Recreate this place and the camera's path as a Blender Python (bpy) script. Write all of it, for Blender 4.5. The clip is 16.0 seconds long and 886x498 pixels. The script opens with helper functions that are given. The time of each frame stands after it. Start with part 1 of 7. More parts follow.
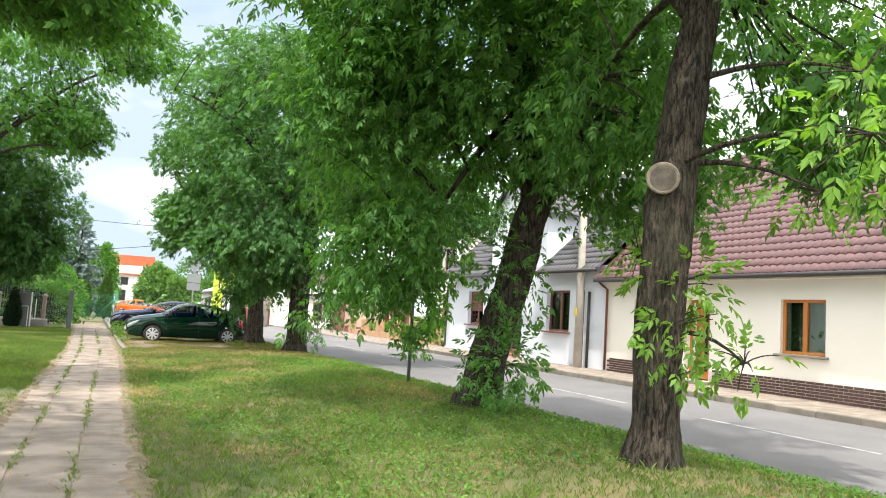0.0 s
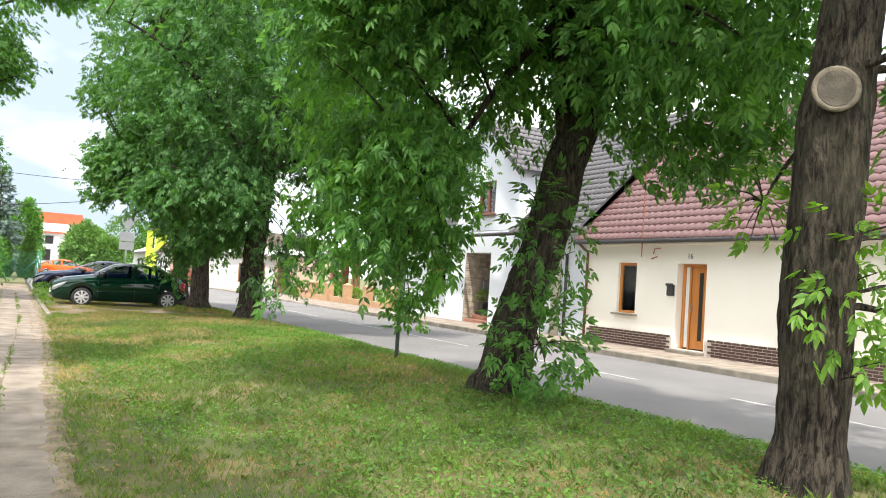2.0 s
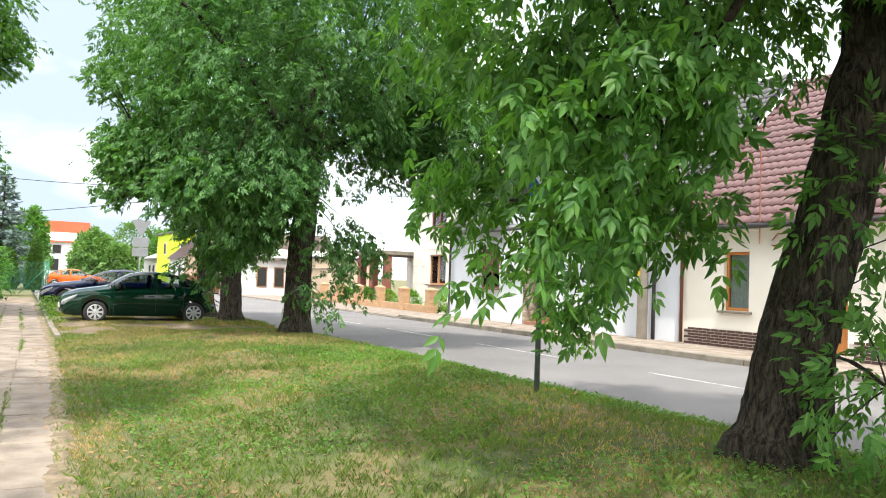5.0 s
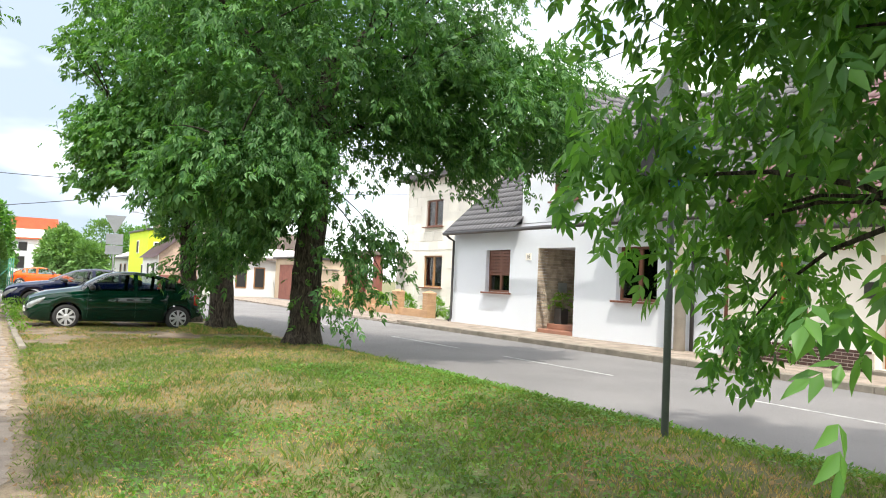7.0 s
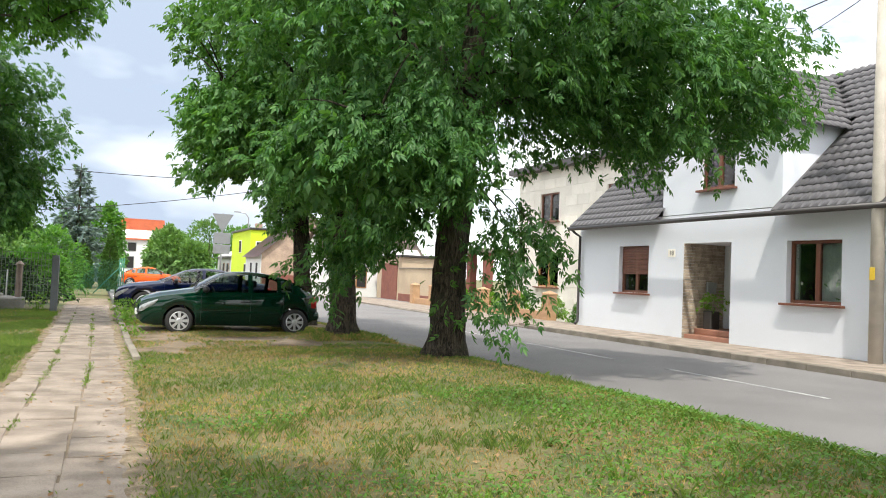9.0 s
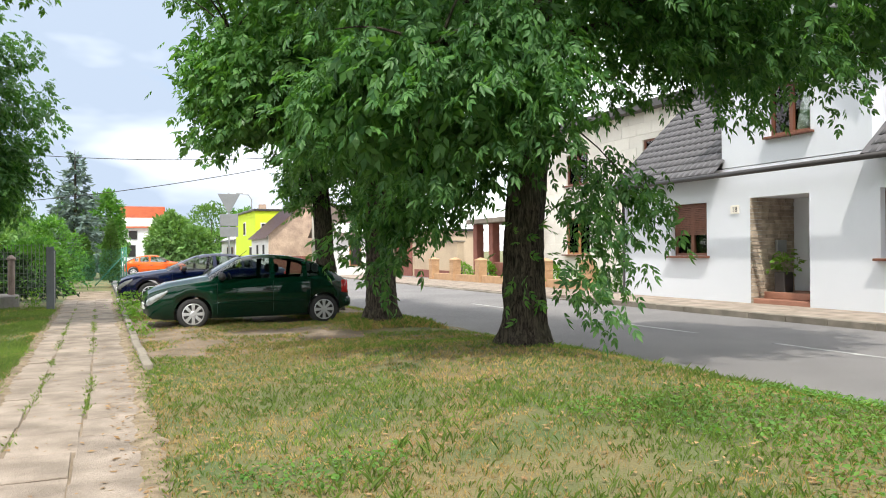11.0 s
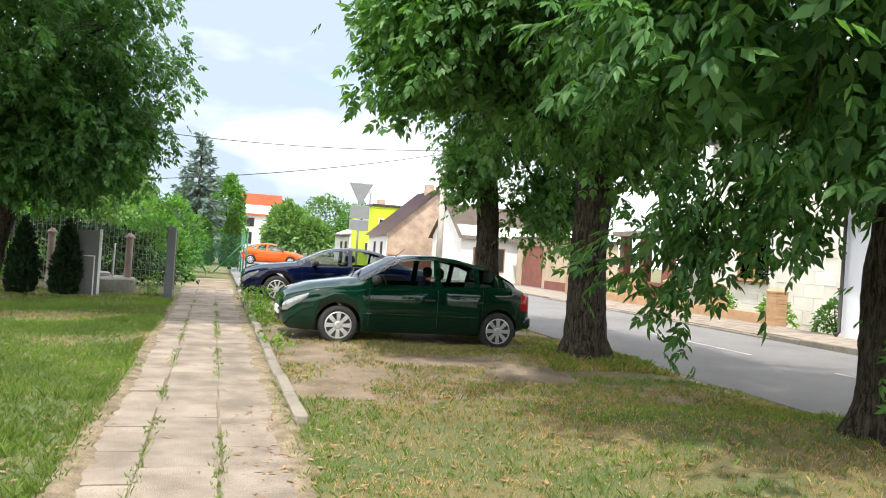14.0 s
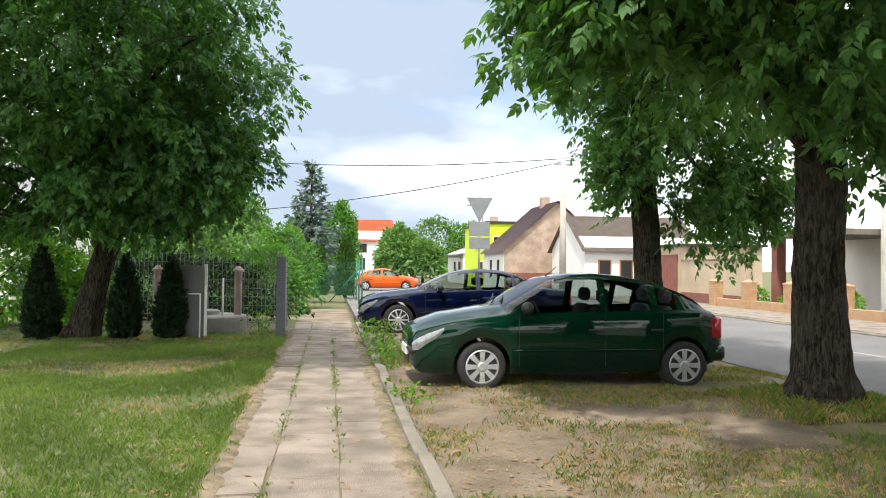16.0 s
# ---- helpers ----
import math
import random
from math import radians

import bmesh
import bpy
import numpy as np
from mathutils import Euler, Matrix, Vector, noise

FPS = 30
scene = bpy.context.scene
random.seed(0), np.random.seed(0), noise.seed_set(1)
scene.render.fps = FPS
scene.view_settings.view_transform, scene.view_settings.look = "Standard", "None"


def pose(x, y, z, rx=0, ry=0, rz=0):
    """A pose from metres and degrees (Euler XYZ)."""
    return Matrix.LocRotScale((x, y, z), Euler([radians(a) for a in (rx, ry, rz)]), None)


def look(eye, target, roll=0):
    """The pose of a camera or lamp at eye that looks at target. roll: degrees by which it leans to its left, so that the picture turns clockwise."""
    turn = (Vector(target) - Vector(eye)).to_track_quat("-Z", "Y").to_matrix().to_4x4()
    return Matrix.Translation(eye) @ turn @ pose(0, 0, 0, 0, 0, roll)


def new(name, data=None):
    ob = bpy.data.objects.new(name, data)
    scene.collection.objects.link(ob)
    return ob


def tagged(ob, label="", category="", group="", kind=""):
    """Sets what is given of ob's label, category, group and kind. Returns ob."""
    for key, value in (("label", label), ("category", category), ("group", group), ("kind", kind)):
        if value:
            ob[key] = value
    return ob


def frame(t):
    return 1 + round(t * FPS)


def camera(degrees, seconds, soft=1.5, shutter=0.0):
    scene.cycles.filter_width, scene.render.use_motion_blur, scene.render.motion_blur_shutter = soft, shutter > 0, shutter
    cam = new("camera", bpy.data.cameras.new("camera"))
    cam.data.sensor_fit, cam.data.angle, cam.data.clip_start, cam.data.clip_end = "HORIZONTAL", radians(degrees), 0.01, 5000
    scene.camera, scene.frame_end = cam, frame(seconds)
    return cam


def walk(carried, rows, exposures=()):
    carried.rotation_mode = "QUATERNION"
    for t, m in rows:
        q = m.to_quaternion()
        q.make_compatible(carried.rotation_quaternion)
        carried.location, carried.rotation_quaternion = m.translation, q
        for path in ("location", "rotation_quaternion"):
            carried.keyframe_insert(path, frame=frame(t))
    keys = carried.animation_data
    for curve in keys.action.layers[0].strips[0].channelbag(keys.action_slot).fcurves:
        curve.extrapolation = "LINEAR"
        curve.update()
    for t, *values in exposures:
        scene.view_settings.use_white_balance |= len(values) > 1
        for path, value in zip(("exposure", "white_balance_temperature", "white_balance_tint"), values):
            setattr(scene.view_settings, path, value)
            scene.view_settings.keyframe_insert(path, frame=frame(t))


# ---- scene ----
cam = camera(59.76, 16.0, soft=1.0)
# seconds, eye x y z, yaw, pitch, roll
PATH = [
    (0.0, 0.000, 0.000, 1.449, -24.79, 5.03, -3.46),
    (0.5, 0.047, 0.597, 1.447, -23.03, 4.36, -5.02),
    (1.0, 0.084, 1.222, 1.437, -22.20, 2.28, -5.13),
    (1.5, 0.113, 1.837, 1.426, -26.62, 2.08, -5.91),
    (2.0, 0.134, 2.434, 1.409, -29.43, 2.60, -3.84),
    (2.5, 0.145, 3.034, 1.407, -31.68, 2.91, -4.69),
    (3.0, 0.173, 3.631, 1.405, -34.21, 2.25, -3.41),
    (3.5, 0.219, 4.288, 1.411, -29.48, 2.80, -2.85),
    (4.0, 0.247, 4.921, 1.412, -27.15, 2.28, -2.10),
    (6.5, 0.392, 7.957, 1.426, -32.06, 2.55, -1.86),
    (7.0, 0.412, 8.571, 1.432, -30.89, 2.56, -2.50),
    (7.5, 0.443, 9.158, 1.433, -31.51, 1.41, -2.24),
    (8.0, 0.445, 9.784, 1.434, -26.24, 1.66, -2.69),
    (8.5, 0.442, 10.401, 1.433, -24.23, 2.37, -2.64),
    (11.0, 0.530, 13.459, 1.414, -24.12, 0.16, 0.55),
    (11.5, 0.491, 14.088, 1.425, -16.81, 2.03, 0.65),
    (12.0, 0.457, 14.738, 1.437, -17.34, 3.25, 0.64),
    (12.5, 0.414, 15.403, 1.443, -15.31, 4.36, 0.90),
    (13.0, 0.380, 16.054, 1.432, -22.74, 2.27, -5.10),
    (13.5, 0.341, 16.703, 1.423, -17.95, -0.13, -3.29),
    (14.0, 0.310, 17.359, 1.428, -16.61, 0.37, -3.93),
    (14.5, 0.327, 17.995, 1.427, -10.91, 1.19, 0.86),
    (15.0, 0.353, 18.625, 1.430, -10.16, 3.31, -1.05),
    (15.5, 0.388, 19.231, 1.433, -13.96, 3.49, -0.71),
    (16.0, 0.354, 19.843, 1.435, -8.43, 1.38, -0.64),
]
EXPOSURES = [(0.0, 0.75), (4.0, 0.8), (7.0, 0.68), (8.5, 0.42), (11.0, 0.48), (14.0, 0.65), (16.0, 0.42)]
walk(cam, [(t, pose(x, y, z, 90 + pitch, roll, yaw)) for t, x, y, z, yaw, pitch, roll in PATH], EXPOSURES)

# ---- light ----
SUN_ELEVATION, SUN_AZIMUTH = 61.0, 205.0   # degrees; azimuth clockwise from +y
world = bpy.data.worlds.new("sky")
scene.world = world
world.use_nodes = True
wn, wl = world.node_tree.nodes, world.node_tree.links
wn.clear()
w_out = wn.new("ShaderNodeOutputWorld")
w_bg = wn.new("ShaderNodeBackground")
w_sky = wn.new("ShaderNodeTexSky")
w_sky.sky_type = "NISHITA"
w_sky.sun_disc = False
w_sky.sun_elevation = radians(SUN_ELEVATION)
w_sky.sun_rotation = radians(SUN_AZIMUTH)
w_bg.inputs["Strength"].default_value = 0.15
# broken cloud cover over the blue sky
w_co = wn.new("ShaderNodeTexCoord")
w_map = wn.new("ShaderNodeMapping")
w_map.inputs["Scale"].default_value = (1.0, 1.0, 2.6)
w_map.inputs["Location"].default_value = (0.35, 0.1, 0.0)
w_n1 = wn.new("ShaderNodeTexNoise")
w_n1.inputs["Scale"].default_value = 2.1
w_n1.inputs["Detail"].default_value = 7.0
w_n1.inputs["Roughness"].default_value = 0.55
w_r1 = wn.new("ShaderNodeValToRGB")
w_r1.color_ramp.elements[0].position, w_r1.color_ramp.elements[0].color = 0.30, (0, 0, 0, 1)
w_r1.color_ramp.elements[1].position, w_r1.color_ramp.elements[1].color = 0.48, (1, 1, 1, 1)
w_n2 = wn.new("ShaderNodeTexNoise")
w_n2.inputs["Scale"].default_value = 1.7
w_n2.inputs["Detail"].default_value = 5.0
w_r2 = wn.new("ShaderNodeValToRGB")
w_r2.color_ramp.elements[0].position, w_r2.color_ramp.elements[0].color = 0.36, (3.1, 3.7, 4.6, 1)
w_r2.color_ramp.elements[1].position, w_r2.color_ramp.elements[1].color = 0.60, (11.5, 11.6, 11.8, 1)
w_mix = wn.new("ShaderNodeMixRGB")
wl.new(w_co.outputs["Generated"], w_map.inputs["Vector"])
wl.new(w_map.outputs["Vector"], w_n1.inputs["Vector"])
wl.new(w_map.outputs["Vector"], w_n2.inputs["Vector"])
wl.new(w_n1.outputs["Fac"], w_r1.inputs["Fac"])
w_dot = wn.new("ShaderNodeVectorMath")   # a bank of darker cloud ahead, up the street
w_dot.operation = "DOT_PRODUCT"
w_dot.inputs[1].default_value = (0.04, 0.952, 0.303)
w_bank = wn.new("ShaderNodeMapRange")
w_bank.inputs["From Min"].default_value, w_bank.inputs["From Max"].default_value = 0.89, 0.99
w_bank.inputs["To Min"].default_value, w_bank.inputs["To Max"].default_value = 0.17, -0.20
w_add = wn.new("ShaderNodeMath")
wl.new(w_co.outputs["Generated"], w_dot.inputs[0])
wl.new(w_dot.outputs["Value"], w_bank.inputs["Value"])
wl.new(w_bank.outputs["Result"], w_add.inputs[0])
wl.new(w_n2.outputs["Fac"], w_add.inputs[1])
wl.new(w_add.outputs["Value"], w_r2.inputs["Fac"])
wl.new(w_r1.outputs["Color"], w_mix.inputs["Fac"])
wl.new(w_sky.outputs["Color"], w_mix.inputs["Color1"])
wl.new(w_r2.outputs["Color"], w_mix.inputs["Color2"])
wl.new(w_mix.outputs["Color"], w_bg.inputs["Color"])
wl.new(w_bg.outputs["Background"], w_out.inputs["Surface"])

sun = new("sun", bpy.data.lights.new("sun", "SUN"))
sun.data.energy = 3.7
sun.data.angle = radians(1.2)
sun.data.color = (1.0, 0.95, 0.86)
_e, _a = radians(SUN_ELEVATION), radians(SUN_AZIMUTH)
sun_way = Vector((math.cos(_e) * math.sin(_a), math.cos(_e) * math.cos(_a), math.sin(_e)))
sun.matrix_world = look(sun_way * 60, (0, 0, 0))


# ---- materials ----
def material(name, colour, rough=0.8, other=None, scale=3.0, fine=40.0, amount=0.5, bump=0.0, metal=0.0, per_object=0.0, per_island=0.0,
             stretch=(1, 1, 1), spec=0.5, coat=0.0, detail=6.0, bump_fine=None):
    """A surface with stains at one scale and grain at a finer one."""
    m = bpy.data.materials.new(name)
    m.use_nodes = True
    n, l = m.node_tree.nodes, m.node_tree.links
    b = n["Principled BSDF"]
    b.inputs["Roughness"].default_value = rough
    b.inputs["Metallic"].default_value = metal
    b.inputs["Specular IOR Level"].default_value = spec
    b.inputs["Coat Weight"].default_value = coat
    b.inputs["Coat Roughness"].default_value = 0.03
    other = other or tuple(c * 0.7 for c in colour)
    co = n.new("ShaderNodeTexCoord")
    mp = n.new("ShaderNodeMapping")
    mp.inputs["Scale"].default_value = stretch
    if per_object:   # pieces that share a mesh take different parts of the pattern
        spot, shift = n.new("ShaderNodeObjectInfo"), n.new("ShaderNodeVectorMath")
        l.new(co.outputs["Object"], shift.inputs[0])
        l.new(spot.outputs["Location"], shift.inputs[1])
        l.new(shift.outputs["Vector"], mp.inputs["Vector"])
    else:
        l.new(co.outputs["Object"], mp.inputs["Vector"])
    big, small = n.new("ShaderNodeTexNoise"), n.new("ShaderNodeTexNoise")
    big.inputs["Scale"].default_value, small.inputs["Scale"].default_value = scale, fine
    big.inputs["Detail"].default_value, small.inputs["Detail"].default_value = detail, 4.0
    l.new(mp.outputs["Vector"], big.inputs["Vector"])
    l.new(mp.outputs["Vector"], small.inputs["Vector"])
    ramp = n.new("ShaderNodeValToRGB")
    ramp.color_ramp.elements[0].position, ramp.color_ramp.elements[1].position = 0.36, 0.64
    l.new(big.outputs["Fac"], ramp.inputs["Fac"])
    scaled = n.new("ShaderNodeMath")
    scaled.operation = "MULTIPLY"
    scaled.inputs[1].default_value = amount
    l.new(ramp.outputs["Color"], scaled.inputs[0])
    mix = n.new("ShaderNodeMixRGB")
    mix.inputs["Color1"].default_value, mix.inputs["Color2"].default_value = (*colour, 1), (*other, 1)
    l.new(scaled.outputs[0], mix.inputs["Fac"])
    grain = n.new("ShaderNodeMixRGB")
    grain.blend_type = "OVERLAY"
    grain.inputs["Fac"].default_value = 0.35 * min(1.0, amount * 1.5)
    l.new(mix.outputs["Color"], grain.inputs["Color1"])
    l.new(small.outputs["Fac"], grain.inputs["Color2"])
    last = grain.outputs["Color"]
    if per_object or per_island:
        if per_object:
            src = n.new("ShaderNodeObjectInfo").outputs["Random"]
        else:
            src = n.new("ShaderNodeNewGeometry").outputs["Random Per Island"]
        vary = n.new("ShaderNodeMapRange")
        k = per_object or per_island
        vary.inputs["To Min"].default_value, vary.inputs["To Max"].default_value = 1 - k, 1 + k
        l.new(src, vary.inputs["Value"])
        hsv = n.new("ShaderNodeHueSaturation")
        l.new(vary.outputs["Result"], hsv.inputs["Value"])
        l.new(last, hsv.inputs["Color"])
        last = hsv.outputs["Color"]
    l.new(last, b.inputs["Base Color"])
    if bump:
        bp = n.new("ShaderNodeBump")
        bp.inputs["Strength"].default_value = bump
        bp.inputs["Distance"].default_value = 0.02
        if bump_fine:
            extra = n.new("ShaderNodeTexNoise")
            extra.inputs["Scale"].default_value = bump_fine
            extra.inputs["Detail"].default_value = 6.0
            l.new(mp.outputs["Vector"], extra.inputs["Vector"])
            l.new(extra.outputs["Fac"], bp.inputs["Height"])
        else:
            l.new(small.outputs["Fac"], bp.inputs["Height"])
        l.new(bp.outputs["Normal"], b.inputs["Normal"])
    return m


def bark_material(name, ridge, furrow_shade):
    """Furrowed bark: long broken ridges, deep gaps with crease shade in their colour, a breath of moss and lichen."""
    m = bpy.data.materials.new(name)
    m.use_nodes = True
    n, l = m.node_tree.nodes, m.node_tree.links
    b = n["Principled BSDF"]
    b.inputs["Roughness"].default_value = 0.95
    b.inputs["Specular IOR Level"].default_value = 0.2
    co, mp = n.new("ShaderNodeTexCoord"), n.new("ShaderNodeMapping")
    mp.inputs["Scale"].default_value = (1, 1, 0.22)
    l.new(co.outputs["Object"], mp.inputs["Vector"])
    ns = n.new("ShaderNodeTexNoise")
    ns.inputs["Scale"].default_value, ns.inputs["Detail"].default_value, ns.inputs["Roughness"].default_value = 30.0, 8.0, 0.72
    ns.inputs["Distortion"].default_value = 0.6
    l.new(mp.outputs["Vector"], ns.inputs["Vector"])
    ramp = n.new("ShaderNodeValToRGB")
    # colour falls to near-black where the bump dips: shade painted into the gaps
    ramp.color_ramp.elements[0].position, ramp.color_ramp.elements[0].color = 0.42, (*furrow_shade, 1)
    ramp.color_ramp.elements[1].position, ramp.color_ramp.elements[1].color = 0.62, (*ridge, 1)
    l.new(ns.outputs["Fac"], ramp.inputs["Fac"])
    big = n.new("ShaderNodeTexNoise")
    big.inputs["Scale"].default_value = 2.5
    l.new(co.outputs["Object"], big.inputs["Vector"])
    moss = n.new("ShaderNodeMixRGB")
    moss.inputs["Color2"].default_value = (0.075, 0.078, 0.05, 1)
    cut = n.new("ShaderNodeMapRange")
    cut.inputs["From Min"].default_value, cut.inputs["From Max"].default_value, cut.inputs["To Max"].default_value = 0.48, 0.72, 0.5
    l.new(big.outputs["Fac"], cut.inputs["Value"])
    l.new(cut.outputs["Result"], moss.inputs["Fac"])
    l.new(ramp.outputs["Color"], moss.inputs["Color1"])
    l.new(moss.outputs["Color"], b.inputs["Base Color"])
    bp = n.new("ShaderNodeBump")
    bp.inputs["Strength"].default_value, bp.inputs["Distance"].default_value = 1.0, 0.06
    l.new(ns.outputs["Fac"], bp.inputs["Height"])
    l.new(bp.outputs["Normal"], b.inputs["Normal"])
    return m


def leaf_material(name, colour, other, through_light=0.35, rough=0.45):
    m = bpy.data.materials.new(name)
    m.use_nodes = True
    n, l = m.node_tree.nodes, m.node_tree.links
    b, out = n["Principled BSDF"], n["Material Output"]
    b.inputs["Roughness"].default_value = rough
    b.inputs["Specular IOR Level"].default_value = 0.28
    geo = n.new("ShaderNodeNewGeometry")
    ramp = n.new("ShaderNodeValToRGB")
    ramp.color_ramp.elements[0].color, ramp.color_ramp.elements[1].color = (*colour, 1), (*other, 1)
    l.new(geo.outputs["Random Per Island"], ramp.inputs["Fac"])
    co = n.new("ShaderNodeTexCoord")
    big = n.new("ShaderNodeTexNoise")
    big.inputs["Scale"].default_value = 0.6
    l.new(co.outputs["Object"], big.inputs["Vector"])
    vary = n.new("ShaderNodeMapRange")
    vary.inputs["From Min"].default_value, vary.inputs["From Max"].default_value = 0.3, 0.7
    vary.inputs["To Min"].default_value, vary.inputs["To Max"].default_value = 0.75, 1.25
    l.new(big.outputs["Fac"], vary.inputs["Value"])
    hsv = n.new("ShaderNodeHueSaturation")
    l.new(ramp.outputs["Color"], hsv.inputs["Color"])
    l.new(vary.outputs["Result"], hsv.inputs["Value"])
    l.new(hsv.outputs["Color"], b.inputs["Base Color"])
    tr = n.new("ShaderNodeBsdfTranslucent")
    warm = n.new("ShaderNodeMixRGB")
    warm.blend_type = "MULTIPLY"
    warm.inputs["Fac"].default_value = 1.0
    warm.inputs["Color2"].default_value = (1.5, 1.6, 0.55, 1)
    l.new(hsv.outputs["Color"], warm.inputs["Color1"])
    l.new(warm.outputs["Color"], tr.inputs["Color"])
    mix = n.new("ShaderNodeMixShader")
    mix.inputs["Fac"].default_value = through_light
    l.new(b.outputs["BSDF"], mix.inputs[1])
    l.new(tr.outputs["BSDF"], mix.inputs[2])
    l.new(mix.outputs["Shader"], out.inputs["Surface"])
    return m


def glass_material(name, tint=(0.9, 0.95, 0.93), rough=0.0, clear=0.92):
    """Thin glass: mostly see-through, with a mirror on top that grows towards grazing angles."""
    m = bpy.data.materials.new(name)
    m.use_nodes = True
    n, l = m.node_tree.nodes, m.node_tree.links
    n.remove(n["Principled BSDF"])
    tp, gl, mix, fr = (n.new(k) for k in ("ShaderNodeBsdfTransparent", "ShaderNodeBsdfGlossy", "ShaderNodeMixShader", "ShaderNodeFresnel"))
    tp.inputs["Color"].default_value = (*[c * clear for c in tint], 1)
    gl.inputs["Roughness"].default_value = rough
    fr.inputs["IOR"].default_value = 1.5
    l.new(fr.outputs["Fac"], mix.inputs["Fac"])
    l.new(tp.outputs["BSDF"], mix.inputs[1])
    l.new(gl.outputs["BSDF"], mix.inputs[2])
    l.new(mix.outputs["Shader"], n["Material Output"].inputs["Surface"])
    return m


M_GRASS_SOIL = material("grass_soil", (0.075, 0.104, 0.033), 0.95, (0.190, 0.142, 0.066), 1.1, 45, 0.8, 0.9, detail=9.0)
M_SOIL_EDGE = material("brown_soil", (0.29, 0.225, 0.150), 0.95, (0.13, 0.10, 0.062), 6, 60, 0.9, 1.0, detail=10.0)
M_LAWN_SOIL = material("lawn_soil", (0.078, 0.113, 0.036), 0.95, (0.20, 0.17, 0.088), 0.6, 60, 0.9, 0.9)
M_DIRT = material("dirt", (0.250, 0.195, 0.140), 0.95, (0.125, 0.095, 0.060), 1.5, 34, 0.95, 1.0, detail=10.0)
M_ASPHALT = material("asphalt", (0.175, 0.168, 0.165), 0.85, (0.125, 0.12, 0.12), 0.5, 180, 0.7, 0.35)
M_PAVING = material("concrete_slab", (0.325, 0.270, 0.220), 0.9, (0.175, 0.142, 0.112), 2.4, 90, 0.9, 0.7, per_object=0.10)
M_KERB = material("kerb_concrete", (0.25, 0.22, 0.18), 0.9, (0.14, 0.125, 0.10), 2.5, 90, 0.8, 0.4, per_object=0.12)
M_WHITE_LINE = material("road_paint", (0.42, 0.42, 0.40), 0.7, (0.20, 0.20, 0.20), 6, 90, 0.95)
M_CREAM = material("cream_plaster", (0.84, 0.80, 0.71), 0.9, (0.80, 0.75, 0.65), 0.7, 220, 0.5, 0.15)
M_BLUEGREY = material("pale_blue_plaster", (0.70, 0.73, 0.78), 0.9, (0.66, 0.69, 0.74), 0.5, 220, 0.5, 0.15)
M_BLOCK = material("pale_block", (0.74, 0.71, 0.64), 0.9, (0.64, 0.60, 0.53), 1.2, 120, 0.6, 0.3, per_object=0.08)
M_BRICK_DARK = material("dark_brick", (0.066, 0.032, 0.025), 0.55, (0.048, 0.023, 0.019), 6, 90, 0.6, 0.25, per_island=0.25)
M_MORTAR = material("mortar", (0.55, 0.49, 0.43), 0.95, None, 8, 120, 0.4, 0.3)
M_TILE_BROWN = material("brown_roof_tile", (0.165, 0.088, 0.086), 0.36, (0.12, 0.066, 0.066), 2.5, 60, 0.6, 0.15, per_island=0.12)
M_TILE_GREY = material("grey_roof_tile", (0.105, 0.10, 0.105), 0.5, (0.075, 0.073, 0.078), 2.5, 60, 0.6, 0.15, per_island=0.12)
M_GUTTER = material("dark_gutter", (0.040, 0.036, 0.035), 0.45, None, 6, 60, 0.3)
M_GREY_METAL = material("zinc_metal", (0.38, 0.39, 0.40), 0.4, (0.30, 0.31, 0.32), 5, 90, 0.6, metal=0.7)
M_ORANGE_WOOD = material("orange_wood", (0.52, 0.205, 0.045), 0.4, (0.40, 0.14, 0.03), 2, 60, 0.7, 0.1, stretch=(6, 6, 0.5))
M_BROWN_WOOD = material("brown_wood", (0.17, 0.06, 0.03), 0.45, (0.12, 0.04, 0.022), 2, 60, 0.7, 0.1, stretch=(6, 6, 0.5))
M_TAN_WOOD = material("tan_wood", (0.34, 0.18, 0.07), 0.5, (0.25, 0.12, 0.05), 2, 60, 0.7, 0.1, stretch=(6, 6, 0.5))
# near-black: the gloom of rooms behind glass as a colour; also a dark door
M_DARK = material("room_shade_and_dark_door", (0.022, 0.021, 0.020), 0.9, None, 3, 30, 0.3)
M_CURTAIN = material("net_curtain", (0.80, 0.80, 0.78), 0.95, (0.62, 0.62, 0.60), 3, 40, 0.6, stretch=(1, 9, 0.6))
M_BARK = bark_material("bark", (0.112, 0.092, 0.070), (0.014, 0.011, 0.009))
M_CUT = material("sawn_wood", (0.115, 0.098, 0.075), 0.9, (0.06, 0.05, 0.04), 14, 80, 0.8, 0.4)
M_CALLUS = material("callus_bark", (0.22, 0.185, 0.14), 0.9, (0.12, 0.10, 0.08), 20, 80, 0.7, 0.5)
M_LEAF = leaf_material("ash_leaf", (0.050, 0.140, 0.034), (0.130, 0.275, 0.066), 0.48, 0.42)
M_LEAF_DEEP = leaf_material("deep_ash_leaf", (0.036, 0.110, 0.034), (0.098, 0.212, 0.062), 0.42, 0.44)
M_LEAF_FAR = leaf_material("far_leaf", (0.090, 0.185, 0.055), (0.165, 0.285, 0.095), 0.3, 0.7)
# bluer leaf copy for t4 and t5, with their lit look in the colour
M_LEAF_LIT = leaf_material("lit_leaf", (0.050, 0.135, 0.042), (0.130, 0.260, 0.078), 0.42, 0.44)
M_LEAF_YOUNG = leaf_material("young_leaf", (0.10, 0.22, 0.034), (0.19, 0.34, 0.055), 0.48)
M_LEAF_DARK = leaf_material("dark_leaf", (0.055, 0.125, 0.026), (0.110, 0.215, 0.042), 0.42)
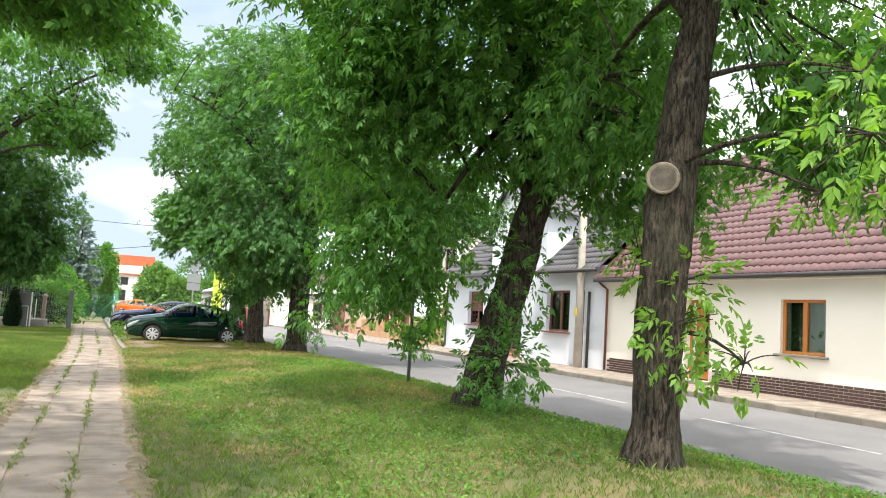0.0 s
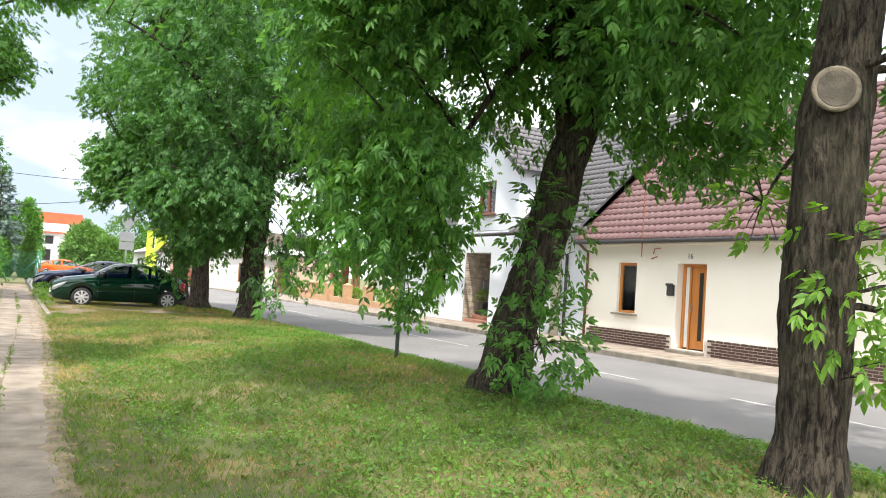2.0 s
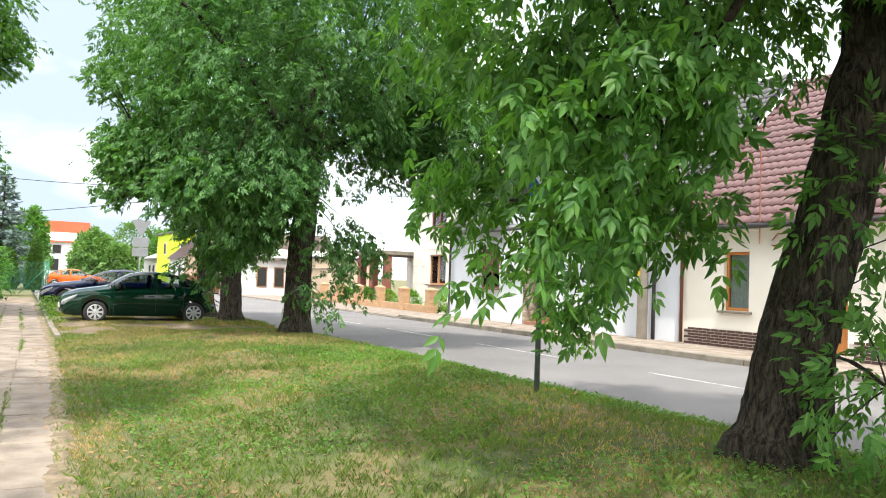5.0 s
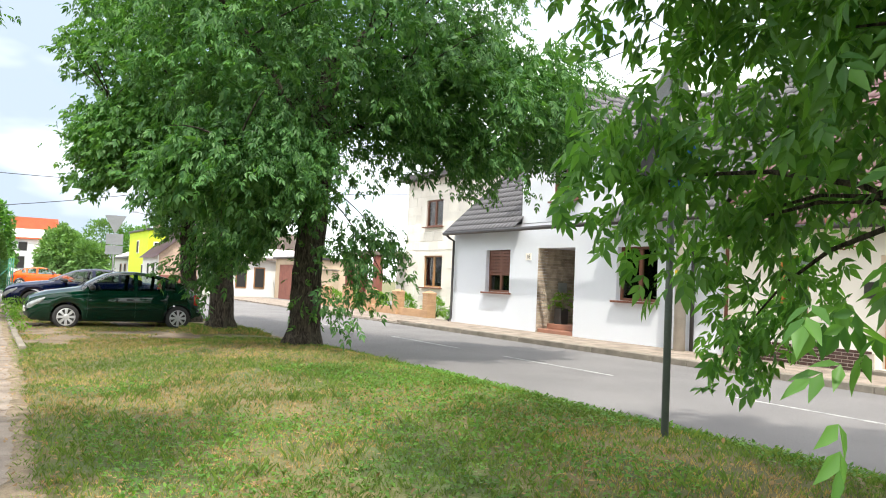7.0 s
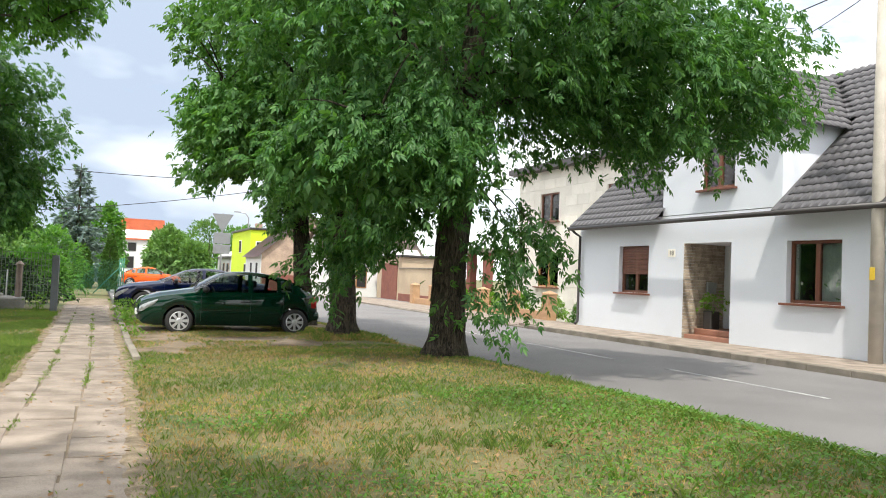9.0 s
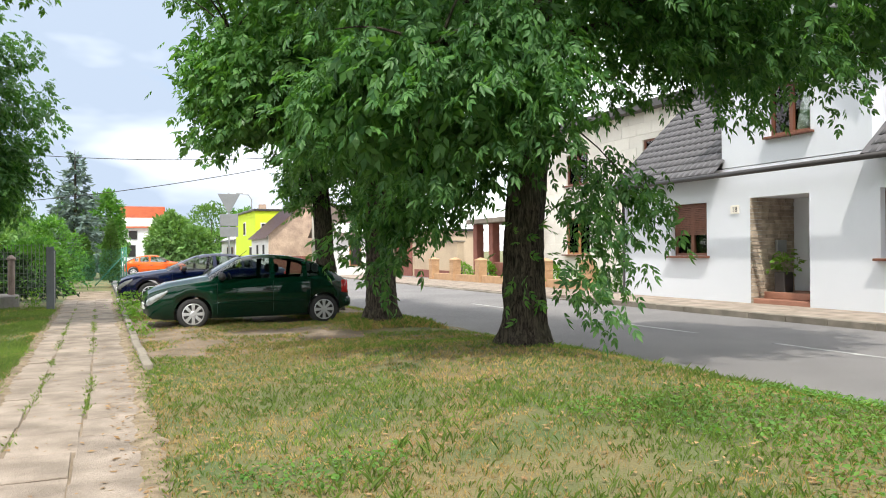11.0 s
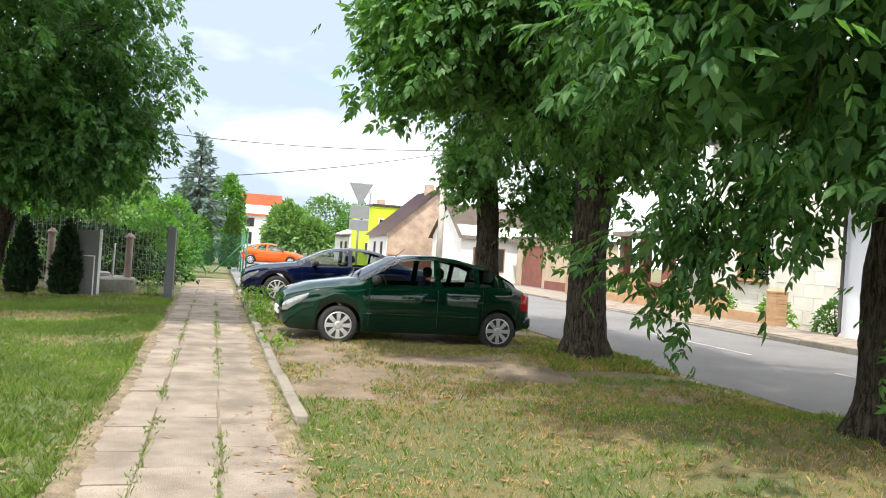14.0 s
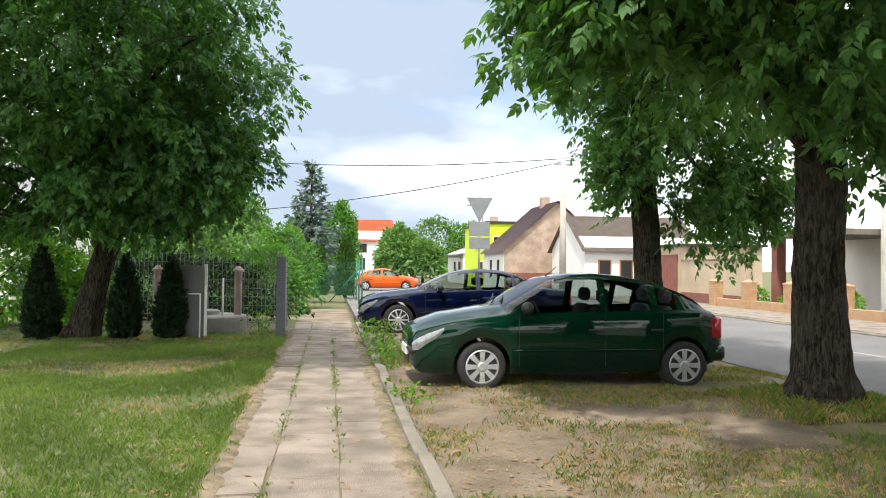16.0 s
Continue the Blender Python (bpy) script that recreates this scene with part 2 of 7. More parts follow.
M_THUJA = leaf_material("thuja_leaf", (0.045, 0.11, 0.018), (0.09, 0.18, 0.03), 0.2, 0.6)
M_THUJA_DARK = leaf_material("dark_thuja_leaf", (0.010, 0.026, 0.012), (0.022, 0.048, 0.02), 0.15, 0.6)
M_SPRUCE = leaf_material("blue_spruce_needles", (0.11, 0.165, 0.155), (0.19, 0.255, 0.245), 0.15, 0.6)
M_HEDGE = leaf_material("hedge_leaf", (0.08, 0.20, 0.02), (0.16, 0.34, 0.04), 0.4)
M_GRASS = leaf_material("grass_blade", (0.074, 0.140, 0.028), (0.180, 0.245, 0.060), 0.4, 0.6)
M_DRY = leaf_material("dry_blade", (0.30, 0.200, 0.088), (0.46, 0.330, 0.150), 0.3, 0.7)
M_WEED = leaf_material("weed_leaf", (0.060, 0.150, 0.030), (0.135, 0.265, 0.050), 0.4, 0.5)
M_LITTER = leaf_material("dead_leaf", (0.20, 0.115, 0.055), (0.34, 0.22, 0.11), 0.1, 0.8)
M_GLASS = glass_material("window_glass")
M_CARGLASS = glass_material("car_glass", (0.80, 0.88, 0.86), 0.0, 0.72)


# ---- builders ----
def thing(name, x=0.0, y=0.0, z=0.0, label="", category="", group="", kind="", rz=0.0):
    ob = new(name)
    ob.empty_display_size = 0.2
    ob.matrix_basis = pose(x, y, z, 0, 0, rz)
    return tagged(ob, label, category, group, kind)


def link_mesh(name, me, mat, parent=None, label="", smooth=False):
    me.materials.append(mat)
    if smooth:
        me.polygons.foreach_set("use_smooth", [True] * len(me.polygons))
    ob = new(name, me)
    ob.parent = parent
    return tagged(ob, label)


def part(name, bm, mat, parent=None, label="", smooth=False, at=None):
    """A bmesh in its root's own coordinates, or in the world's when at (the root's place) is given."""
    if at is not None:
        bm.transform(Matrix.Translation(-Vector(at)))
    me = bpy.data.meshes.new(name)
    bm.to_mesh(me)
    bm.free()
    return link_mesh(name, me, mat, parent, label, smooth)


def box(x0, x1, y0, y1, z0, z1, bevel=0.0, bm=None):
    own = bmesh.new()
    bmesh.ops.create_cube(own, size=1.0)
    bmesh.ops.transform(own, verts=own.verts, matrix=Matrix.Translation(((x0 + x1) / 2, (y0 + y1) / 2, (z0 + z1) / 2)) @ Matrix.Diagonal((x1 - x0, y1 - y0, z1 - z0, 1)))
    if bevel:
        bmesh.ops.bevel(own, geom=own.edges[:], offset=bevel, segments=1, affect="EDGES")
    if bm is None:
        return own
    me = bpy.data.meshes.new("tmp")
    own.to_mesh(me)
    own.free()
    bm.from_mesh(me)
    bpy.data.meshes.remove(me)
    return bm


def tube_arrays(points, radii, sides=8, wobble=0.0, rng=None, cap=True):
    """Vertices and faces of a tapered tube along points."""
    pts = [Vector(p) for p in points]
    verts, faces = [], []
    up = Vector((0.3, 0.9, 0.1))
    for i, p in enumerate(pts):
        d = (pts[min(i + 1, len(pts) - 1)] - pts[max(i - 1, 0)]).normalized()
        a = d.cross(up)
        if a.length < 0.05:
            a = d.cross(Vector((1, 0, 0)))
        a.normalize()
        b = d.cross(a)
        for k in range(sides):
            t = 2 * math.pi * k / sides
            r = radii[i]
            if wobble:
                r *= 1 + wobble * noise.noise(Vector((p.x * 1.7 + math.cos(t) * 1.3, p.y * 1.7 + math.sin(t) * 1.3, p.z * 1.1)))
            verts.append(p + (a * math.cos(t) + b * math.sin(t)) * r)
    for i in range(len(pts) - 1):
        for k in range(sides):
            k2 = (k + 1) % sides
            faces.append((i * sides + k, i * sides + k2, (i + 1) * sides + k2, (i + 1) * sides + k))
    if cap:
        faces.append(tuple(range(sides))[::-1])
        faces.append(tuple((len(pts) - 1) * sides + k for k in range(sides)))
    return verts, faces


def mesh_from(name, chunks):
    verts, faces = [], []
    for v, f in chunks:
        o = len(verts)
        verts.extend(v)
        faces.extend(tuple(i + o for i in q) for q in f)
    me = bpy.data.meshes.new(name)
    me.from_pydata([tuple(v) for v in verts], [], faces)
    me.update()
    return me


def tube(name, points, radii, mat, parent=None, sides=10, label="", smooth=True, wobble=0.0):
    return link_mesh(name, mesh_from(name, [tube_arrays(points, radii, sides, wobble)]), mat, parent, label, smooth)


def lathe(profile, sides=16):
    """Verts and faces of a turned form about z from (radius, height) pairs."""
    verts, faces = [], []
    for r, z in profile:
        for k in range(sides):
            t = 2 * math.pi * k / sides
            verts.append((r * math.cos(t), r * math.sin(t), z))
    for i in range(len(profile) - 1):
        for k in range(sides):
            k2 = (k + 1) % sides
            faces.append((i * sides + k, i * sides + k2, (i + 1) * sides + k2, (i + 1) * sides + k))
    faces.append(tuple(range(sides))[::-1])
    faces.append(tuple((len(profile) - 1) * sides + k for k in range(sides)))
    return verts, faces


def words(name, text, size, mat, parent, m, thick=0.003):
    """Lettering in the built-in font, turned into a mesh at the pose m under parent."""
    cu = bpy.data.curves.new(name, "FONT")
    cu.body, cu.size, cu.extrude = text, size, thick
    cu.align_x, cu.align_y = "CENTER", "CENTER"
    tmp = new("tmp_words", cu)
    me = bpy.data.meshes.new_from_object(tmp.evaluated_get(bpy.context.evaluated_depsgraph_get()))
    bpy.data.objects.remove(tmp)
    ob = link_mesh(name, me, mat, parent)
    ob.matrix_basis = m
    return ob


def polygon(points, thick, axis="x"):
    """A flat plate cut to a polygon, thickened along x or y."""
    bm = bmesh.new()
    face = bm.faces.new([bm.verts.new(p) for p in points])
    got = bmesh.ops.extrude_face_region(bm, geom=[face])
    d = Vector((thick, 0, 0)) if axis == "x" else Vector((0, thick, 0)) if axis == "y" else Vector((0, 0, thick))
    bmesh.ops.translate(bm, verts=[v for v in got["geom"] if isinstance(v, bmesh.types.BMVert)], vec=d)
    bmesh.ops.recalc_face_normals(bm, faces=bm.faces)
    return bm


# ---- ground ----
def smooth_step(a, b, v):
    t = min(1.0, max(0.0, (v - a) / (b - a)))
    return t * t * (3 - 2 * t)


ROAD_X0, ROAD_X1, ROAD_Z = 7.0, 13.35, -0.10
PATH_X0, PATH_X1 = -0.43, 0.94


def path_shift(y):
    """The path runs a little askew over its first stretch."""
    return -0.027 * max(0.0, 22.5 - y)


def ground_z(x, y):
    """Height of the verge: level by the path, a low bank under the trees, falling to the road."""
    bank = 0.26 * smooth_step(1.2, 4.6, x) * (1 - smooth_step(5.6, 7.1, x)) * (1 - 0.85 * smooth_step(22.4, 25.0, y))
    mound = 0.17 * math.exp(-((x - 5.4) ** 2 + (y - 27.2) ** 2) / 1.1)
    fall = -0.05 * smooth_step(1.5, 6.5, x)
    drop = -0.06 * smooth_step(6.2, 7.2, x)
    rough = 0.02 * noise.noise(Vector((x * 0.9, y * 0.9, 0))) if x > PATH_X1 + 0.1 else 0.0
    return bank + mound + fall + drop + rough - 0.012


def sheet(name, x0, x1, y0, y1, step, height, mat, keep=None):
    nx, ny = max(1, round((x1 - x0) / step)), max(1, round((y1 - y0) / step))
    verts = [(x0 + (x1 - x0) * i / nx, y0 + (y1 - y0) * j / ny, 0) for j in range(ny + 1) for i in range(nx + 1)]
    verts = [(x, y, height(x, y)) for x, y, _ in verts]
    faces = []
    for j in range(ny):
        for i in range(nx):
            if keep and not keep(x0 + (x1 - x0) * (i + 0.5) / nx, y0 + (y1 - y0) * (j + 0.5) / ny):
                continue
            a = j * (nx + 1) + i
            faces.append((a, a + 1, a + nx + 2, a + nx + 1))
    me = bpy.data.meshes.new(name)
    me.from_pydata(verts, [], faces)
    return link_mesh(name, me, mat, None, "", True)


tagged(sheet("ground", -1500, 1500, -600, 2400, 100, lambda x, y: -0.30, M_GRASS_SOIL), "wide grassy ground that reaches the horizon", "ground", kind="structure")


def is_dirt(x, y):
    """The worn parking bay beside the path."""
    edge = 24.6 + 0.35 * noise.noise(Vector((x * 0.7, 3.0, 0))) - 0.5 * smooth_step(3, 6.5, x)
    return x > 1.12 and edge < y < 40 and not (x > 4.6 and 25.6 < y < 29.2)


verge = sheet("verge", -0.9, ROAD_X0 + 0.1, -8, 40.0, 0.2, ground_z, M_GRASS_SOIL, lambda x, y: not is_dirt(x, y))
tagged(verge, "mown grass verge with dry patches under the trees", "lawn", kind="structure")
bay = sheet("parking_bay", -0.9, ROAD_X0 + 0.1, -8, 40.0, 0.2, ground_z, M_DIRT, is_dirt)
tagged(bay, "bare trodden dirt of the parking bay beside the path", "dirt ground", kind="structure")
lawn = sheet("lawn", -14.0, PATH_X0 + 0.01, -8, 50.0, 0.25, lambda x, y: 0.012 + 0.03 * noise.noise(Vector((x * 0.5, y * 0.5, 4))), M_LAWN_SOIL)
for v in lawn.data.vertices:   # a ragged edge that creeps over the slabs
    if v.co.x > PATH_X0 - 0.1:
        v.co.x += 0.10 * noise.noise(Vector((0, v.co.y * 0.9, 8))) + 0.07 * noise.noise(Vector((3, v.co.y * 2.7, 8)))
        v.co.z -= 0.02
    v.co.x += path_shift(v.co.y)
tagged(lawn, "uneven grass beside the slab path", "lawn", kind="structure")
path_bed = part("path_bed", polygon([(PATH_X0 + path_shift(-8), -8, -0.2), (PATH_X1 + path_shift(-8), -8, -0.2), (PATH_X1 + 0.03, 22.5, -0.2), (PATH_X1 + 0.03, 46, -0.2), (PATH_X0, 46, -0.2), (PATH_X0, 22.5, -0.2)], 0.191, "z"), M_DIRT)
tagged(path_bed, "dirt bed under the paving slabs", "path", kind="structure")
road = part("road", box(ROAD_X0, ROAD_X1, -40, 44, -0.4, ROAD_Z), M_ASPHALT)
tagged(road, "worn grey asphalt street", "road", kind="structure")
junction = part("road_junction", box(1.2, 60, 44, 62, -0.4, ROAD_Z), M_ASPHALT)
tagged(junction, "asphalt junction at the end of the street", "road", kind="structure")
side_road = part("road_ahead", box(2.0, 10.0, 62, 300, -0.4, ROAD_Z), M_ASPHALT)
tagged(side_road, "asphalt road leading on beyond the junction", "road", kind="structure")
pavement = part("pavement", box(ROAD_X1 + 0.15, 15.6, -40, 33.6, -0.4, 0.035), M_PAVING)
tagged(pavement, "pale concrete pavement before the houses", "pavement", kind="structure")
forecourt = part("pavement_by_garden", box(ROAD_X1 + 0.15, 16.6, 33.6, 60, -0.4, -0.03), M_PAVING)
tagged(forecourt, "pale pavement and drive before the garden fence", "pavement", kind="structure")
for k in range(-2, 6):
    ya = 13.0 + 5.6 * (k - 2) + (0.4 if k == 3 else 0.0)
    line = part("lane_mark", box(10.27, 10.36, ya, ya + 3.5, ROAD_Z - 0.01, ROAD_Z + 0.004), M_WHITE_LINE)
    tagged(line, "worn white dash painted along the street", "road marking", "lane dashes", "structure")


# ---- trees ----
def leaf_template(leaflets, length, width, rich):
    """A compound leaf along +x that arches down a little: vertices and quads of its leaflets."""
    verts, faces = [], []

    def blade(base, ang, tilt, size):
        d = Vector((math.cos(ang), math.sin(ang), -tilt)).normalized()
        s = d.cross(Vector((0, 0, 1))).normalized()
        n = s.cross(d)
        o = len(verts)
        if rich:
            for u, w, h in ((0, 0, 0), (0.36, 0.5, 0.12), (0.68, 0.30, 0.06), (1.0, 0, -0.14), (0.68, -0.30, 0.06), (0.36, -0.5, 0.12)):
                verts.append(base + d * (u * size) + s * (w * width * size / length) + n * (h * size * 0.5))
            faces.extend(((o, o + 3, o + 2, o + 1), (o, o + 5, o + 4, o + 3)))
        else:
            for u, w, h in ((0, 0, 0), (0.42, 0.5, 0.06), (1.0, 0, -0.08), (0.42, -0.5, 0.06)):
                verts.append(base + d * (u * size) + s * (w * width * size / length) + n * (h * size * 0.5))
            faces.append((o, o + 3, o + 2, o + 1))

    pairs = (leaflets - 1) // 2
    rach = length * 0.62 * pairs
    for p in range(pairs):
        u = (p + 0.7) / (pairs + 0.2)
        c = Vector((u * rach, 0, -0.25 * rach * u * u))
        for sgn in (1, -1):
            blade(c, sgn * (0.88 - 0.34 * u), 0.34 + 0.30 * u, length * (0.85 + 0.2 * u))
    blade(Vector((rach, 0, -0.25 * rach)), 0.0, 0.55, length * 1.1)
    return np.array([tuple(v) for v in verts]), faces


def scatter_leaves(name, places, ways, sizes, template, mat, parent, rng, label="", droop=0.75):
    """One mesh of many leaves: each at a place, pointing along its way."""
    tv, tf = template
    n = len(places)
    d = ways / np.maximum(np.linalg.norm(ways, axis=1, keepdims=True), 1e-6)
    up = np.tile(np.array([0.0, 0.0, 1.0]), (n, 1)) + rng.normal(0, droop, (n, 3))
    side = np.cross(up, d)
    side /= np.maximum(np.linalg.norm(side, axis=1, keepdims=True), 1e-6)
    nrm = np.cross(d, side)
    v = places[:, None, :] + sizes[:, None, None] * (tv[None, :, 0:1] * d[:, None, :] + tv[None, :, 1:2] * side[:, None, :] + tv[None, :, 2:3] * nrm[:, None, :])
    v = v.reshape(-1, 3)
    k = len(tv)
    loops = np.concatenate([np.array(q) for q in tf])
    starts = np.cumsum([0] + [len(q) for q in tf])[:-1]
    totals = np.array([len(q) for q in tf])
    all_loops = (loops[None, :] + (np.arange(n) * k)[:, None]).ravel()
    all_starts = (starts[None, :] + (np.arange(n) * len(loops))[:, None]).ravel()
    me = bpy.data.meshes.new(name)
    me.vertices.add(len(v))
    me.vertices.foreach_set("co", v.astype(np.float32).ravel())
    me.loops.add(len(all_loops))
    me.loops.foreach_set("vertex_index", all_loops.astype(np.int32))
    me.polygons.add(len(all_starts))
    me.polygons.foreach_set("loop_start", all_starts.astype(np.int32))
    me.polygons.foreach_set("loop_total", np.tile(totals, n).astype(np.int32))
    me.update(calc_edges=True)
    return link_mesh(name, me, mat, parent, label)


def curve_points(a, b, bend, steps=7):
    a, b, bend = Vector(a), Vector(b), Vector(bend)
    return [a * ((1 - t) ** 2) + bend * (2 * t * (1 - t)) + b * (t * t) for t in (i / steps for i in range(steps + 1))]


RICH_LEAF = leaf_template(5, 0.108, 0.043, True)
PLAIN_LEAF = leaf_template(5, 0.125, 0.058, False)


def tree(name, base, trunk, radii, lobes, sprays, leaves_per, label, seed, rich=False, mat=None, limbs=9, leaf_scale=1.0, limb_from=0.68, limb_max=0.11, group="street trees", shoots=(), shoot_mat=None):
    """A tapered trunk with limbs, and a crown of leafy sprays filling the lobes (centre, radii, share)."""
    rng = np.random.default_rng(seed)
    root = thing(name, *base, label, "tree", group)
    b = Vector(base)
    local = [Vector(p) - b for p in trunk]
    # flared foot
    foot = [local[0] + Vector((0, 0, -0.15)), local[0] + Vector((0, 0, 0.03)), local[0].lerp(local[1], 0.25)] + local[1:]
    rr = [radii[0] * 1.45, radii[0] * 1.28, radii[0] * 1.04] + list(radii[1:])
    dense, dr = [], []
    for i in range(len(foot) - 1):
        for s in range(3):
            t = s / 3
            dense.append(foot[i].lerp(foot[i + 1], t))
            dr.append(rr[i] * (1 - t) + rr[i + 1] * t)
    dense.append(foot[-1])
    dr.append(rr[-1])
    # furrowed bark: fine rings pushed in and out along uneven ridges
    fine_p, fine_r = [], []
    for i in range(len(dense) - 1):
        m = max(2, int((dense[i + 1] - dense[i]).length / 0.05))
        for s in range(m):
            fine_p.append(dense[i].lerp(dense[i + 1], s / m))
            fine_r.append(dr[i] * (1 - s / m) + dr[i + 1] * s / m)
    fine_p.append(dense[-1])
    fine_r.append(dr[-1])
    sides = 44
    bv, bf = tube_arrays(fine_p, fine_r, sides, 0.16)
    for i, c in enumerate(fine_p):
        for q in range(sides):
            v = bv[i * sides + q]
            a = 2 * math.pi * q / sides
            ridge = noise.noise(Vector((math.cos(a) * 5.5 + seed, math.sin(a) * 5.5, c.z * 2.2)))
            plate = noise.noise(Vector((math.cos(a) * 11, math.sin(a) * 11 + seed, c.z * 6.0)))
            root_flare = 0.10 * max(0.0, 1 - (c.z - local[0].z) / 0.45) * math.sin(a * 5 + seed) if c.z > local[0].z - 0.2 else 0.0
            bv[i * sides + q] = c + (v - c) * (1 + 0.17 * (0.35 - abs(ridge)) + 0.06 * plate + root_flare)
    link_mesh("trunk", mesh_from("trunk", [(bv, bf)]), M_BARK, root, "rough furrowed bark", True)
    # crown sprays
    share = np.array([l[2] for l in lobes], float)
    share /= share.sum()
    centres = []
    for (c, r, _), w in zip(lobes, share):
        n = int(round(sprays * w))
        u = rng.normal(size=(n, 3))
        u /= np.linalg.norm(u, axis=1, keepdims=True)
        rad = rng.uniform(0.30, 1.0, n) ** 0.55
        p = np.array(c) + u * rad[:, None] * np.array(r)
        centres.append(p)
    centres = np.concatenate(centres) - np.array(base)
    keep = np.array([noise.noise(Vector(p) * 1.05 + Vector((seed, 0, 0))) > -0.17 for p in centres])
    centres = centres[keep]
    mid = np.array(lobes[0][0]) - np.array(base)
    # limbs from the upper trunk into the crown, and thin branches on to the sprays
    pick = rng.permutation(len(centres))
    ends = []
    for i in pick:
        p = centres[i]
        if all(np.linalg.norm(p - q) > 1.1 for q in ends):
            ends.append(p)
        if len(ends) >= limbs:
            break
    limb_pts, limb_chunks = [], []
    top = local[-1]
    for e in ends:
        t = rng.uniform(limb_from, 1.0)
        k = int(t * (len(dense) - 1))
        a = dense[k]
        ev = Vector(e)
        bend = a.lerp(ev, 0.5) + Vector((0, 0, 0.30 * (ev - a).length))
        pts = curve_points(a, ev, bend, 8)
        r0 = min(dr[k] * 0.55, limb_max, 0.028 + 0.013 * (ev - a).length)
        root_limb = tube("limb", pts, [r0 * (1 - 0.85 * i / 8) for i in range(9)], M_BARK, root, 7)
        limb_pts.extend(pts[2:])
    lp = np.array([tuple(p) for p in limb_pts]) if limb_pts else np.array([tuple(top)])
    for i in pick[: min(len(pick), 110)]:
        e = centres[i]
        j = int(np.argmin(np.linalg.norm(lp - e, axis=1)))
        a, ev = Vector(lp[j]), Vector(e)
        if (ev - a).length < 0.2:
            continue
        pts = curve_points(a, ev, a.lerp(ev, 0.5) + Vector((0, 0, 0.18 * (ev - a).length)), 4)
        limb_chunks.append(tube_arrays(pts, [0.022, 0.017, 0.013, 0.009, 0.005], 4, cap=False))
    if limb_chunks:
        tagged(link_mesh("fine_branching", mesh_from("fine_branching", limb_chunks), M_BARK, root), kind="stuff")
    # leaves along a drooping twig in every spray
    n = len(centres)
    out = centres - mid
    out[:, 2] *= 0.35
    out /= np.maximum(np.linalg.norm(out, axis=1, keepdims=True), 0.3)
    way = out + rng.normal(0, 0.45, (n, 3))
    way[:, 2] -= 0.2
    way /= np.linalg.norm(way, axis=1, keepdims=True)
    t = rng.uniform(-0.30, 0.28, (n, leaves_per))
    spread = rng.normal(0, 0.095, (n, leaves_per, 3))
    pos = centres[:, None, :] + way[:, None, :] * t[:, :, None] + spread
    pos[:, :, 2] -= 0.35 * (t + 0.30) ** 2
    aim = way[:, None, :] * 0.6 + rng.normal(0, 0.60, (n, leaves_per, 3))
    aim[:, :, 2] = -0.30 + 0.55 * aim[:, :, 2]
    size = rng.uniform(0.75, 1.2, n * leaves_per) * leaf_scale
    tagged(scatter_leaves("crown", pos.reshape(-1, 3), aim.reshape(-1, 3), size, RICH_LEAF if rich else PLAIN_LEAF, mat or M_LEAF, root, rng, droop=0.42), kind="stuff")
    # larger fill leaves inside the big lobes, added to make the crown dark and opaque
    inner = []
    for c, r, w in lobes:
        if min(r) > 0.85:
            m = int(round(sprays * 2.4 * w / sum(q[2] for q in lobes)))
            u = rng.normal(size=(m, 3))
            u *= (rng.uniform(0.02, 0.50, m) ** (1 / 3) / np.linalg.norm(u, axis=1))[:, None]
            inner.append(np.array(c) + u * np.array(r) - np.array(base))
    inner = np.concatenate(inner)
    aim = rng.normal(0, 0.7, inner.shape)
    aim[:, 2] -= 0.4
    tagged(scatter_leaves("inner_leaf_fill", inner, aim, rng.uniform(1.0, 1.4, len(inner)) * leaf_scale, PLAIN_LEAF, mat or M_LEAF, root, rng), kind="stuff")
    # young shoots on the trunk and at the foot
    for c, r, count in shoots:
        cc = np.array(c) - np.array(base)
        u = rng.normal(size=(count, 3))
        u /= np.linalg.norm(u, axis=1, keepdims=True)
        p = cc + u * np.array(r) * (rng.uniform(0.1, 1, count) ** 0.5)[:, None]
        aim = u + rng.normal(0, 0.4, (count, 3))
        aim[:, 2] -= 0.25
        tagged(scatter_leaves("new_growth", p, aim, rng.uniform(0.7, 1.1, count) * leaf_scale, RICH_LEAF, shoot_mat or M_LEAF, root, rng, "fresh green shoots growing from the trunk"), kind="stuff")
        stems = []
        hub = Vector(cc)
        far = min((hub - d).length for d in dense) > 0.75
        if far:
            k = min(range(len(dense)), key=lambda j: abs(dense[j].z - hub.z - 0.2))
            stems.append(tube_arrays(curve_points(dense[k], hub, dense[k].lerp(hub, 0.5) + Vector((0, 0, 0.25)), 6), [0.035, 0.03, 0.025, 0.02, 0.016, 0.012, 0.009], 6, cap=False))
        for i in range(0, count, max(1, count // 9)):
            q = Vector(p[i])
            if far:
                stems.append(tube_arrays(curve_points(hub, q, hub.lerp(q, 0.5) + Vector((0, 0, 0.06)), 4), [0.008, 0.007, 0.006, 0.005, 0.003], 4, cap=False))
                continue
            a = Vector((dense[0].x, dense[0].y, max(0.05, q.z - 0.25)))
            k = min(range(len(dense)), key=lambda j: abs(dense[j].z - a.z))
            a = dense[k]
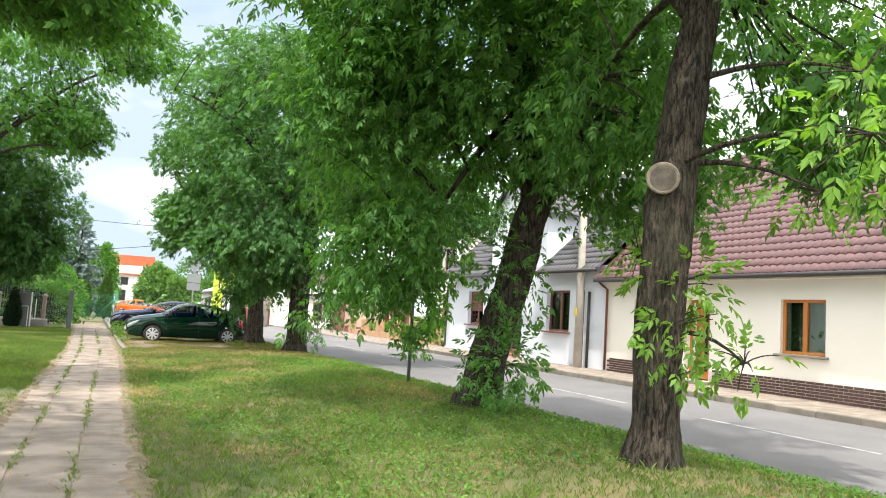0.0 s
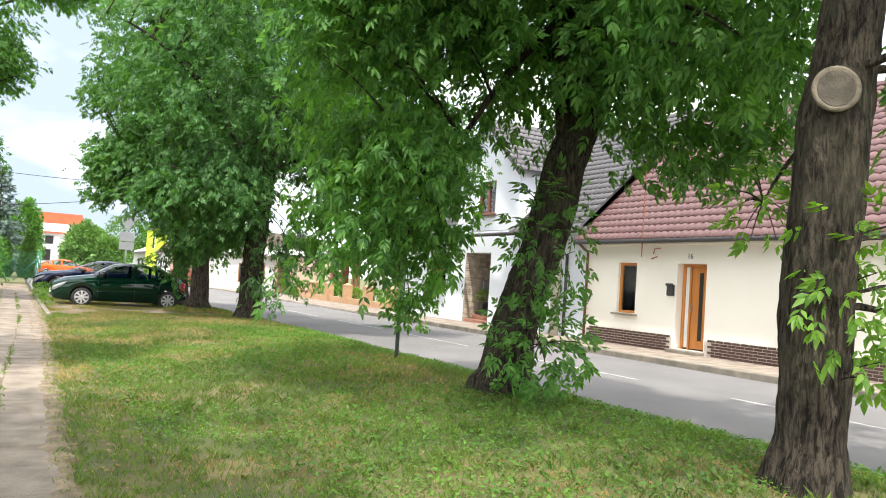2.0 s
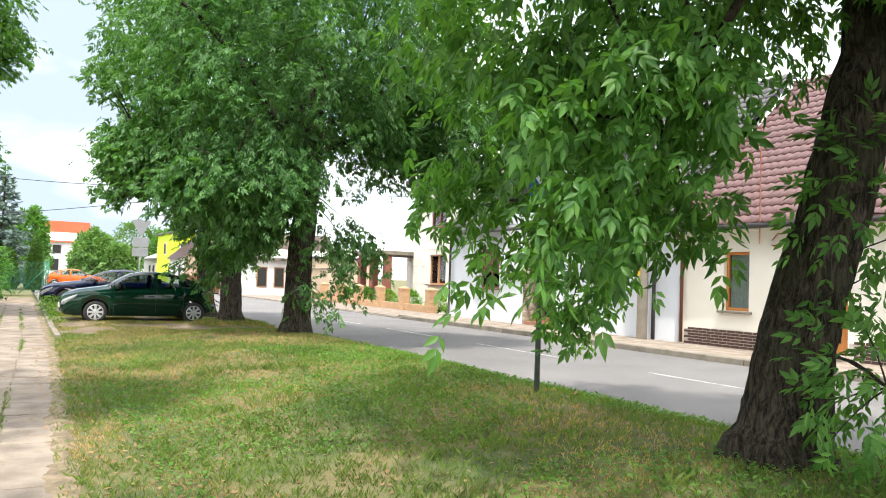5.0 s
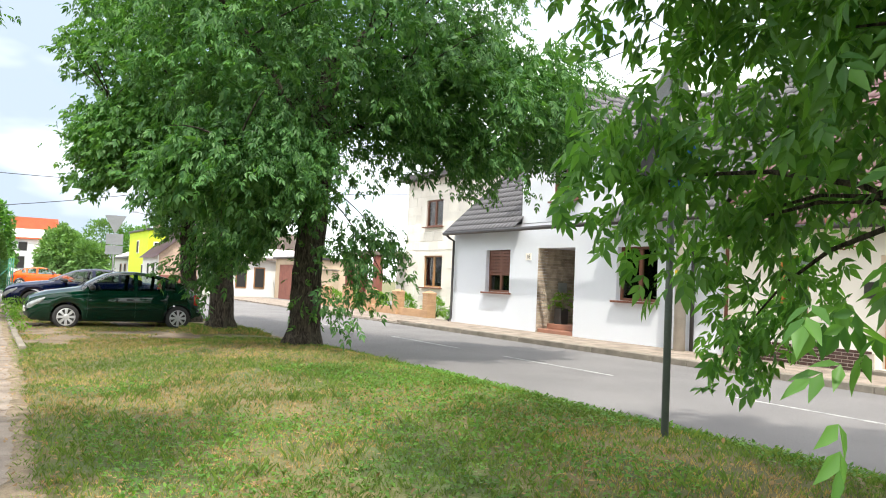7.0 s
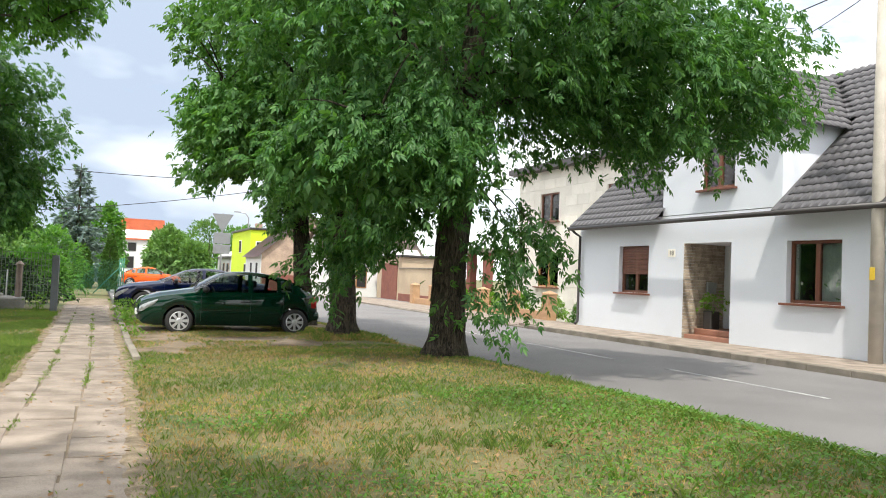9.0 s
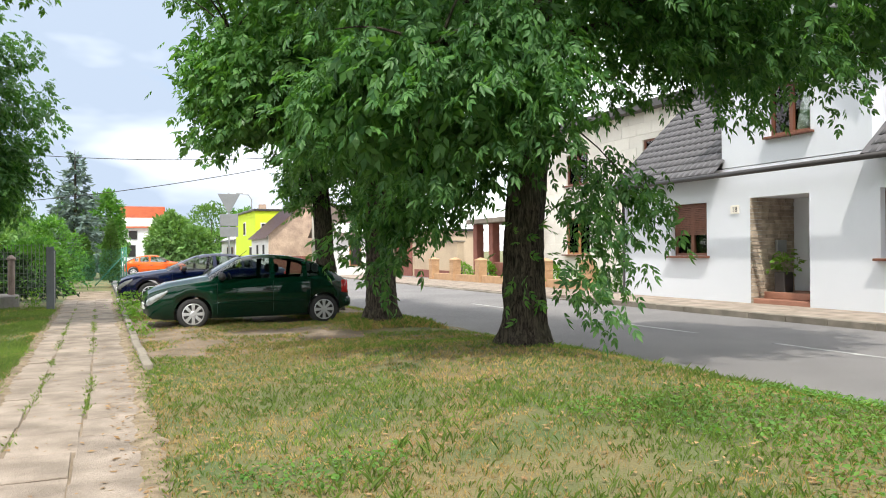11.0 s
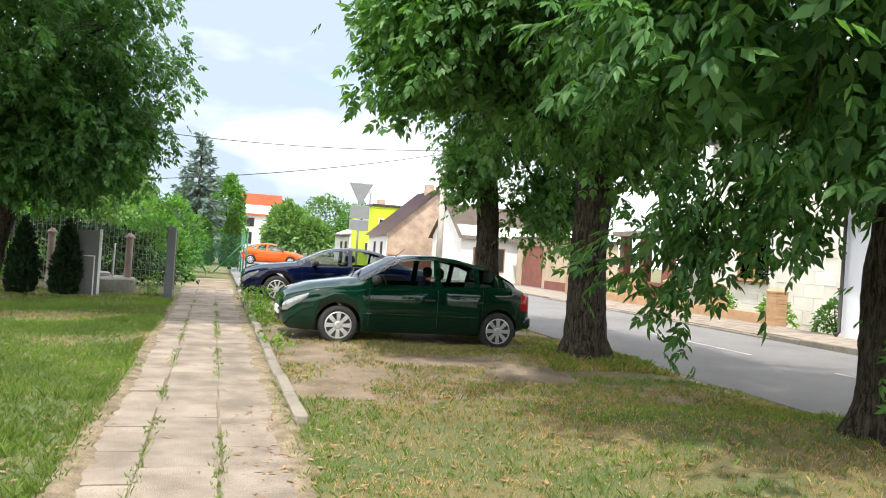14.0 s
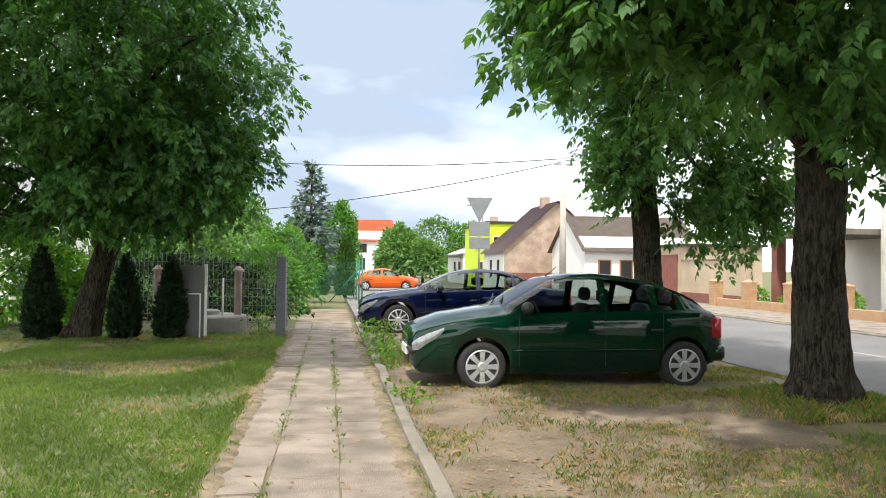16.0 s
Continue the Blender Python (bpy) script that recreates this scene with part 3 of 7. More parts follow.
            stems.append(tube_arrays(curve_points(a, q, a.lerp(q, 0.5) + Vector((0, 0, 0.08)), 4), [0.010, 0.009, 0.007, 0.006, 0.004], 4, cap=False))
        tagged(link_mesh("fine_growth", mesh_from("fine_growth", stems), M_BARK, root), kind="stuff")
    return root


def gz(x, y):
    return ground_z(x, y)


# the pruned tree nearest the start
t1 = tree("tree", (4.83, 5.72, gz(4.83, 5.72)), [(4.83, 5.72, 0.27), (4.86, 5.70, 1.4), (4.88, 5.66, 2.6), (5.02, 5.6, 3.8), (5.28, 5.6, 5.4)], [0.205, 0.225, 0.225, 0.19, 0.13],
          [((5.3, 6.2, 7.0), (3.8, 3.6, 2.7), 10), ((6.6, 4.9, 3.7), (1.2, 1.2, 0.9), 2.0), ((5.6, 7.4, 4.1), (1.3, 1.0, 0.7), 1.4)], 850, 13,
          "tall rough-barked tree with a sawn-off limb scar on the verge", 11, True, limb_from=0.9, limb_max=0.06,
          shoots=[((4.9, 5.5, 1.65), (0.42, 0.42, 0.75), 110), ((5.3, 5.1, 1.2), (0.35, 0.35, 0.3), 22), ((5.15, 6.4, 2.2), (0.32, 0.3, 0.4), 34), ((5.6, 4.6, 2.7), (0.6, 0.6, 0.35), 34), ((4.35, 3.2, 2.75), (0.6, 0.5, 0.55), 46), ((5.2, 3.9, 3.5), (0.8, 0.7, 0.5), 44)], shoot_mat=M_LEAF_YOUNG)
sv, sf = lathe([(0.125, -0.03), (0.150, 0.0), (0.152, 0.02), (0.135, 0.032), (0.118, 0.018)], 24)
_b = Vector((4.83, 5.72, gz(4.83, 5.72)))
_face = Matrix.Translation(Vector((4.68, 5.52, 2.83)) - _b) @ Vector((-0.62, -0.78, 0.05)).to_track_quat("Z", "Y").to_matrix().to_4x4()
scar = link_mesh("branch_scar", mesh_from("branch_scar", [([_face @ Vector(v) for v in sv], sf)]), M_CALLUS, t1, "pale ring of healed bark round a sawn limb", True)
cv, cf = lathe([(0.122, 0.0), (0.118, 0.024), (0.03, 0.022)], 24)
link_mesh("sawn_face", mesh_from("sawn_face", [([_face @ Vector(v) for v in cv], cf)]), M_CUT, scar, "grey weathered sawn wood")

t2 = tree("tree", (5.20, 9.90, gz(5.2, 9.9)), [(5.20, 9.90, 0.25), (5.28, 9.86, 0.9), (5.55, 9.75, 1.9), (5.75, 9.65, 2.9), (6.15, 9.5, 4.2), (6.4, 9.4, 5.6)], [0.30, 0.27, 0.25, 0.23, 0.19, 0.13],
          [((4.9, 10.0, 6.2), (3.4, 2.5, 2.9), 10), ((3.2, 9.7, 4.4), (1.2, 0.7, 1.1), 1.2), ((3.7, 10.0, 2.5), (1.1, 0.75, 0.9), 0.95), ((2.95, 9.6, 1.45), (0.5, 0.3, 0.40), 0.22), ((4.4, 11.8, 2.5), (1.35, 0.7, 0.85), 0.75), ((5.2, 12.1, 1.6), (0.5, 0.5, 0.5), 0.28), ((4.0, 11.6, 3.7), (1.3, 0.8, 0.8), 0.55), ((6.7, 8.7, 3.9), (1.6, 1.3, 1.2), 1.7)], 1900, 13,
          "leaning tree with low hanging branches on the verge", 22, True,
          shoots=[((5.05, 9.0, 0.85), (0.62, 0.55, 0.55), 190), ((5.35, 9.35, 2.0), (0.55, 0.5, 0.8), 130)])
t3 = tree("tree", (5.60, 22.25, gz(5.6, 22.25)), [(5.60, 22.25, 0.2), (5.62, 22.25, 1.2), (5.68, 22.25, 2.4), (5.8, 22.2, 4.0), (5.9, 22.2, 6.0)], [0.285, 0.265, 0.25, 0.21, 0.14],
          [((5.6, 22.2, 6.7), (4.2, 3.8, 3.6), 10), ((8.8, 21.2, 4.95), (2.9, 2.4, 1.6), 5.2), ((4.1, 21.5, 3.2), (1.7, 1.8, 1.1), 3.0), ((3.7, 22.7, 1.45), (0.4, 0.35, 0.5), 0.10), ((4.0, 22.3, 2.15), (0.7, 0.6, 0.5), 0.40), ((5.5, 20.7, 1.4), (0.45, 0.4, 0.75), 0.16), ((6.6, 21.5, 1.9), (0.65, 0.6, 0.85), 0.30)], 2250, 13,
          "broad dark-trunked tree with leaves hanging low over the verge", 33, True, limbs=12, mat=M_LEAF_DEEP,
          shoots=[((5.5, 22.0, 1.3), (0.4, 0.4, 0.8), 45)])
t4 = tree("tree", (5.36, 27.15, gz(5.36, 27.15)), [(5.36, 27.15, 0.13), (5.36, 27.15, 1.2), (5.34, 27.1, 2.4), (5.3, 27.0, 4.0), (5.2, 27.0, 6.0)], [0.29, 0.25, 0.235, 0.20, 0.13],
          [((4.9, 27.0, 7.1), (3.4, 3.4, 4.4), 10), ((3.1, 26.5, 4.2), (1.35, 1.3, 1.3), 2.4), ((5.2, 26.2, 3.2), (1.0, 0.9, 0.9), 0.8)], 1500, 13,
          "dark-trunked tree beside the parking bay", 44, False, limbs=11, mat=M_LEAF_LIT)
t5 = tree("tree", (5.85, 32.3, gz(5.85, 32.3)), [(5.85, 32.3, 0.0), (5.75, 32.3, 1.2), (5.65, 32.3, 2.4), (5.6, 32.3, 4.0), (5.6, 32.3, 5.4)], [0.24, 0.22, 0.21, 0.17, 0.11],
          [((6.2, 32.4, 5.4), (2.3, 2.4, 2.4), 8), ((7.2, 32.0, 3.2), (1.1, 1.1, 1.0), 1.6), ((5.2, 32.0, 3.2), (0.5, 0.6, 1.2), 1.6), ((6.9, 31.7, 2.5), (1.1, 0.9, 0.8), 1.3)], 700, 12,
          "leaning tree behind the parked cars", 55, mat=M_LEAF_LIT)
# out of view: added so that its crown shades the first stretch of path
la = tree("tree", (-4.7, 4.2, 0.0), [(-4.7, 4.2, 0.0), (-4.6, 4.2, 1.5), (-4.3, 4.3, 3.2), (-3.8, 4.4, 5.4), (-3.2, 4.5, 7.2)], [0.28, 0.24, 0.21, 0.17, 0.10],
          [((-2.7, 4.4, 8.0), (3.3, 4.0, 1.9), 10)], 650, 11, "unseen lawn tree, added to shade the start of the path", 61, group="lawn trees", mat=M_LEAF_DEEP)
lb = tree("tree", (-4.6, 12.4, 0.0), [(-4.6, 12.4, 0.0), (-4.5, 12.4, 1.5), (-4.2, 12.4, 3.2), (-3.4, 12.3, 5.2), (-2.4, 12.3, 6.6)], [0.28, 0.24, 0.21, 0.17, 0.10],
          [((-2.9, 12.0, 7.6), (2.8, 2.4, 1.8), 8), ((-0.6, 12.6, 6.4), (1.5, 1.5, 1.1), 4)], 700, 12, "lawn tree with long limbs reaching over the path", 62, group="lawn trees", limbs=14, limb_from=0.5)
l1 = tree("tree", (-5.3, 29.3, 0.0), [(-5.3, 29.3, 0.0), (-5.25, 29.3, 1.5), (-5.0, 29.3, 3.2), (-4.4, 29.2, 5.4), (-3.6, 29.2, 7.2)], [0.28, 0.24, 0.21, 0.17, 0.10],
          [((-3.4, 29.4, 9.0), (3.8, 3.4, 2.9), 10), ((-1.0, 29.2, 7.3), (1.4, 1.7, 1.1), 2.5), ((1.0, 30.0, 10.6), (2.0, 1.8, 1.4), 3.0)], 1000, 12,
          "tall tree on the lawn with branches over the path", 66, group="lawn trees")
l2 = tree("tree", (-4.30, 35.40, 0.0), [(-4.30, 35.40, 0.0), (-4.05, 35.35, 1.0), (-3.75, 35.3, 2.0), (-3.8, 35.2, 3.4), (-4.0, 35.2, 5.2)], [0.27, 0.22, 0.20, 0.17, 0.11],
          [((-4.1, 35.0, 5.3), (3.7, 3.2, 3.0), 10), ((-2.1, 34.6, 3.4), (1.5, 1.4, 1.0), 1.8), ((-5.6, 34.6, 2.8), (1.3, 1.2, 0.8), 1.2), ((-2.9, 34.3, 2.75), (1.9, 1.0, 0.75), 1.6)], 2100, 12,
          "leaning tree with a dense dark crown by the fence", 77, mat=M_LEAF_DEEP, group="lawn trees", limbs=10)


# ---- houses ----
FRONT = 15.5    # x of the two street facades


def wall_with_openings(x0, x1, y0, y1, z0, z1, openings):
    """A wall across y, facing -x, with real openings (y0, y1, z0, z1) and their reveals."""
    ys = sorted({y0, y1, *[o[0] for o in openings], *[o[1] for o in openings]})
    zs = sorted({z0, z1, *[o[2] for o in openings], *[o[3] for o in openings]})
    bm = bmesh.new()

    def quad(*ps):
        bm.faces.new([bm.verts.new(p) for p in ps])

    for a, b in zip(ys, ys[1:]):
        for c, d in zip(zs, zs[1:]):
            if any(o[0] <= a and b <= o[1] and o[2] <= c and d <= o[3] for o in openings):
                continue
            quad((x0, a, c), (x0, a, d), (x0, b, d), (x0, b, c))
            quad((x1, a, c), (x1, b, c), (x1, b, d), (x1, a, d))
    for a, b, c, d in openings:
        quad((x0, a, c), (x1, a, c), (x1, a, d), (x0, a, d))
        quad((x0, b, c), (x0, b, d), (x1, b, d), (x1, b, c))
        quad((x0, a, d), (x1, a, d), (x1, b, d), (x0, b, d))
        quad((x0, a, c), (x0, b, c), (x1, b, c), (x1, a, c))
    for z in (z0, z1):
        quad((x0, y0, z), (x1, y0, z), (x1, y1, z), (x0, y1, z))
    for y in (y0, y1):
        quad((x0, y, z0), (x1, y, z0), (x1, y, z1), (x0, y, z1))
    bmesh.ops.remove_doubles(bm, verts=bm.verts, dist=0.0005)
    bmesh.ops.recalc_face_normals(bm, faces=bm.faces)
    return bm


def window(parent, at, x, y0, y1, z0, z1, mat, sashes=1, curtain="", shutter=0.0, sill=None, plant=False):
    """A window in an opening of a wall facing -x, its frame set back at x."""
    fw = 0.075
    root = part("window", box(x - 0.004, x + 0.004, y0 + 0.01, y1 - 0.01, z0 + 0.01, z1 - 0.01), M_GLASS, parent, "glazed window with a wooden frame", at=at)
    root.visible_shadow = False
    bars = [(y0, y0 + fw, z0, z1), (y1 - fw, y1, z0, z1), (y0 + fw, y1 - fw, z0, z0 + fw), (y0 + fw, y1 - fw, z1 - fw, z1)]
    for k in range(1, sashes):
        ym = y0 + (y1 - y0) * k / sashes
        bars.append((ym - 0.06, ym + 0.06, z0 + fw, z1 - fw))
    for a, b, c, d in bars:
        part("frame", box(x - 0.05, x + 0.05, a, b, c, d, 0.008), mat, root, at=at)
    if sill:
        part("sill", box(FRONT - 0.14 if x < 17 else x - 0.3, x + 0.02, y0 - 0.1, y1 + 0.1, z0 - 0.06, z0 - 0.004, 0.008), sill, root, "weathered window sill", at=at)
    if curtain:
        bm = bmesh.new()
        n = 40
        top, low = z1 - 0.05, z0 + 0.05
        spans = [(y0 + 0.05, y1 - 0.05)] if curtain == "full" else [(y0 + 0.05, y0 + (y1 - y0) * 0.49), (y1 - (y1 - y0) * 0.12, y1 - 0.05)]
        for a, b in spans:
            row = []
            for i in range(n + 1):
                yy = a + (b - a) * i / n
                xx = x + 0.05 + 0.02 * math.sin(i * 1.9) + 0.01 * math.sin(i * 0.7)
                row.append((bm.verts.new((xx, yy, low)), bm.verts.new((xx, yy, top))))
            for p, q in zip(row, row[1:]):
                bm.faces.new((p[0], q[0], q[1], p[1]))
        part("curtain", bm, M_CURTAIN, root, "pleated pale net curtain", True, at)
    if shutter:
        zz = z1 - 0.02
        while zz > z1 - shutter:
            part("shutter_slat", box(x - 0.085, x - 0.058, y0 + 0.03, y1 - 0.03, zz - 0.046, zz - 0.004, 0.006), M_BROWN_WOOD, root, at=at)
            zz -= 0.05
    if plant:
        rng = np.random.default_rng(5)
        p = np.stack([rng.uniform(x + 0.06, x + 0.12, 26), rng.uniform(y0 + 0.2, y1 - 0.2, 26), rng.uniform(z0 + 0.12, z0 + 0.65, 26)], 1) - np.array(at)
        scatter_leaves("window_plant", p, rng.normal(0, 1, (26, 3)), rng.uniform(0.5, 0.9, 26), PLAIN_LEAF, M_LEAF, root, rng, "green pot plant behind the pane")
    return root


def tile_mesh(w, h):
    """One wavy roof tile: width along x, up the slope along y, with a lip at its lower edge."""
    verts, faces = [], []
    n = 6
    for y, lift in ((0.0, 0.030), (h * 1.06, 0.004)):
        for i in range(n):
            u = i / (n - 1)
            verts.append((w * u * 1.02, y, lift + 0.019 * math.sin(u * 2 * math.pi - 0.6)))
    for i in range(n):
        u = i / (n - 1)
        verts.append((w * u * 1.02, 0.004, 0.030 - 0.032 + 0.019 * math.sin(u * 2 * math.pi - 0.6)))
    for i in range(n - 1):
        faces.append((i, i + 1, n + i + 1, n + i))
        faces.append((2 * n + i, 2 * n + i + 1, i + 1, i))
    return [Vector(v) for v in verts], faces


def tiled_slope(parent, at, corner, across, upward, width, rise, mat, near, skip=None, tile=(0.24, 0.32)):
    """Tiles over one slope from its lower corner. The near ones are parts of their own, the rest one joined part."""
    across, upward = Vector(across).normalized(), Vector(upward).normalized()
    normal = across.cross(upward).normalized()
    if normal.z < 0:
        normal = -normal
    tv, tf = tile_mesh(*tile)
    me = mesh_from("roof_tile", [(tv, tf)])
    me.materials.append(mat)
    me.polygons.foreach_set("use_smooth", [True] * len(me.polygons))
    basis = Matrix((across, upward, normal)).transposed().to_4x4()
    chunks, singles = [], 0
    nw, nh = int(width / tile[0]), int(rise / tile[1])
    for j in range(nh + 1):
        for i in range(nw + 1):
            o = Vector(corner) + across * (i * tile[0]) + upward * (j * tile[1])
            c = o + across * (tile[0] / 2) + upward * (tile[1] / 2)
            if skip and skip(c):
                continue
            m = Matrix.Translation(o - Vector(at)) @ basis
            if near(c) and singles < 300:
                t = new("roof_tile", me)
                t.parent = parent
                t.matrix_basis = m
                singles += 1
            else:
                chunks.append(([m @ v for v in tv], tf))
    if chunks:
        tagged(link_mesh("roof_tiles", mesh_from("roof_tiles", chunks), mat, parent, "", True), kind="stuff")


# cream cottage, number 16
AT_A = (FRONT, 11.5, 0.0)
house_a = thing("house", *AT_A, "cream plastered cottage with brown tiled roof and brick plinth", "house", "street houses")
A_WIN, A_SMALL, A_DOOR = (12.52, 13.80, 1.06, 2.38), (18.66, 19.40, 0.94, 2.37), (16.16, 17.14, 0.13, 2.36)
A_FAR = (8.2, 9.5, 1.06, 2.38)
part("wall", wall_with_openings(FRONT, FRONT + 0.38, 2.0, 20.84, -0.3, 3.12, [A_WIN, A_SMALL, A_DOOR, A_FAR]), M_CREAM, house_a, at=AT_A)
part("side_wall", polygon([(FRONT + 0.39, 2.0, -0.3), (24.5, 2.0, -0.3), (24.5, 2.0, 3.1), (20.0, 2.0, 7.35), (FRONT + 0.39, 2.0, 3.1)], 0.3, "y"), M_CREAM, house_a, at=AT_A)
part("rear_wall", box(24.1, 24.5, 2.3, 20.84, -0.3, 3.1), M_CREAM, house_a, at=AT_A)
# room surfaces behind the windows, coloured near-black in place of indoor shade
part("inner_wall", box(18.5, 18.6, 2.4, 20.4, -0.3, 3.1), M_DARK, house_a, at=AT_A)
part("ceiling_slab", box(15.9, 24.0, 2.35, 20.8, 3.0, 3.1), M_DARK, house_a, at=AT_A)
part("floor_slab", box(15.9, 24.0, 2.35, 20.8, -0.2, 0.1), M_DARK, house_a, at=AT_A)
part("cornice", box(FRONT - 0.10, FRONT - 0.002, 2.0, 20.84, 2.86, 3.02, 0.02), M_CREAM, house_a, at=AT_A)
a_deck = part("roof", polygon([(15.12, 2.0, 2.98), (15.12, 20.88, 2.98), (20.0, 20.88, 7.40), (20.0, 2.0, 7.40)], 0.0001, "z"), M_TILE_BROWN, house_a, at=AT_A)
bm = bmesh.new()
for q in ([(15.10, 1.9, 3.0), (15.10, 20.88, 3.0), (20.0, 20.88, 7.44), (20.0, 1.9, 7.44)], [(20.0, 1.9, 7.44), (20.0, 20.88, 7.44), (24.9, 20.88, 3.0), (24.9, 1.9, 3.0)]):
    bm.faces.new([bm.verts.new(p) for p in q])
bmesh.ops.solidify(bm, geom=bm.faces[:], thickness=0.06)
a_mesh = a_deck.data
bm.transform(Matrix.Translation(-Vector(AT_A)))
bm.to_mesh(a_mesh)
bm.free()
tiled_slope(a_deck, AT_A, (15.03, 2.0, 2.99), (0, 1, 0), (4.9, 0, 4.44), 18.8, 6.5, M_TILE_BROWN, lambda c: 12.0 < c.y < 20.9 and c.z < 6.6)
for k in range(47):
    rv, rf = tube_arrays([(20.0, 2.0 + k * 0.4, 7.50), (20.0, 2.44 + k * 0.4, 7.515)], [0.10, 0.115], 8)
    link_mesh("ridge_tile", mesh_from("ridge_tile", [([Vector(v) - Vector(AT_A) for v in rv], rf)]), M_TILE_BROWN, a_deck)
gv, gf = tube_arrays([(15.02, 2.0, 2.95), (15.02, 20.88, 2.93)], [0.062, 0.062], 10)
link_mesh("gutter", mesh_from("gutter", [([Vector(v) - Vector(AT_A) for v in gv], gf)]), M_GUTTER, house_a, "dark brown gutter", True)
gv, gf = tube_arrays([(15.03, 20.70, 2.92), (15.2, 20.70, 2.80), (15.42, 20.70, 2.66), (15.42, 20.70, 0.06)], [0.042] * 4, 10)
link_mesh("downpipe", mesh_from("downpipe", [([Vector(v) - Vector(AT_A) for v in gv], gf)]), M_BROWN_WOOD, house_a, "brown downpipe", True)
for o, s, c, pl in ((A_WIN, 2, "half", True), (A_SMALL, 1, "full", False), (A_FAR, 2, "half", False)):
    window(house_a, AT_A, FRONT + 0.13, *o, M_ORANGE_WOOD, s, c, 0.0, M_KERB, pl)
# front door with two long panes
ax, (dy0, dy1, dz0, dz1) = FRONT + 0.24, A_DOOR
door = part("door", box(ax, ax + 0.05, dy0 + 0.09, dy1 - 0.30, dz0 + 0.03, dz1 - 0.08, 0.008), M_ORANGE_WOOD, house_a, "orange varnished front door with narrow glass strips", at=AT_A)
for a, b in ((dy0, dy0 + 0.085), (dy1 - 0.10, dy1), (dy1 - 0.295, dy1 - 0.235)):
    part("door_frame", box(ax - 0.03, ax + 0.07, a, b, dz0, dz1, 0.006), M_ORANGE_WOOD, door, at=AT_A)
part("door_frame", box(ax - 0.03, ax + 0.07, dy0 + 0.086, dy1 - 0.10, dz1 - 0.078, dz1, 0.006), M_ORANGE_WOOD, door, at=AT_A)
part("side_light", box(ax, ax + 0.02, dy1 - 0.234, dy1 - 0.101, dz0 + 0.05, dz1 - 0.08), M_CURTAIN, door, "narrow frosted side light", at=AT_A)
part("pane", box(ax - 0.012, ax - 0.002, dy0 + 0.30, dy0 + 0.42, dz0 + 0.25, dz1 - 0.22), M_DARK, door, "narrow dark pane", at=AT_A)
part("handle", box(ax - 0.06, ax - 0.01, dy1 - 0.36, dy1 - 0.335, 1.10, 1.32, 0.008), M_GREY_METAL, door, "metal door handle", at=AT_A)
part("doorstep", box(FRONT - 0.28, FRONT + 0.3, dy0 - 0.05, dy1 + 0.05, -0.1, 0.12, 0.015), M_KERB, house_a, "concrete doorstep", at=AT_A)
mail = part("letter_box", box(FRONT - 0.10, FRONT - 0.004, 17.19, 17.42, 1.50, 1.80, 0.02), M_GUTTER, house_a, "dark metal letter box on the wall", at=AT_A)
part("flap", box(FRONT - 0.13, FRONT - 0.09, 17.18, 17.43, 1.76, 1.83, 0.012), M_GUTTER, mail, at=AT_A)
words("house_number", "16", 0.20, M_GUTTER, house_a, Matrix.Translation(Vector((FRONT - 0.006, 16.72, 2.55)) - Vector(AT_A)) @ pose(0, 0, 0, 90, 0, -90))
M_RUST = material("rusty_steel", (0.26, 0.10, 0.06), 0.8, (0.16, 0.06, 0.04), 8, 60, 0.7)
mast = [[(15.02, 18.0, 2.50), (15.02, 18.0, 5.2)], [(15.45, 18.0, 2.62), (15.0, 17.5, 2.72), (14.9, 17.2, 2.72)], [(15.45, 18.0, 2.50), (15.0, 17.6, 2.45), (14.9, 17.3, 2.50)]]
for pts in mast:
    gv, gf = tube_arrays(pts, [0.016] * len(pts), 8)
    link_mesh("cable_bracket", mesh_from("cable_bracket", [([Vector(v) - Vector(AT_A) for v in gv], gf)]), M_RUST, house_a, "thin rusty cable mast and bracket")
# brick plinth: each brick in the stretch by the door and window
plinth = part("plinth", box(FRONT - 0.035, FRONT - 0.003, 2.0, 16.10, -0.1, 0.42), M_MORTAR, house_a, "mortar bed of the brick plinth", at=AT_A)
part("plinth", box(FRONT - 0.035, FRONT - 0.003, 17.22, 20.62, -0.1, 0.42), M_MORTAR, house_a, at=AT_A)
brick_me = bpy.data.meshes.new("brick")
bm = box(-0.012, 0.012, -0.114, 0.114, -0.027, 0.027, 0.005)
bm.to_mesh(brick_me)
bm.free()
brick_me.materials.append(M_BRICK_DARK)
rest = []
for row in range(6):
    zc = 0.075 + row * 0.072
    y = 2.0 + (0.125 if row % 2 else 0.0)
    while y < 20.6:
        if not 15.98 < y < 17.34:
            p = Vector((FRONT - 0.042, y, zc)) - Vector(AT_A)
            if 11.0 < y < 20.6 and row > 0:
                br = new("brick", brick_me)
                br.parent = plinth
                br.matrix_basis = Matrix.Translation(p)
            else:
                rest.append(([p + Vector((sx * 0.012, sy * 0.114, sz * 0.027)) for sx in (-1, 1) for sy in (-1, 1) for sz in (-1, 1)],
                             [(0, 1, 3, 2), (4, 6, 7, 5), (0, 2, 6, 4), (1, 5, 7, 3), (0, 4, 5, 1), (2, 3, 7, 6)]))
        y += 0.25
tagged(link_mesh("bricks", mesh_from("bricks", rest), M_BRICK_DARK, plinth), kind="stuff")

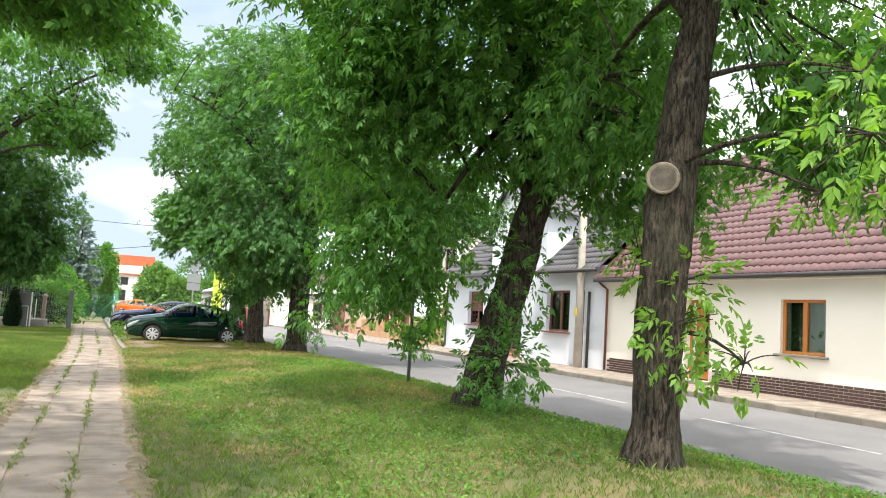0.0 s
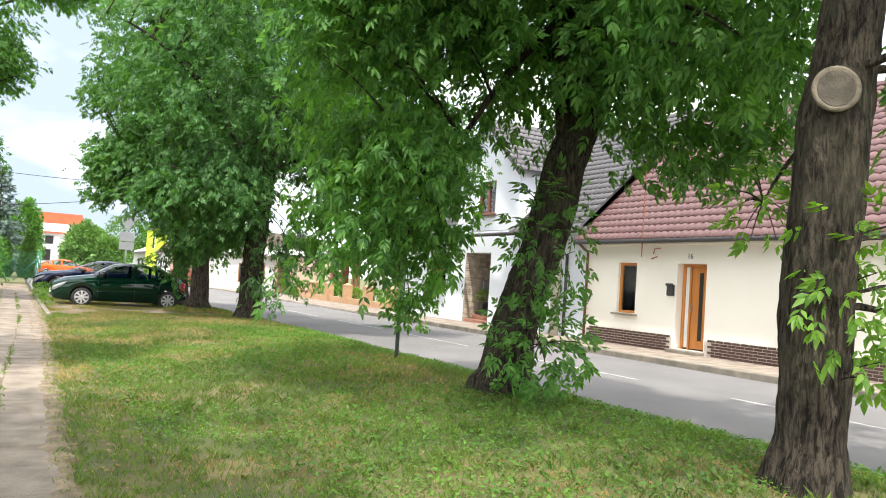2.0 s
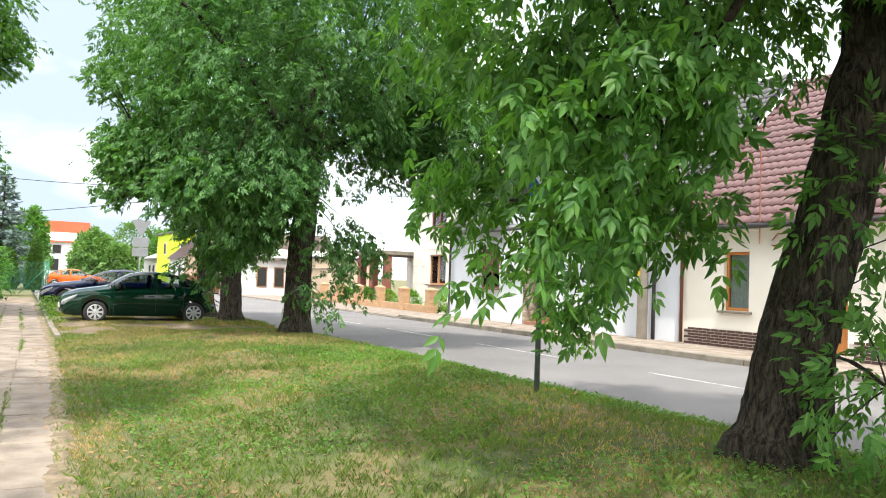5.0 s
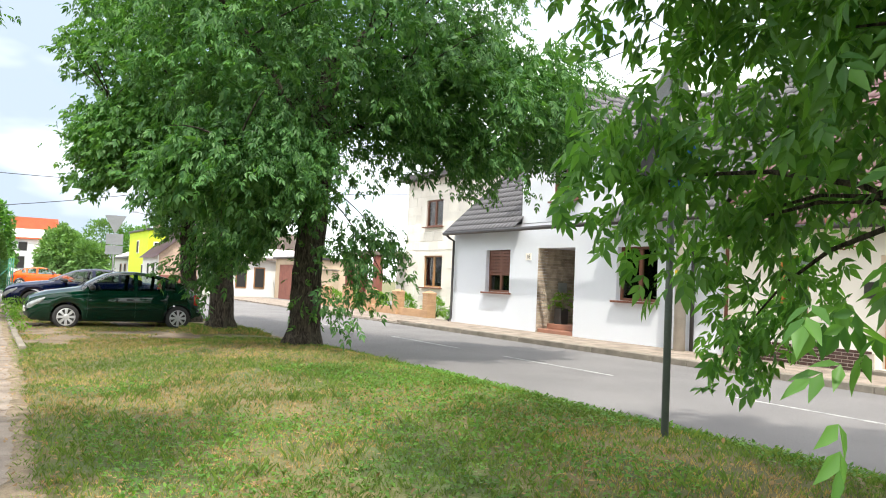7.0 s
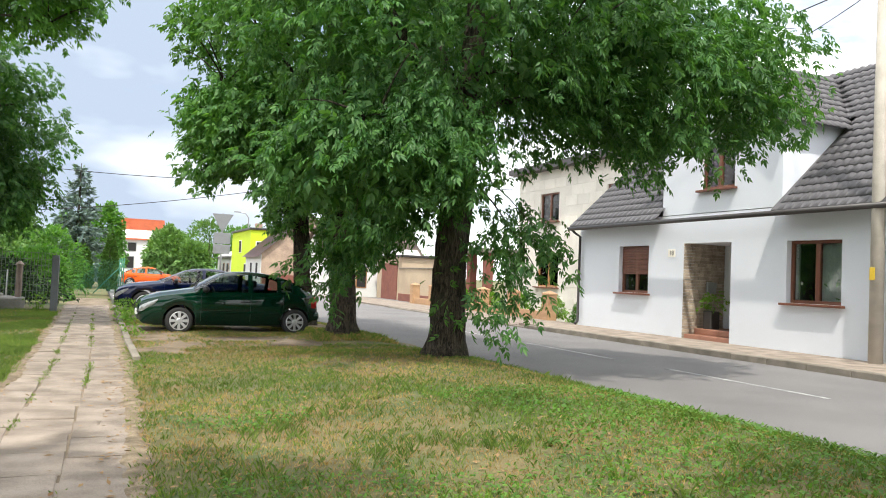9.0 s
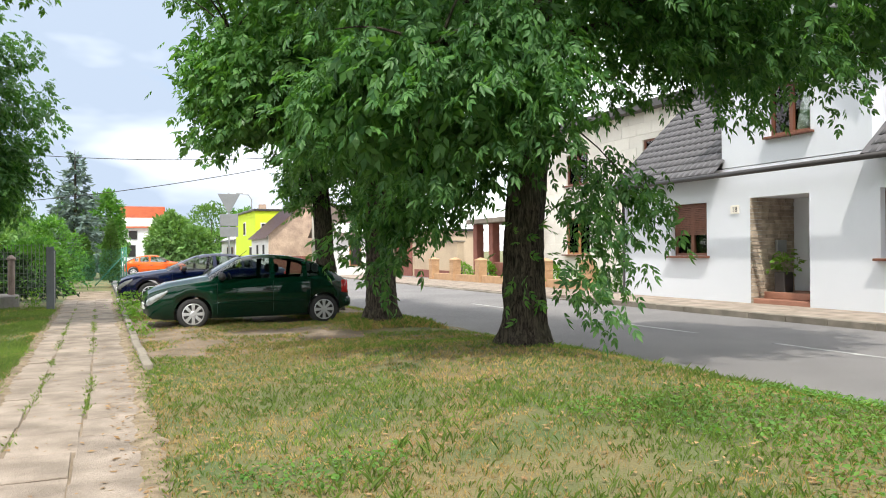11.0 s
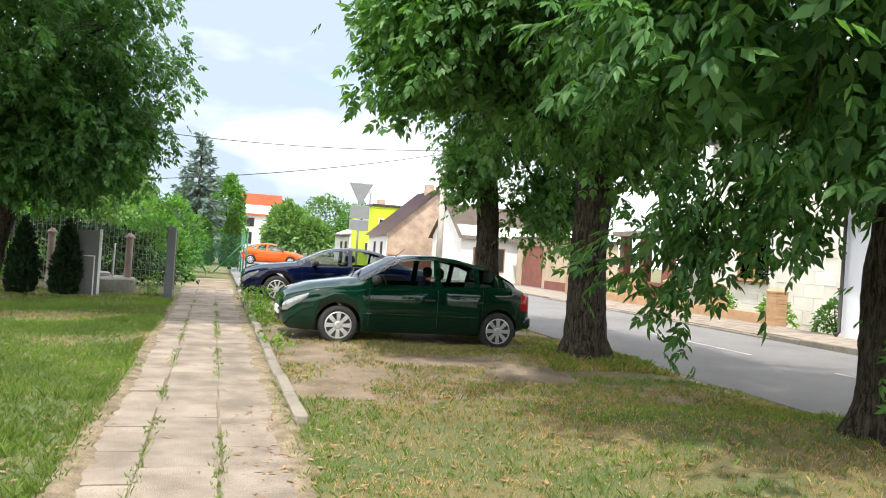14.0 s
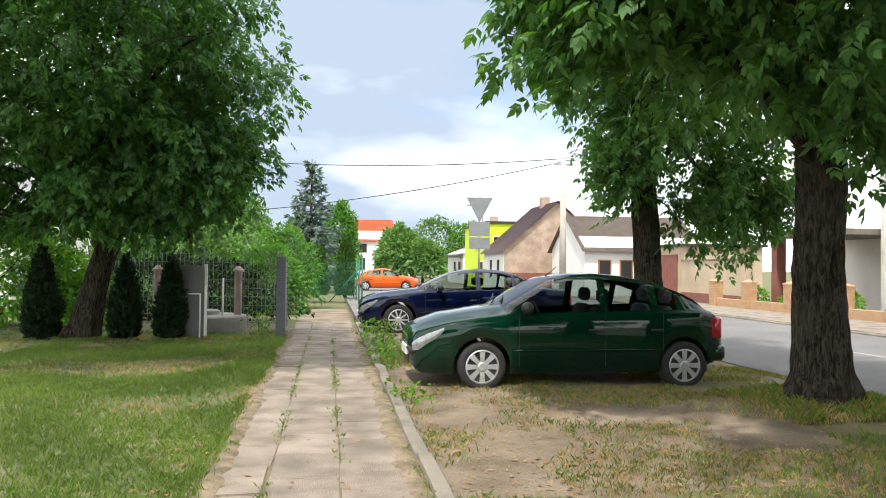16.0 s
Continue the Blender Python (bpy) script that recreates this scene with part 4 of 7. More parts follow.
# pale blue-grey house, number 18
AT_B = (FRONT, 27.0, 0.0)
house_b = thing("house", *AT_B, "pale blue-grey house with dark grey tiled roof and a tall dormer", "house", "street houses")
B_W1, B_W2, B_DOOR = (29.50, 30.92, 1.22, 2.66), (22.95, 24.45, 1.18, 2.66), (26.22, 27.98, -0.05, 2.68)
part("wall", wall_with_openings(FRONT, FRONT + 0.38, 20.86, 33.1, -0.3, 3.48, [B_W1, B_W2, B_DOOR]), M_BLUEGREY, house_b, at=AT_B)
part("side_wall", polygon([(FRONT + 0.39, 32.8, -0.3), (24.5, 32.8, -0.3), (24.5, 32.8, 3.4), (20.0, 32.8, 7.7), (FRONT + 0.39, 32.8, 3.4)], 0.3, "y"), M_BLUEGREY, house_b, at=AT_B)
part("party_wall", polygon([(FRONT + 0.39, 20.87, -0.3), (24.5, 20.87, -0.3), (24.5, 20.87, 3.4), (20.0, 20.87, 7.7), (FRONT + 0.39, 20.87, 3.4)], 0.2, "y"), M_BLUEGREY, house_b, at=AT_B)
part("rear_wall", box(24.1, 24.5, 21.1, 32.79, -0.3, 3.4), M_BLUEGREY, house_b, at=AT_B)
# room surfaces again near-black, their shade put into the colour
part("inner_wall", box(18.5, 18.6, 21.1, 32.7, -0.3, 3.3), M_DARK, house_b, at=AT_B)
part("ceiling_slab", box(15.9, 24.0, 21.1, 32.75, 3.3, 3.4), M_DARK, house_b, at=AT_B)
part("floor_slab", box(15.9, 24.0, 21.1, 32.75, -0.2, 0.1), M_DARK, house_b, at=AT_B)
D0, D1, DM, DZ, DR = 24.62, 28.92, 26.75, 5.80, 7.72     # dormer sides, middle, eave and ridge
SB = (7.85 - 3.38) / 4.8


def roof_b_z(x):
    return 3.38 + (x - 15.2) * SB


bm = bmesh.new()
for q in ([(15.16, 20.9, 3.34), (15.16, D0, 3.34), (20.0, D0, 7.85), (20.0, 20.9, 7.85)], [(15.16, D1, 3.34), (15.16, 33.2, 3.34), (20.0, 33.2, 7.85), (20.0, D1, 7.85)],
          [(18.0, D0, roof_b_z(18.0)), (18.0, D1, roof_b_z(18.0)), (20.0, D1, 7.85), (20.0, D0, 7.85)],
          [(20.0, 20.9, 7.85), (20.0, 33.2, 7.85), (24.9, 33.2, 3.3), (24.9, 20.9, 3.3)]):
    bm.faces.new([bm.verts.new(p) for p in q])
bmesh.ops.remove_doubles(bm, verts=bm.verts, dist=0.001)
bmesh.ops.solidify(bm, geom=bm.faces[:], thickness=0.06)
b_deck = part("roof", bm, M_TILE_GREY, house_b, at=AT_B)
tiled_slope(b_deck, AT_B, (15.08, 20.9, 3.33), (0, 1, 0), (4.8, 0, 4.47), 12.2, 6.6, M_TILE_GREY, lambda c: (c.y < 25.5 or c.y > 28.9),
            lambda c: D0 < c.y < D1 and c.z < DR - abs(c.y - DM) * (DR - DZ) / 2.15 + 0.05)
dormer = part("dormer", wall_with_openings(FRONT - 0.004, FRONT + 0.3, D0, D1, 3.50, DZ, [(26.16, 27.36, 4.12, 5.36)]), M_BLUEGREY, house_b, "tall gabled dormer on the street front", at=AT_B)
part("gable", polygon([(FRONT - 0.004, D0, DZ), (FRONT - 0.004, DM, DR), (FRONT - 0.004, D1, DZ)], 0.3, "x"), M_BLUEGREY, dormer, at=AT_B)
for yy in (D0, D1 - 0.25):
    part("cheek_wall", polygon([(FRONT + 0.301, yy, 3.5), (18.3, yy, DZ), (FRONT + 0.301, yy, DZ)], 0.25, "y"), M_BLUEGREY, dormer, at=AT_B)
# near-black sheet that stands for the unlit dormer room
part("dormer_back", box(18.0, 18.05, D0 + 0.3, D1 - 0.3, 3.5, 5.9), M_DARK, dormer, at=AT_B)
window(dormer, AT_B, FRONT + 0.12, 26.16, 27.36, 4.12, 5.36, M_BROWN_WOOD, 2, "full", 0.0, M_BROWN_WOOD)
bm = bmesh.new()
for sgn in (-1, 1):
    ye, ze = DM + sgn * 2.42, DR - 2.42 * (DR - DZ) / 2.15
    bm.faces.new([bm.verts.new(p) for p in ((15.22, DM, DR), (20.0, DM, DR), (18.1, ye, ze), (15.22, ye, ze))][::sgn])
bmesh.ops.solidify(bm, geom=bm.faces[:], thickness=0.07)
d_deck = part("dormer_roof", bm, M_TILE_GREY, dormer, at=AT_B)
for sgn in (-1, 1):
    ye, ze = DM + sgn * 2.46, DR - 2.46 * (DR - DZ) / 2.15
    tiled_slope(d_deck, AT_B, (15.2, ye, ze + 0.02) if sgn < 0 else (20.3, ye, ze + 0.02), (1, 0, 0) if sgn < 0 else (-1, 0, 0), (0, -sgn * 2.15, DR - DZ), 5.0, 3.3, M_TILE_GREY, lambda c: c.y < DM,
                lambda c: c.z < roof_b_z(c.x) - 0.05 or c.z > DR + 0.02)
part("barge_board", polygon([(15.2, D0 - 0.3, DZ - 0.30), (15.2, DM, DR - 0.02), (15.2, DM, DR - 0.2), (15.2, D0 - 0.3, DZ - 0.46)], 0.04), M_GUTTER, dormer, at=AT_B)
part("barge_board", polygon([(15.2, D1 + 0.3, DZ - 0.30), (15.2, DM, DR - 0.02), (15.2, DM, DR - 0.2), (15.2, D1 + 0.3, DZ - 0.46)], 0.04), M_GUTTER, dormer, at=AT_B)
for y0, y1 in ((20.9, 33.15),):
    gv, gf = tube_arrays([(15.06, y0, 3.30), (15.06, y1, 3.27)], [0.065, 0.065], 10)
    link_mesh("gutter", mesh_from("gutter", [([Vector(v) - Vector(AT_B) for v in gv], gf)]), M_GUTTER, house_b, "dark gutter along the eave", True)
gv, gf = tube_arrays([(15.07, 33.02, 3.26), (15.2, 33.0, 3.14), (15.41, 32.98, 3.02), (15.41, 32.98, 0.16), (15.30, 32.98, 0.07)], [0.045] * 5, 10)
link_mesh("downpipe", mesh_from("downpipe", [([Vector(v) - Vector(AT_B) for v in gv], gf)]), M_GUTTER, house_b, "dark downpipe", True)
gv, gf = tube_arrays([(15.44, 21.72, 2.60), (15.44, 21.72, 0.0)], [0.05] * 2, 10)
link_mesh("cable_pipe", mesh_from("cable_pipe", [([Vector(v) - Vector(AT_B) for v in gv], gf)]), M_GUTTER, house_b, "black cable pipe on the wall", True)
window(house_b, AT_B, FRONT + 0.20, *B_W1, M_BROWN_WOOD, 2, "full", 0.86, M_BROWN_WOOD)
window(house_b, AT_B, FRONT + 0.20, *B_W2, M_BROWN_WOOD, 2, "half", 0.0, M_BROWN_WOOD, True)
# entrance recess lined with split stone
M_STONE = material("split_stone", (0.44, 0.37, 0.29), 0.9, (0.27, 0.22, 0.17), 5, 60, 0.9, 0.6, per_object=0.22)
M_TERRA = material("terracotta_tile", (0.36, 0.17, 0.11), 0.6, (0.28, 0.13, 0.09), 4, 60, 0.6, 0.1)
recess = part("entrance_recess", box(FRONT + 0.381, 17.0, 27.99, 28.2, -0.1, 2.75), M_MORTAR, house_b, "entrance recess lined with split stone", at=AT_B)
part("recess_ceiling", box(FRONT + 0.381, 17.0, 26.0, 28.2, 2.69, 2.75), M_BLUEGREY, recess, at=AT_B)
part("recess_side", box(FRONT + 0.381, 17.0, 26.0, 26.2, -0.1, 2.69), M_BLUEGREY, recess, at=AT_B)
part("recess_back", box(17.01, 17.1, 26.0, 28.2, -0.1, 2.75), M_BLUEGREY, recess, at=AT_B)
rs = random.Random(8)
for r in range(29):
    xx = FRONT - 0.012
    zc = 0.02 + r * 0.092
    while xx < 16.98:
        w = rs.uniform(0.18, 0.42)
        w = min(w, 16.99 - xx)
        d = rs.uniform(0.008, 0.032)
        part("stone", box(xx + 0.004, xx + w - 0.004, 27.978 - d, 27.985, zc, zc + 0.085, 0.006), M_STONE, recess, at=AT_B)
        xx += w
front_door = part("door", box(16.9, 16.96, 26.25, 27.2, 0.32, 2.5, 0.01), M_DARK, house_b, "dark front door in the recess", at=AT_B)
part("pane", box(16.885, 16.898, 26.62, 26.84, 0.7, 2.2), M_GLASS, front_door, at=AT_B)
part("frame", box(16.86, 16.899, 27.2, 27.3, 0.32, 2.55), M_BROWN_WOOD, front_door, at=AT_B)
part("step", box(FRONT + 0.05, 17.0, 26.21, 27.97, -0.1, 0.15, 0.012), M_TERRA, house_b, "terracotta tiled step", at=AT_B)
part("step", box(FRONT + 0.42, 17.0, 26.21, 27.97, 0.152, 0.315, 0.012), M_TERRA, house_b, "terracotta tiled step", at=AT_B)
part("letter_box", box(16.28, 16.62, 27.86, 27.94, 1.30, 1.62, 0.015), M_GREY_METAL, recess, "grey metal letter box", at=AT_B)
sign = part("number_plate", box(FRONT - 0.02, FRONT - 0.006, 28.33, 28.63, 2.30, 2.52, 0.004), M_CREAM, house_b, "pale house number plate", at=AT_B)
words("house_number", "18", 0.19, M_GUTTER, sign, Matrix.Translation(Vector((FRONT - 0.021, 28.48, 2.41)) - Vector(AT_B)) @ pose(0, 0, 0, 90, 0, -90))
pot = thing("plant_pot", 16.15, 27.55, 0.315, "dark square planter with a leafy plant on the step", "plant pot")
part("pot", box(-0.16, 0.16, -0.16, 0.16, 0, 0.5, 0.02), M_GUTTER, pot)
rng_p = np.random.default_rng(3)
_p = rng_p.normal(0, 0.14, (60, 3)) + np.array([0, 0, 0.75])
scatter_leaves("foliage", _p, rng_p.normal(0, 1, (60, 3)), rng_p.uniform(0.6, 1.0, 60), PLAIN_LEAF, M_LEAF_YOUNG, pot, rng_p)

# concrete pole before the wall
M_POLE = material("pole_concrete", (0.50, 0.46, 0.40), 0.9, (0.36, 0.33, 0.28), 3, 70, 0.7, 0.3)
pole = thing("utility_pole", 15.16, 21.85, 0.03, "weathered concrete utility pole before the house wall", "utility pole", "utility poles")
tube("shaft", [(0, 0, -0.1), (0.0, 0.0, 4.0), (0.02, 0, 9.0)], [0.145, 0.125, 0.095], M_POLE, pole, 16)
part("cable_guard", box(0.09, 0.16, -0.05, 0.05, 0.0, 2.6, 0.01), M_GUTTER, pole, "black cable guard")
part("warning_plate", box(-0.158, -0.143, -0.06, 0.06, 1.72, 1.98, 0.004), material("yellow_plate", (0.7, 0.48, 0.04), 0.5, None, 8, 40, 0.3), pole, "small yellow warning plate")
part("cross_arm", box(-0.07, 0.07, -0.6, 0.6, 7.9, 8.0, 0.01), M_GREY_METAL, pole)
for yy in (-0.5, 0.5):
    pv, pf = lathe([(0.03, 8.0), (0.05, 8.05), (0.035, 8.09), (0.05, 8.14), (0.02, 8.18)], 10)
    link_mesh("insulator", mesh_from("insulator", [([(a, b + yy, c) for a, b, c in pv], pf)]), M_CREAM, pole)

# pale block house set back beyond
AT_C = (19.4, 38.0, 0.0)
house_c = thing("house", *AT_C, "two-storey pale block house set back from the street", "house", "street houses")
C_OP = [(40.5, 42.3, 1.22, 2.78), (40.6, 42.2, 4.22, 5.55), (35.5, 37.0, 1.22, 2.78), (35.5, 37.0, 4.22, 5.55)]
part("wall", wall_with_openings(19.4, 19.75, 33.3, 44.2, -0.3, 6.6, C_OP), M_BLOCK, house_c, at=AT_C)
part("side_wall", box(19.76, 27.0, 43.9, 44.2, -0.3, 6.6), M_BLOCK, house_c, at=AT_C)
part("side_wall", box(19.76, 27.0, 33.3, 33.6, -0.3, 6.6), M_BLOCK, house_c, at=AT_C)
# near-black sheet that stands for the unlit rooms
part("inner_wall", box(21.5, 21.6, 33.7, 43.8, -0.3, 6.5), M_DARK, house_c, at=AT_C)
part("roof", polygon([(18.9, 33.0, 6.6), (18.9, 44.5, 6.6), (27.4, 44.5, 6.6), (27.4, 33.0, 6.6)], 0.28, "z"), M_GUTTER, house_c, at=AT_C)
for i, o in enumerate(C_OP):
    window(house_c, AT_C, 19.52, *o, M_TAN_WOOD if o[2] < 3 else M_BROWN_WOOD, 2, "full", 0.0, M_BROWN_WOOD)
block_cache = {}
for r in range(15):
    z0, z1 = -0.1 + r * 0.45, 0.342 + r * 0.45
    y = 33.3 - (0.45 if r % 2 else 0)
    while y < 44.2:
        a, b = max(33.31, y + 0.004), min(44.19, y + 0.896)
        if b - a > 0.15 and not any(b > o[0] - 0.12 and a < o[1] + 0.12 and z1 > o[2] - 0.1 and z0 < o[3] + 0.05 for o in C_OP):
            key = round(b - a, 2)
            if key not in block_cache:
                me = bpy.data.meshes.new("block")
                bm = box(-0.02, -0.001, -(b - a) / 2, (b - a) / 2, -0.22, 0.22, 0.008)
                bm.to_mesh(me)
                bm.free()
                me.materials.append(M_BLOCK)
                block_cache[key] = me
            ob = new("block", block_cache[key])
            ob.parent = house_c
            ob.matrix_basis = Matrix.Translation(Vector((19.4, (a + b) / 2, (z0 + z1) / 2)) - Vector(AT_C))
        y += 0.9
M_REDBROWN = material("red_brown_brick", (0.23, 0.085, 0.06), 0.8, (0.17, 0.06, 0.045), 3, 50, 0.7, 0.3)
porch = thing("porch", 18.6, 46.5, 0.0, "red-brown brick porch with a flat roof slab", "porch")
part("roof_slab", box(-1.0, 3.0, -2.0, 2.2, 2.75, 2.98, 0.02), M_KERB, porch)
for yy in (-1.7, 0.1, 1.8):
    part("column", box(-0.7, -0.3, yy - 0.2, yy + 0.2, -0.2, 2.74, 0.01), M_REDBROWN, porch)
part("parapet", box(-0.68, -0.32, -1.49, -0.11, -0.2, 0.85, 0.01), M_REDBROWN, porch)
part("back_wall", box(2.6, 3.0, -2.0, 2.2, -0.2, 2.74), M_BLOCK, porch)

# garden fence of orange brick piers
M_ORANGE_BRICK = material("orange_brick", (0.46, 0.29, 0.16), 0.85, (0.35, 0.21, 0.12), 4, 60, 0.7, 0.3, per_island=0.18)
fence = thing("garden_fence", 16.55, 42.0, -0.05, "low orange brick garden fence with square piers", "fence")
for k, yy in enumerate((36.6, 39.4, 42.2, 45.0, 47.8, 50.4)):
    prof = []
    for r in range(9):
        q = (0.21 - 0.004 * (r % 2)) * 1.414
        prof += [(q - 0.012, r * 0.112), (q, r * 0.112 + 0.006), (q, r * 0.112 + 0.100), (q - 0.012, r * 0.112 + 0.106)]
    wv, wf = lathe(prof, 4)
    pier = link_mesh("pier", mesh_from("pier", [([Matrix.Rotation(math.pi / 4, 3, "Z") @ Vector(v) + Vector((0, yy - 42, 0)) for v in wv], wf)]), M_ORANGE_BRICK, fence)
    pv, pf = lathe([(0.32, 1.0), (0.32, 1.05), (0.02, 1.16)], 4)
    cap = link_mesh("cap", mesh_from("cap", [([Matrix.Rotation(math.pi / 4, 3, "Z") @ Vector(v) + Vector((0, yy - 42, 0)) for v in pv], pf)]), M_ORANGE_BRICK, pier)
    if k < 5:
        bm = box(-0.1, 0.1, yy - 42 + 0.215, yy - 42 + 2.58, 0.0, 0.34, 0.012)
        part("low_wall", bm, M_ORANGE_BRICK, fence)


# ---- parked cars ----
def paint(name, colour, flake=0.6):
    m = material(name, colour, 0.5, tuple(c * 0.85 for c in colour), 1.5, 300, 0.3, coat=1.0, metal=0.0, spec=0.0)
    return m


M_GREEN_PAINT = paint("green_car_paint", (0.0012, 0.021, 0.0115))
M_BLUE_PAINT = paint("navy_car_paint", (0.002, 0.0045, 0.028))
M_ORANGE_PAINT = paint("orange_car_paint", (0.75, 0.11, 0.012))
M_WHITE_PAINT = paint("white_car_paint", (0.7, 0.7, 0.7))
M_RUBBER = material("tyre_rubber", (0.022, 0.022, 0.022), 0.85, None, 8, 80, 0.5, 0.2)
M_TRIM = material("black_plastic", (0.018, 0.018, 0.018), 0.55, None, 8, 80, 0.4)
M_SILVER = material("silver_wheel", (0.52, 0.53, 0.54), 0.35, (0.42, 0.43, 0.44), 8, 80, 0.5, metal=0.55)
M_LAMP = material("lamp_lens", (0.34, 0.36, 0.36), 0.08, (0.16, 0.17, 0.17), 18, 60, 0.8, coat=1.0, metal=0.35)
M_RED_LAMP = material("red_lamp", (0.38, 0.012, 0.015), 0.12, None, 18, 60, 0.5, coat=1.0)
M_SEAT = material("seat_cloth", (0.055, 0.055, 0.058), 0.95, (0.035, 0.035, 0.04), 12, 120, 0.6, 0.2)
M_SEAT_PALE = material("seat_cover", (0.22, 0.23, 0.25), 0.95, (0.15, 0.16, 0.18), 12, 120, 0.6, 0.2)
M_PLATE = material("plate_white", (0.7, 0.7, 0.68), 0.4, None, 8, 80, 0.3)


def along(table, x):
    """Smooth reading of a table of (x, value), x falling."""
    xs = [p[0] for p in table][::-1]
    vs = [p[1] for p in table][::-1]
    return float(np.interp(x, xs, vs))


def wheel(car, cx, cy, side, radius, spokes, rim_mat):
    """Tyre, arch lining and a spoked rim, its outer face towards side."""
    turn = Matrix.Translation((cx, cy, radius)) @ Matrix.Rotation(-side * math.pi / 2, 4, "X")
    r = radius
    tv, tf = lathe([(r * 0.62, -0.10), (r * 0.90, -0.10), (r * 0.985, -0.07), (r, -0.02), (r * 0.985, 0.05), (r * 0.93, 0.085), (r * 0.72, 0.09), (r * 0.66, 0.075)], 36)
    tyre = link_mesh("tyre", mesh_from("tyre", [([turn @ Vector(v) for v in tv], tf)]), M_RUBBER, car, "black rubber tyre", True)
    dv, df = lathe([(r * 0.66, 0.02), (r * 0.60, 0.03), (0.02, 0.035)], 30)
    link_mesh("brake_disc", mesh_from("brake_disc", [([turn @ Vector(v) for v in dv], df)]), M_TRIM, tyre)
    chunks = []
    rv, rf = lathe([(r * 0.67, 0.05), (r * 0.69, 0.085), (r * 0.64, 0.092), (r * 0.60, 0.06)], 36)
    chunks.append((rv, rf[:-2]))
    hv, hf = lathe([(r * 0.20, 0.05), (r * 0.20, 0.082), (r * 0.14, 0.092), (0.005, 0.092)], 20)
    chunks.append((hv, hf))
    for k in range(spokes):
        a = 2 * math.pi * k / spokes
        c, s = math.cos(a), math.sin(a)
        hw0, hw1 = (0.055, 0.12) if spokes < 9 else (0.035, 0.04)
        pts = []
        for rad, hw, z in ((r * 0.14, r * hw0 * 1.5, 0.080), (r * 0.40, r * hw0 * 1.7, 0.086), (r * 0.65, r * hw1, 0.080)):
            for sg in (-1, 1):
                for zz in (z, z - 0.03):
                    pts.append((rad * c - sg * hw * s, rad * s + sg * hw * c, zz))
        f = []
        for i in (0, 4):
            f += [(i, i + 2, i + 6, i + 4), (i, i + 4, i + 5, i + 1), (i + 2, i + 3, i + 7, i + 6)]
        chunks.append((pts, f))
    link_mesh("rim", mesh_from("rim", [([turn @ Vector(v) for v in vs], fs) for vs, fs in chunks]), rim_mat, tyre, "silver spoked wheel trim", False)


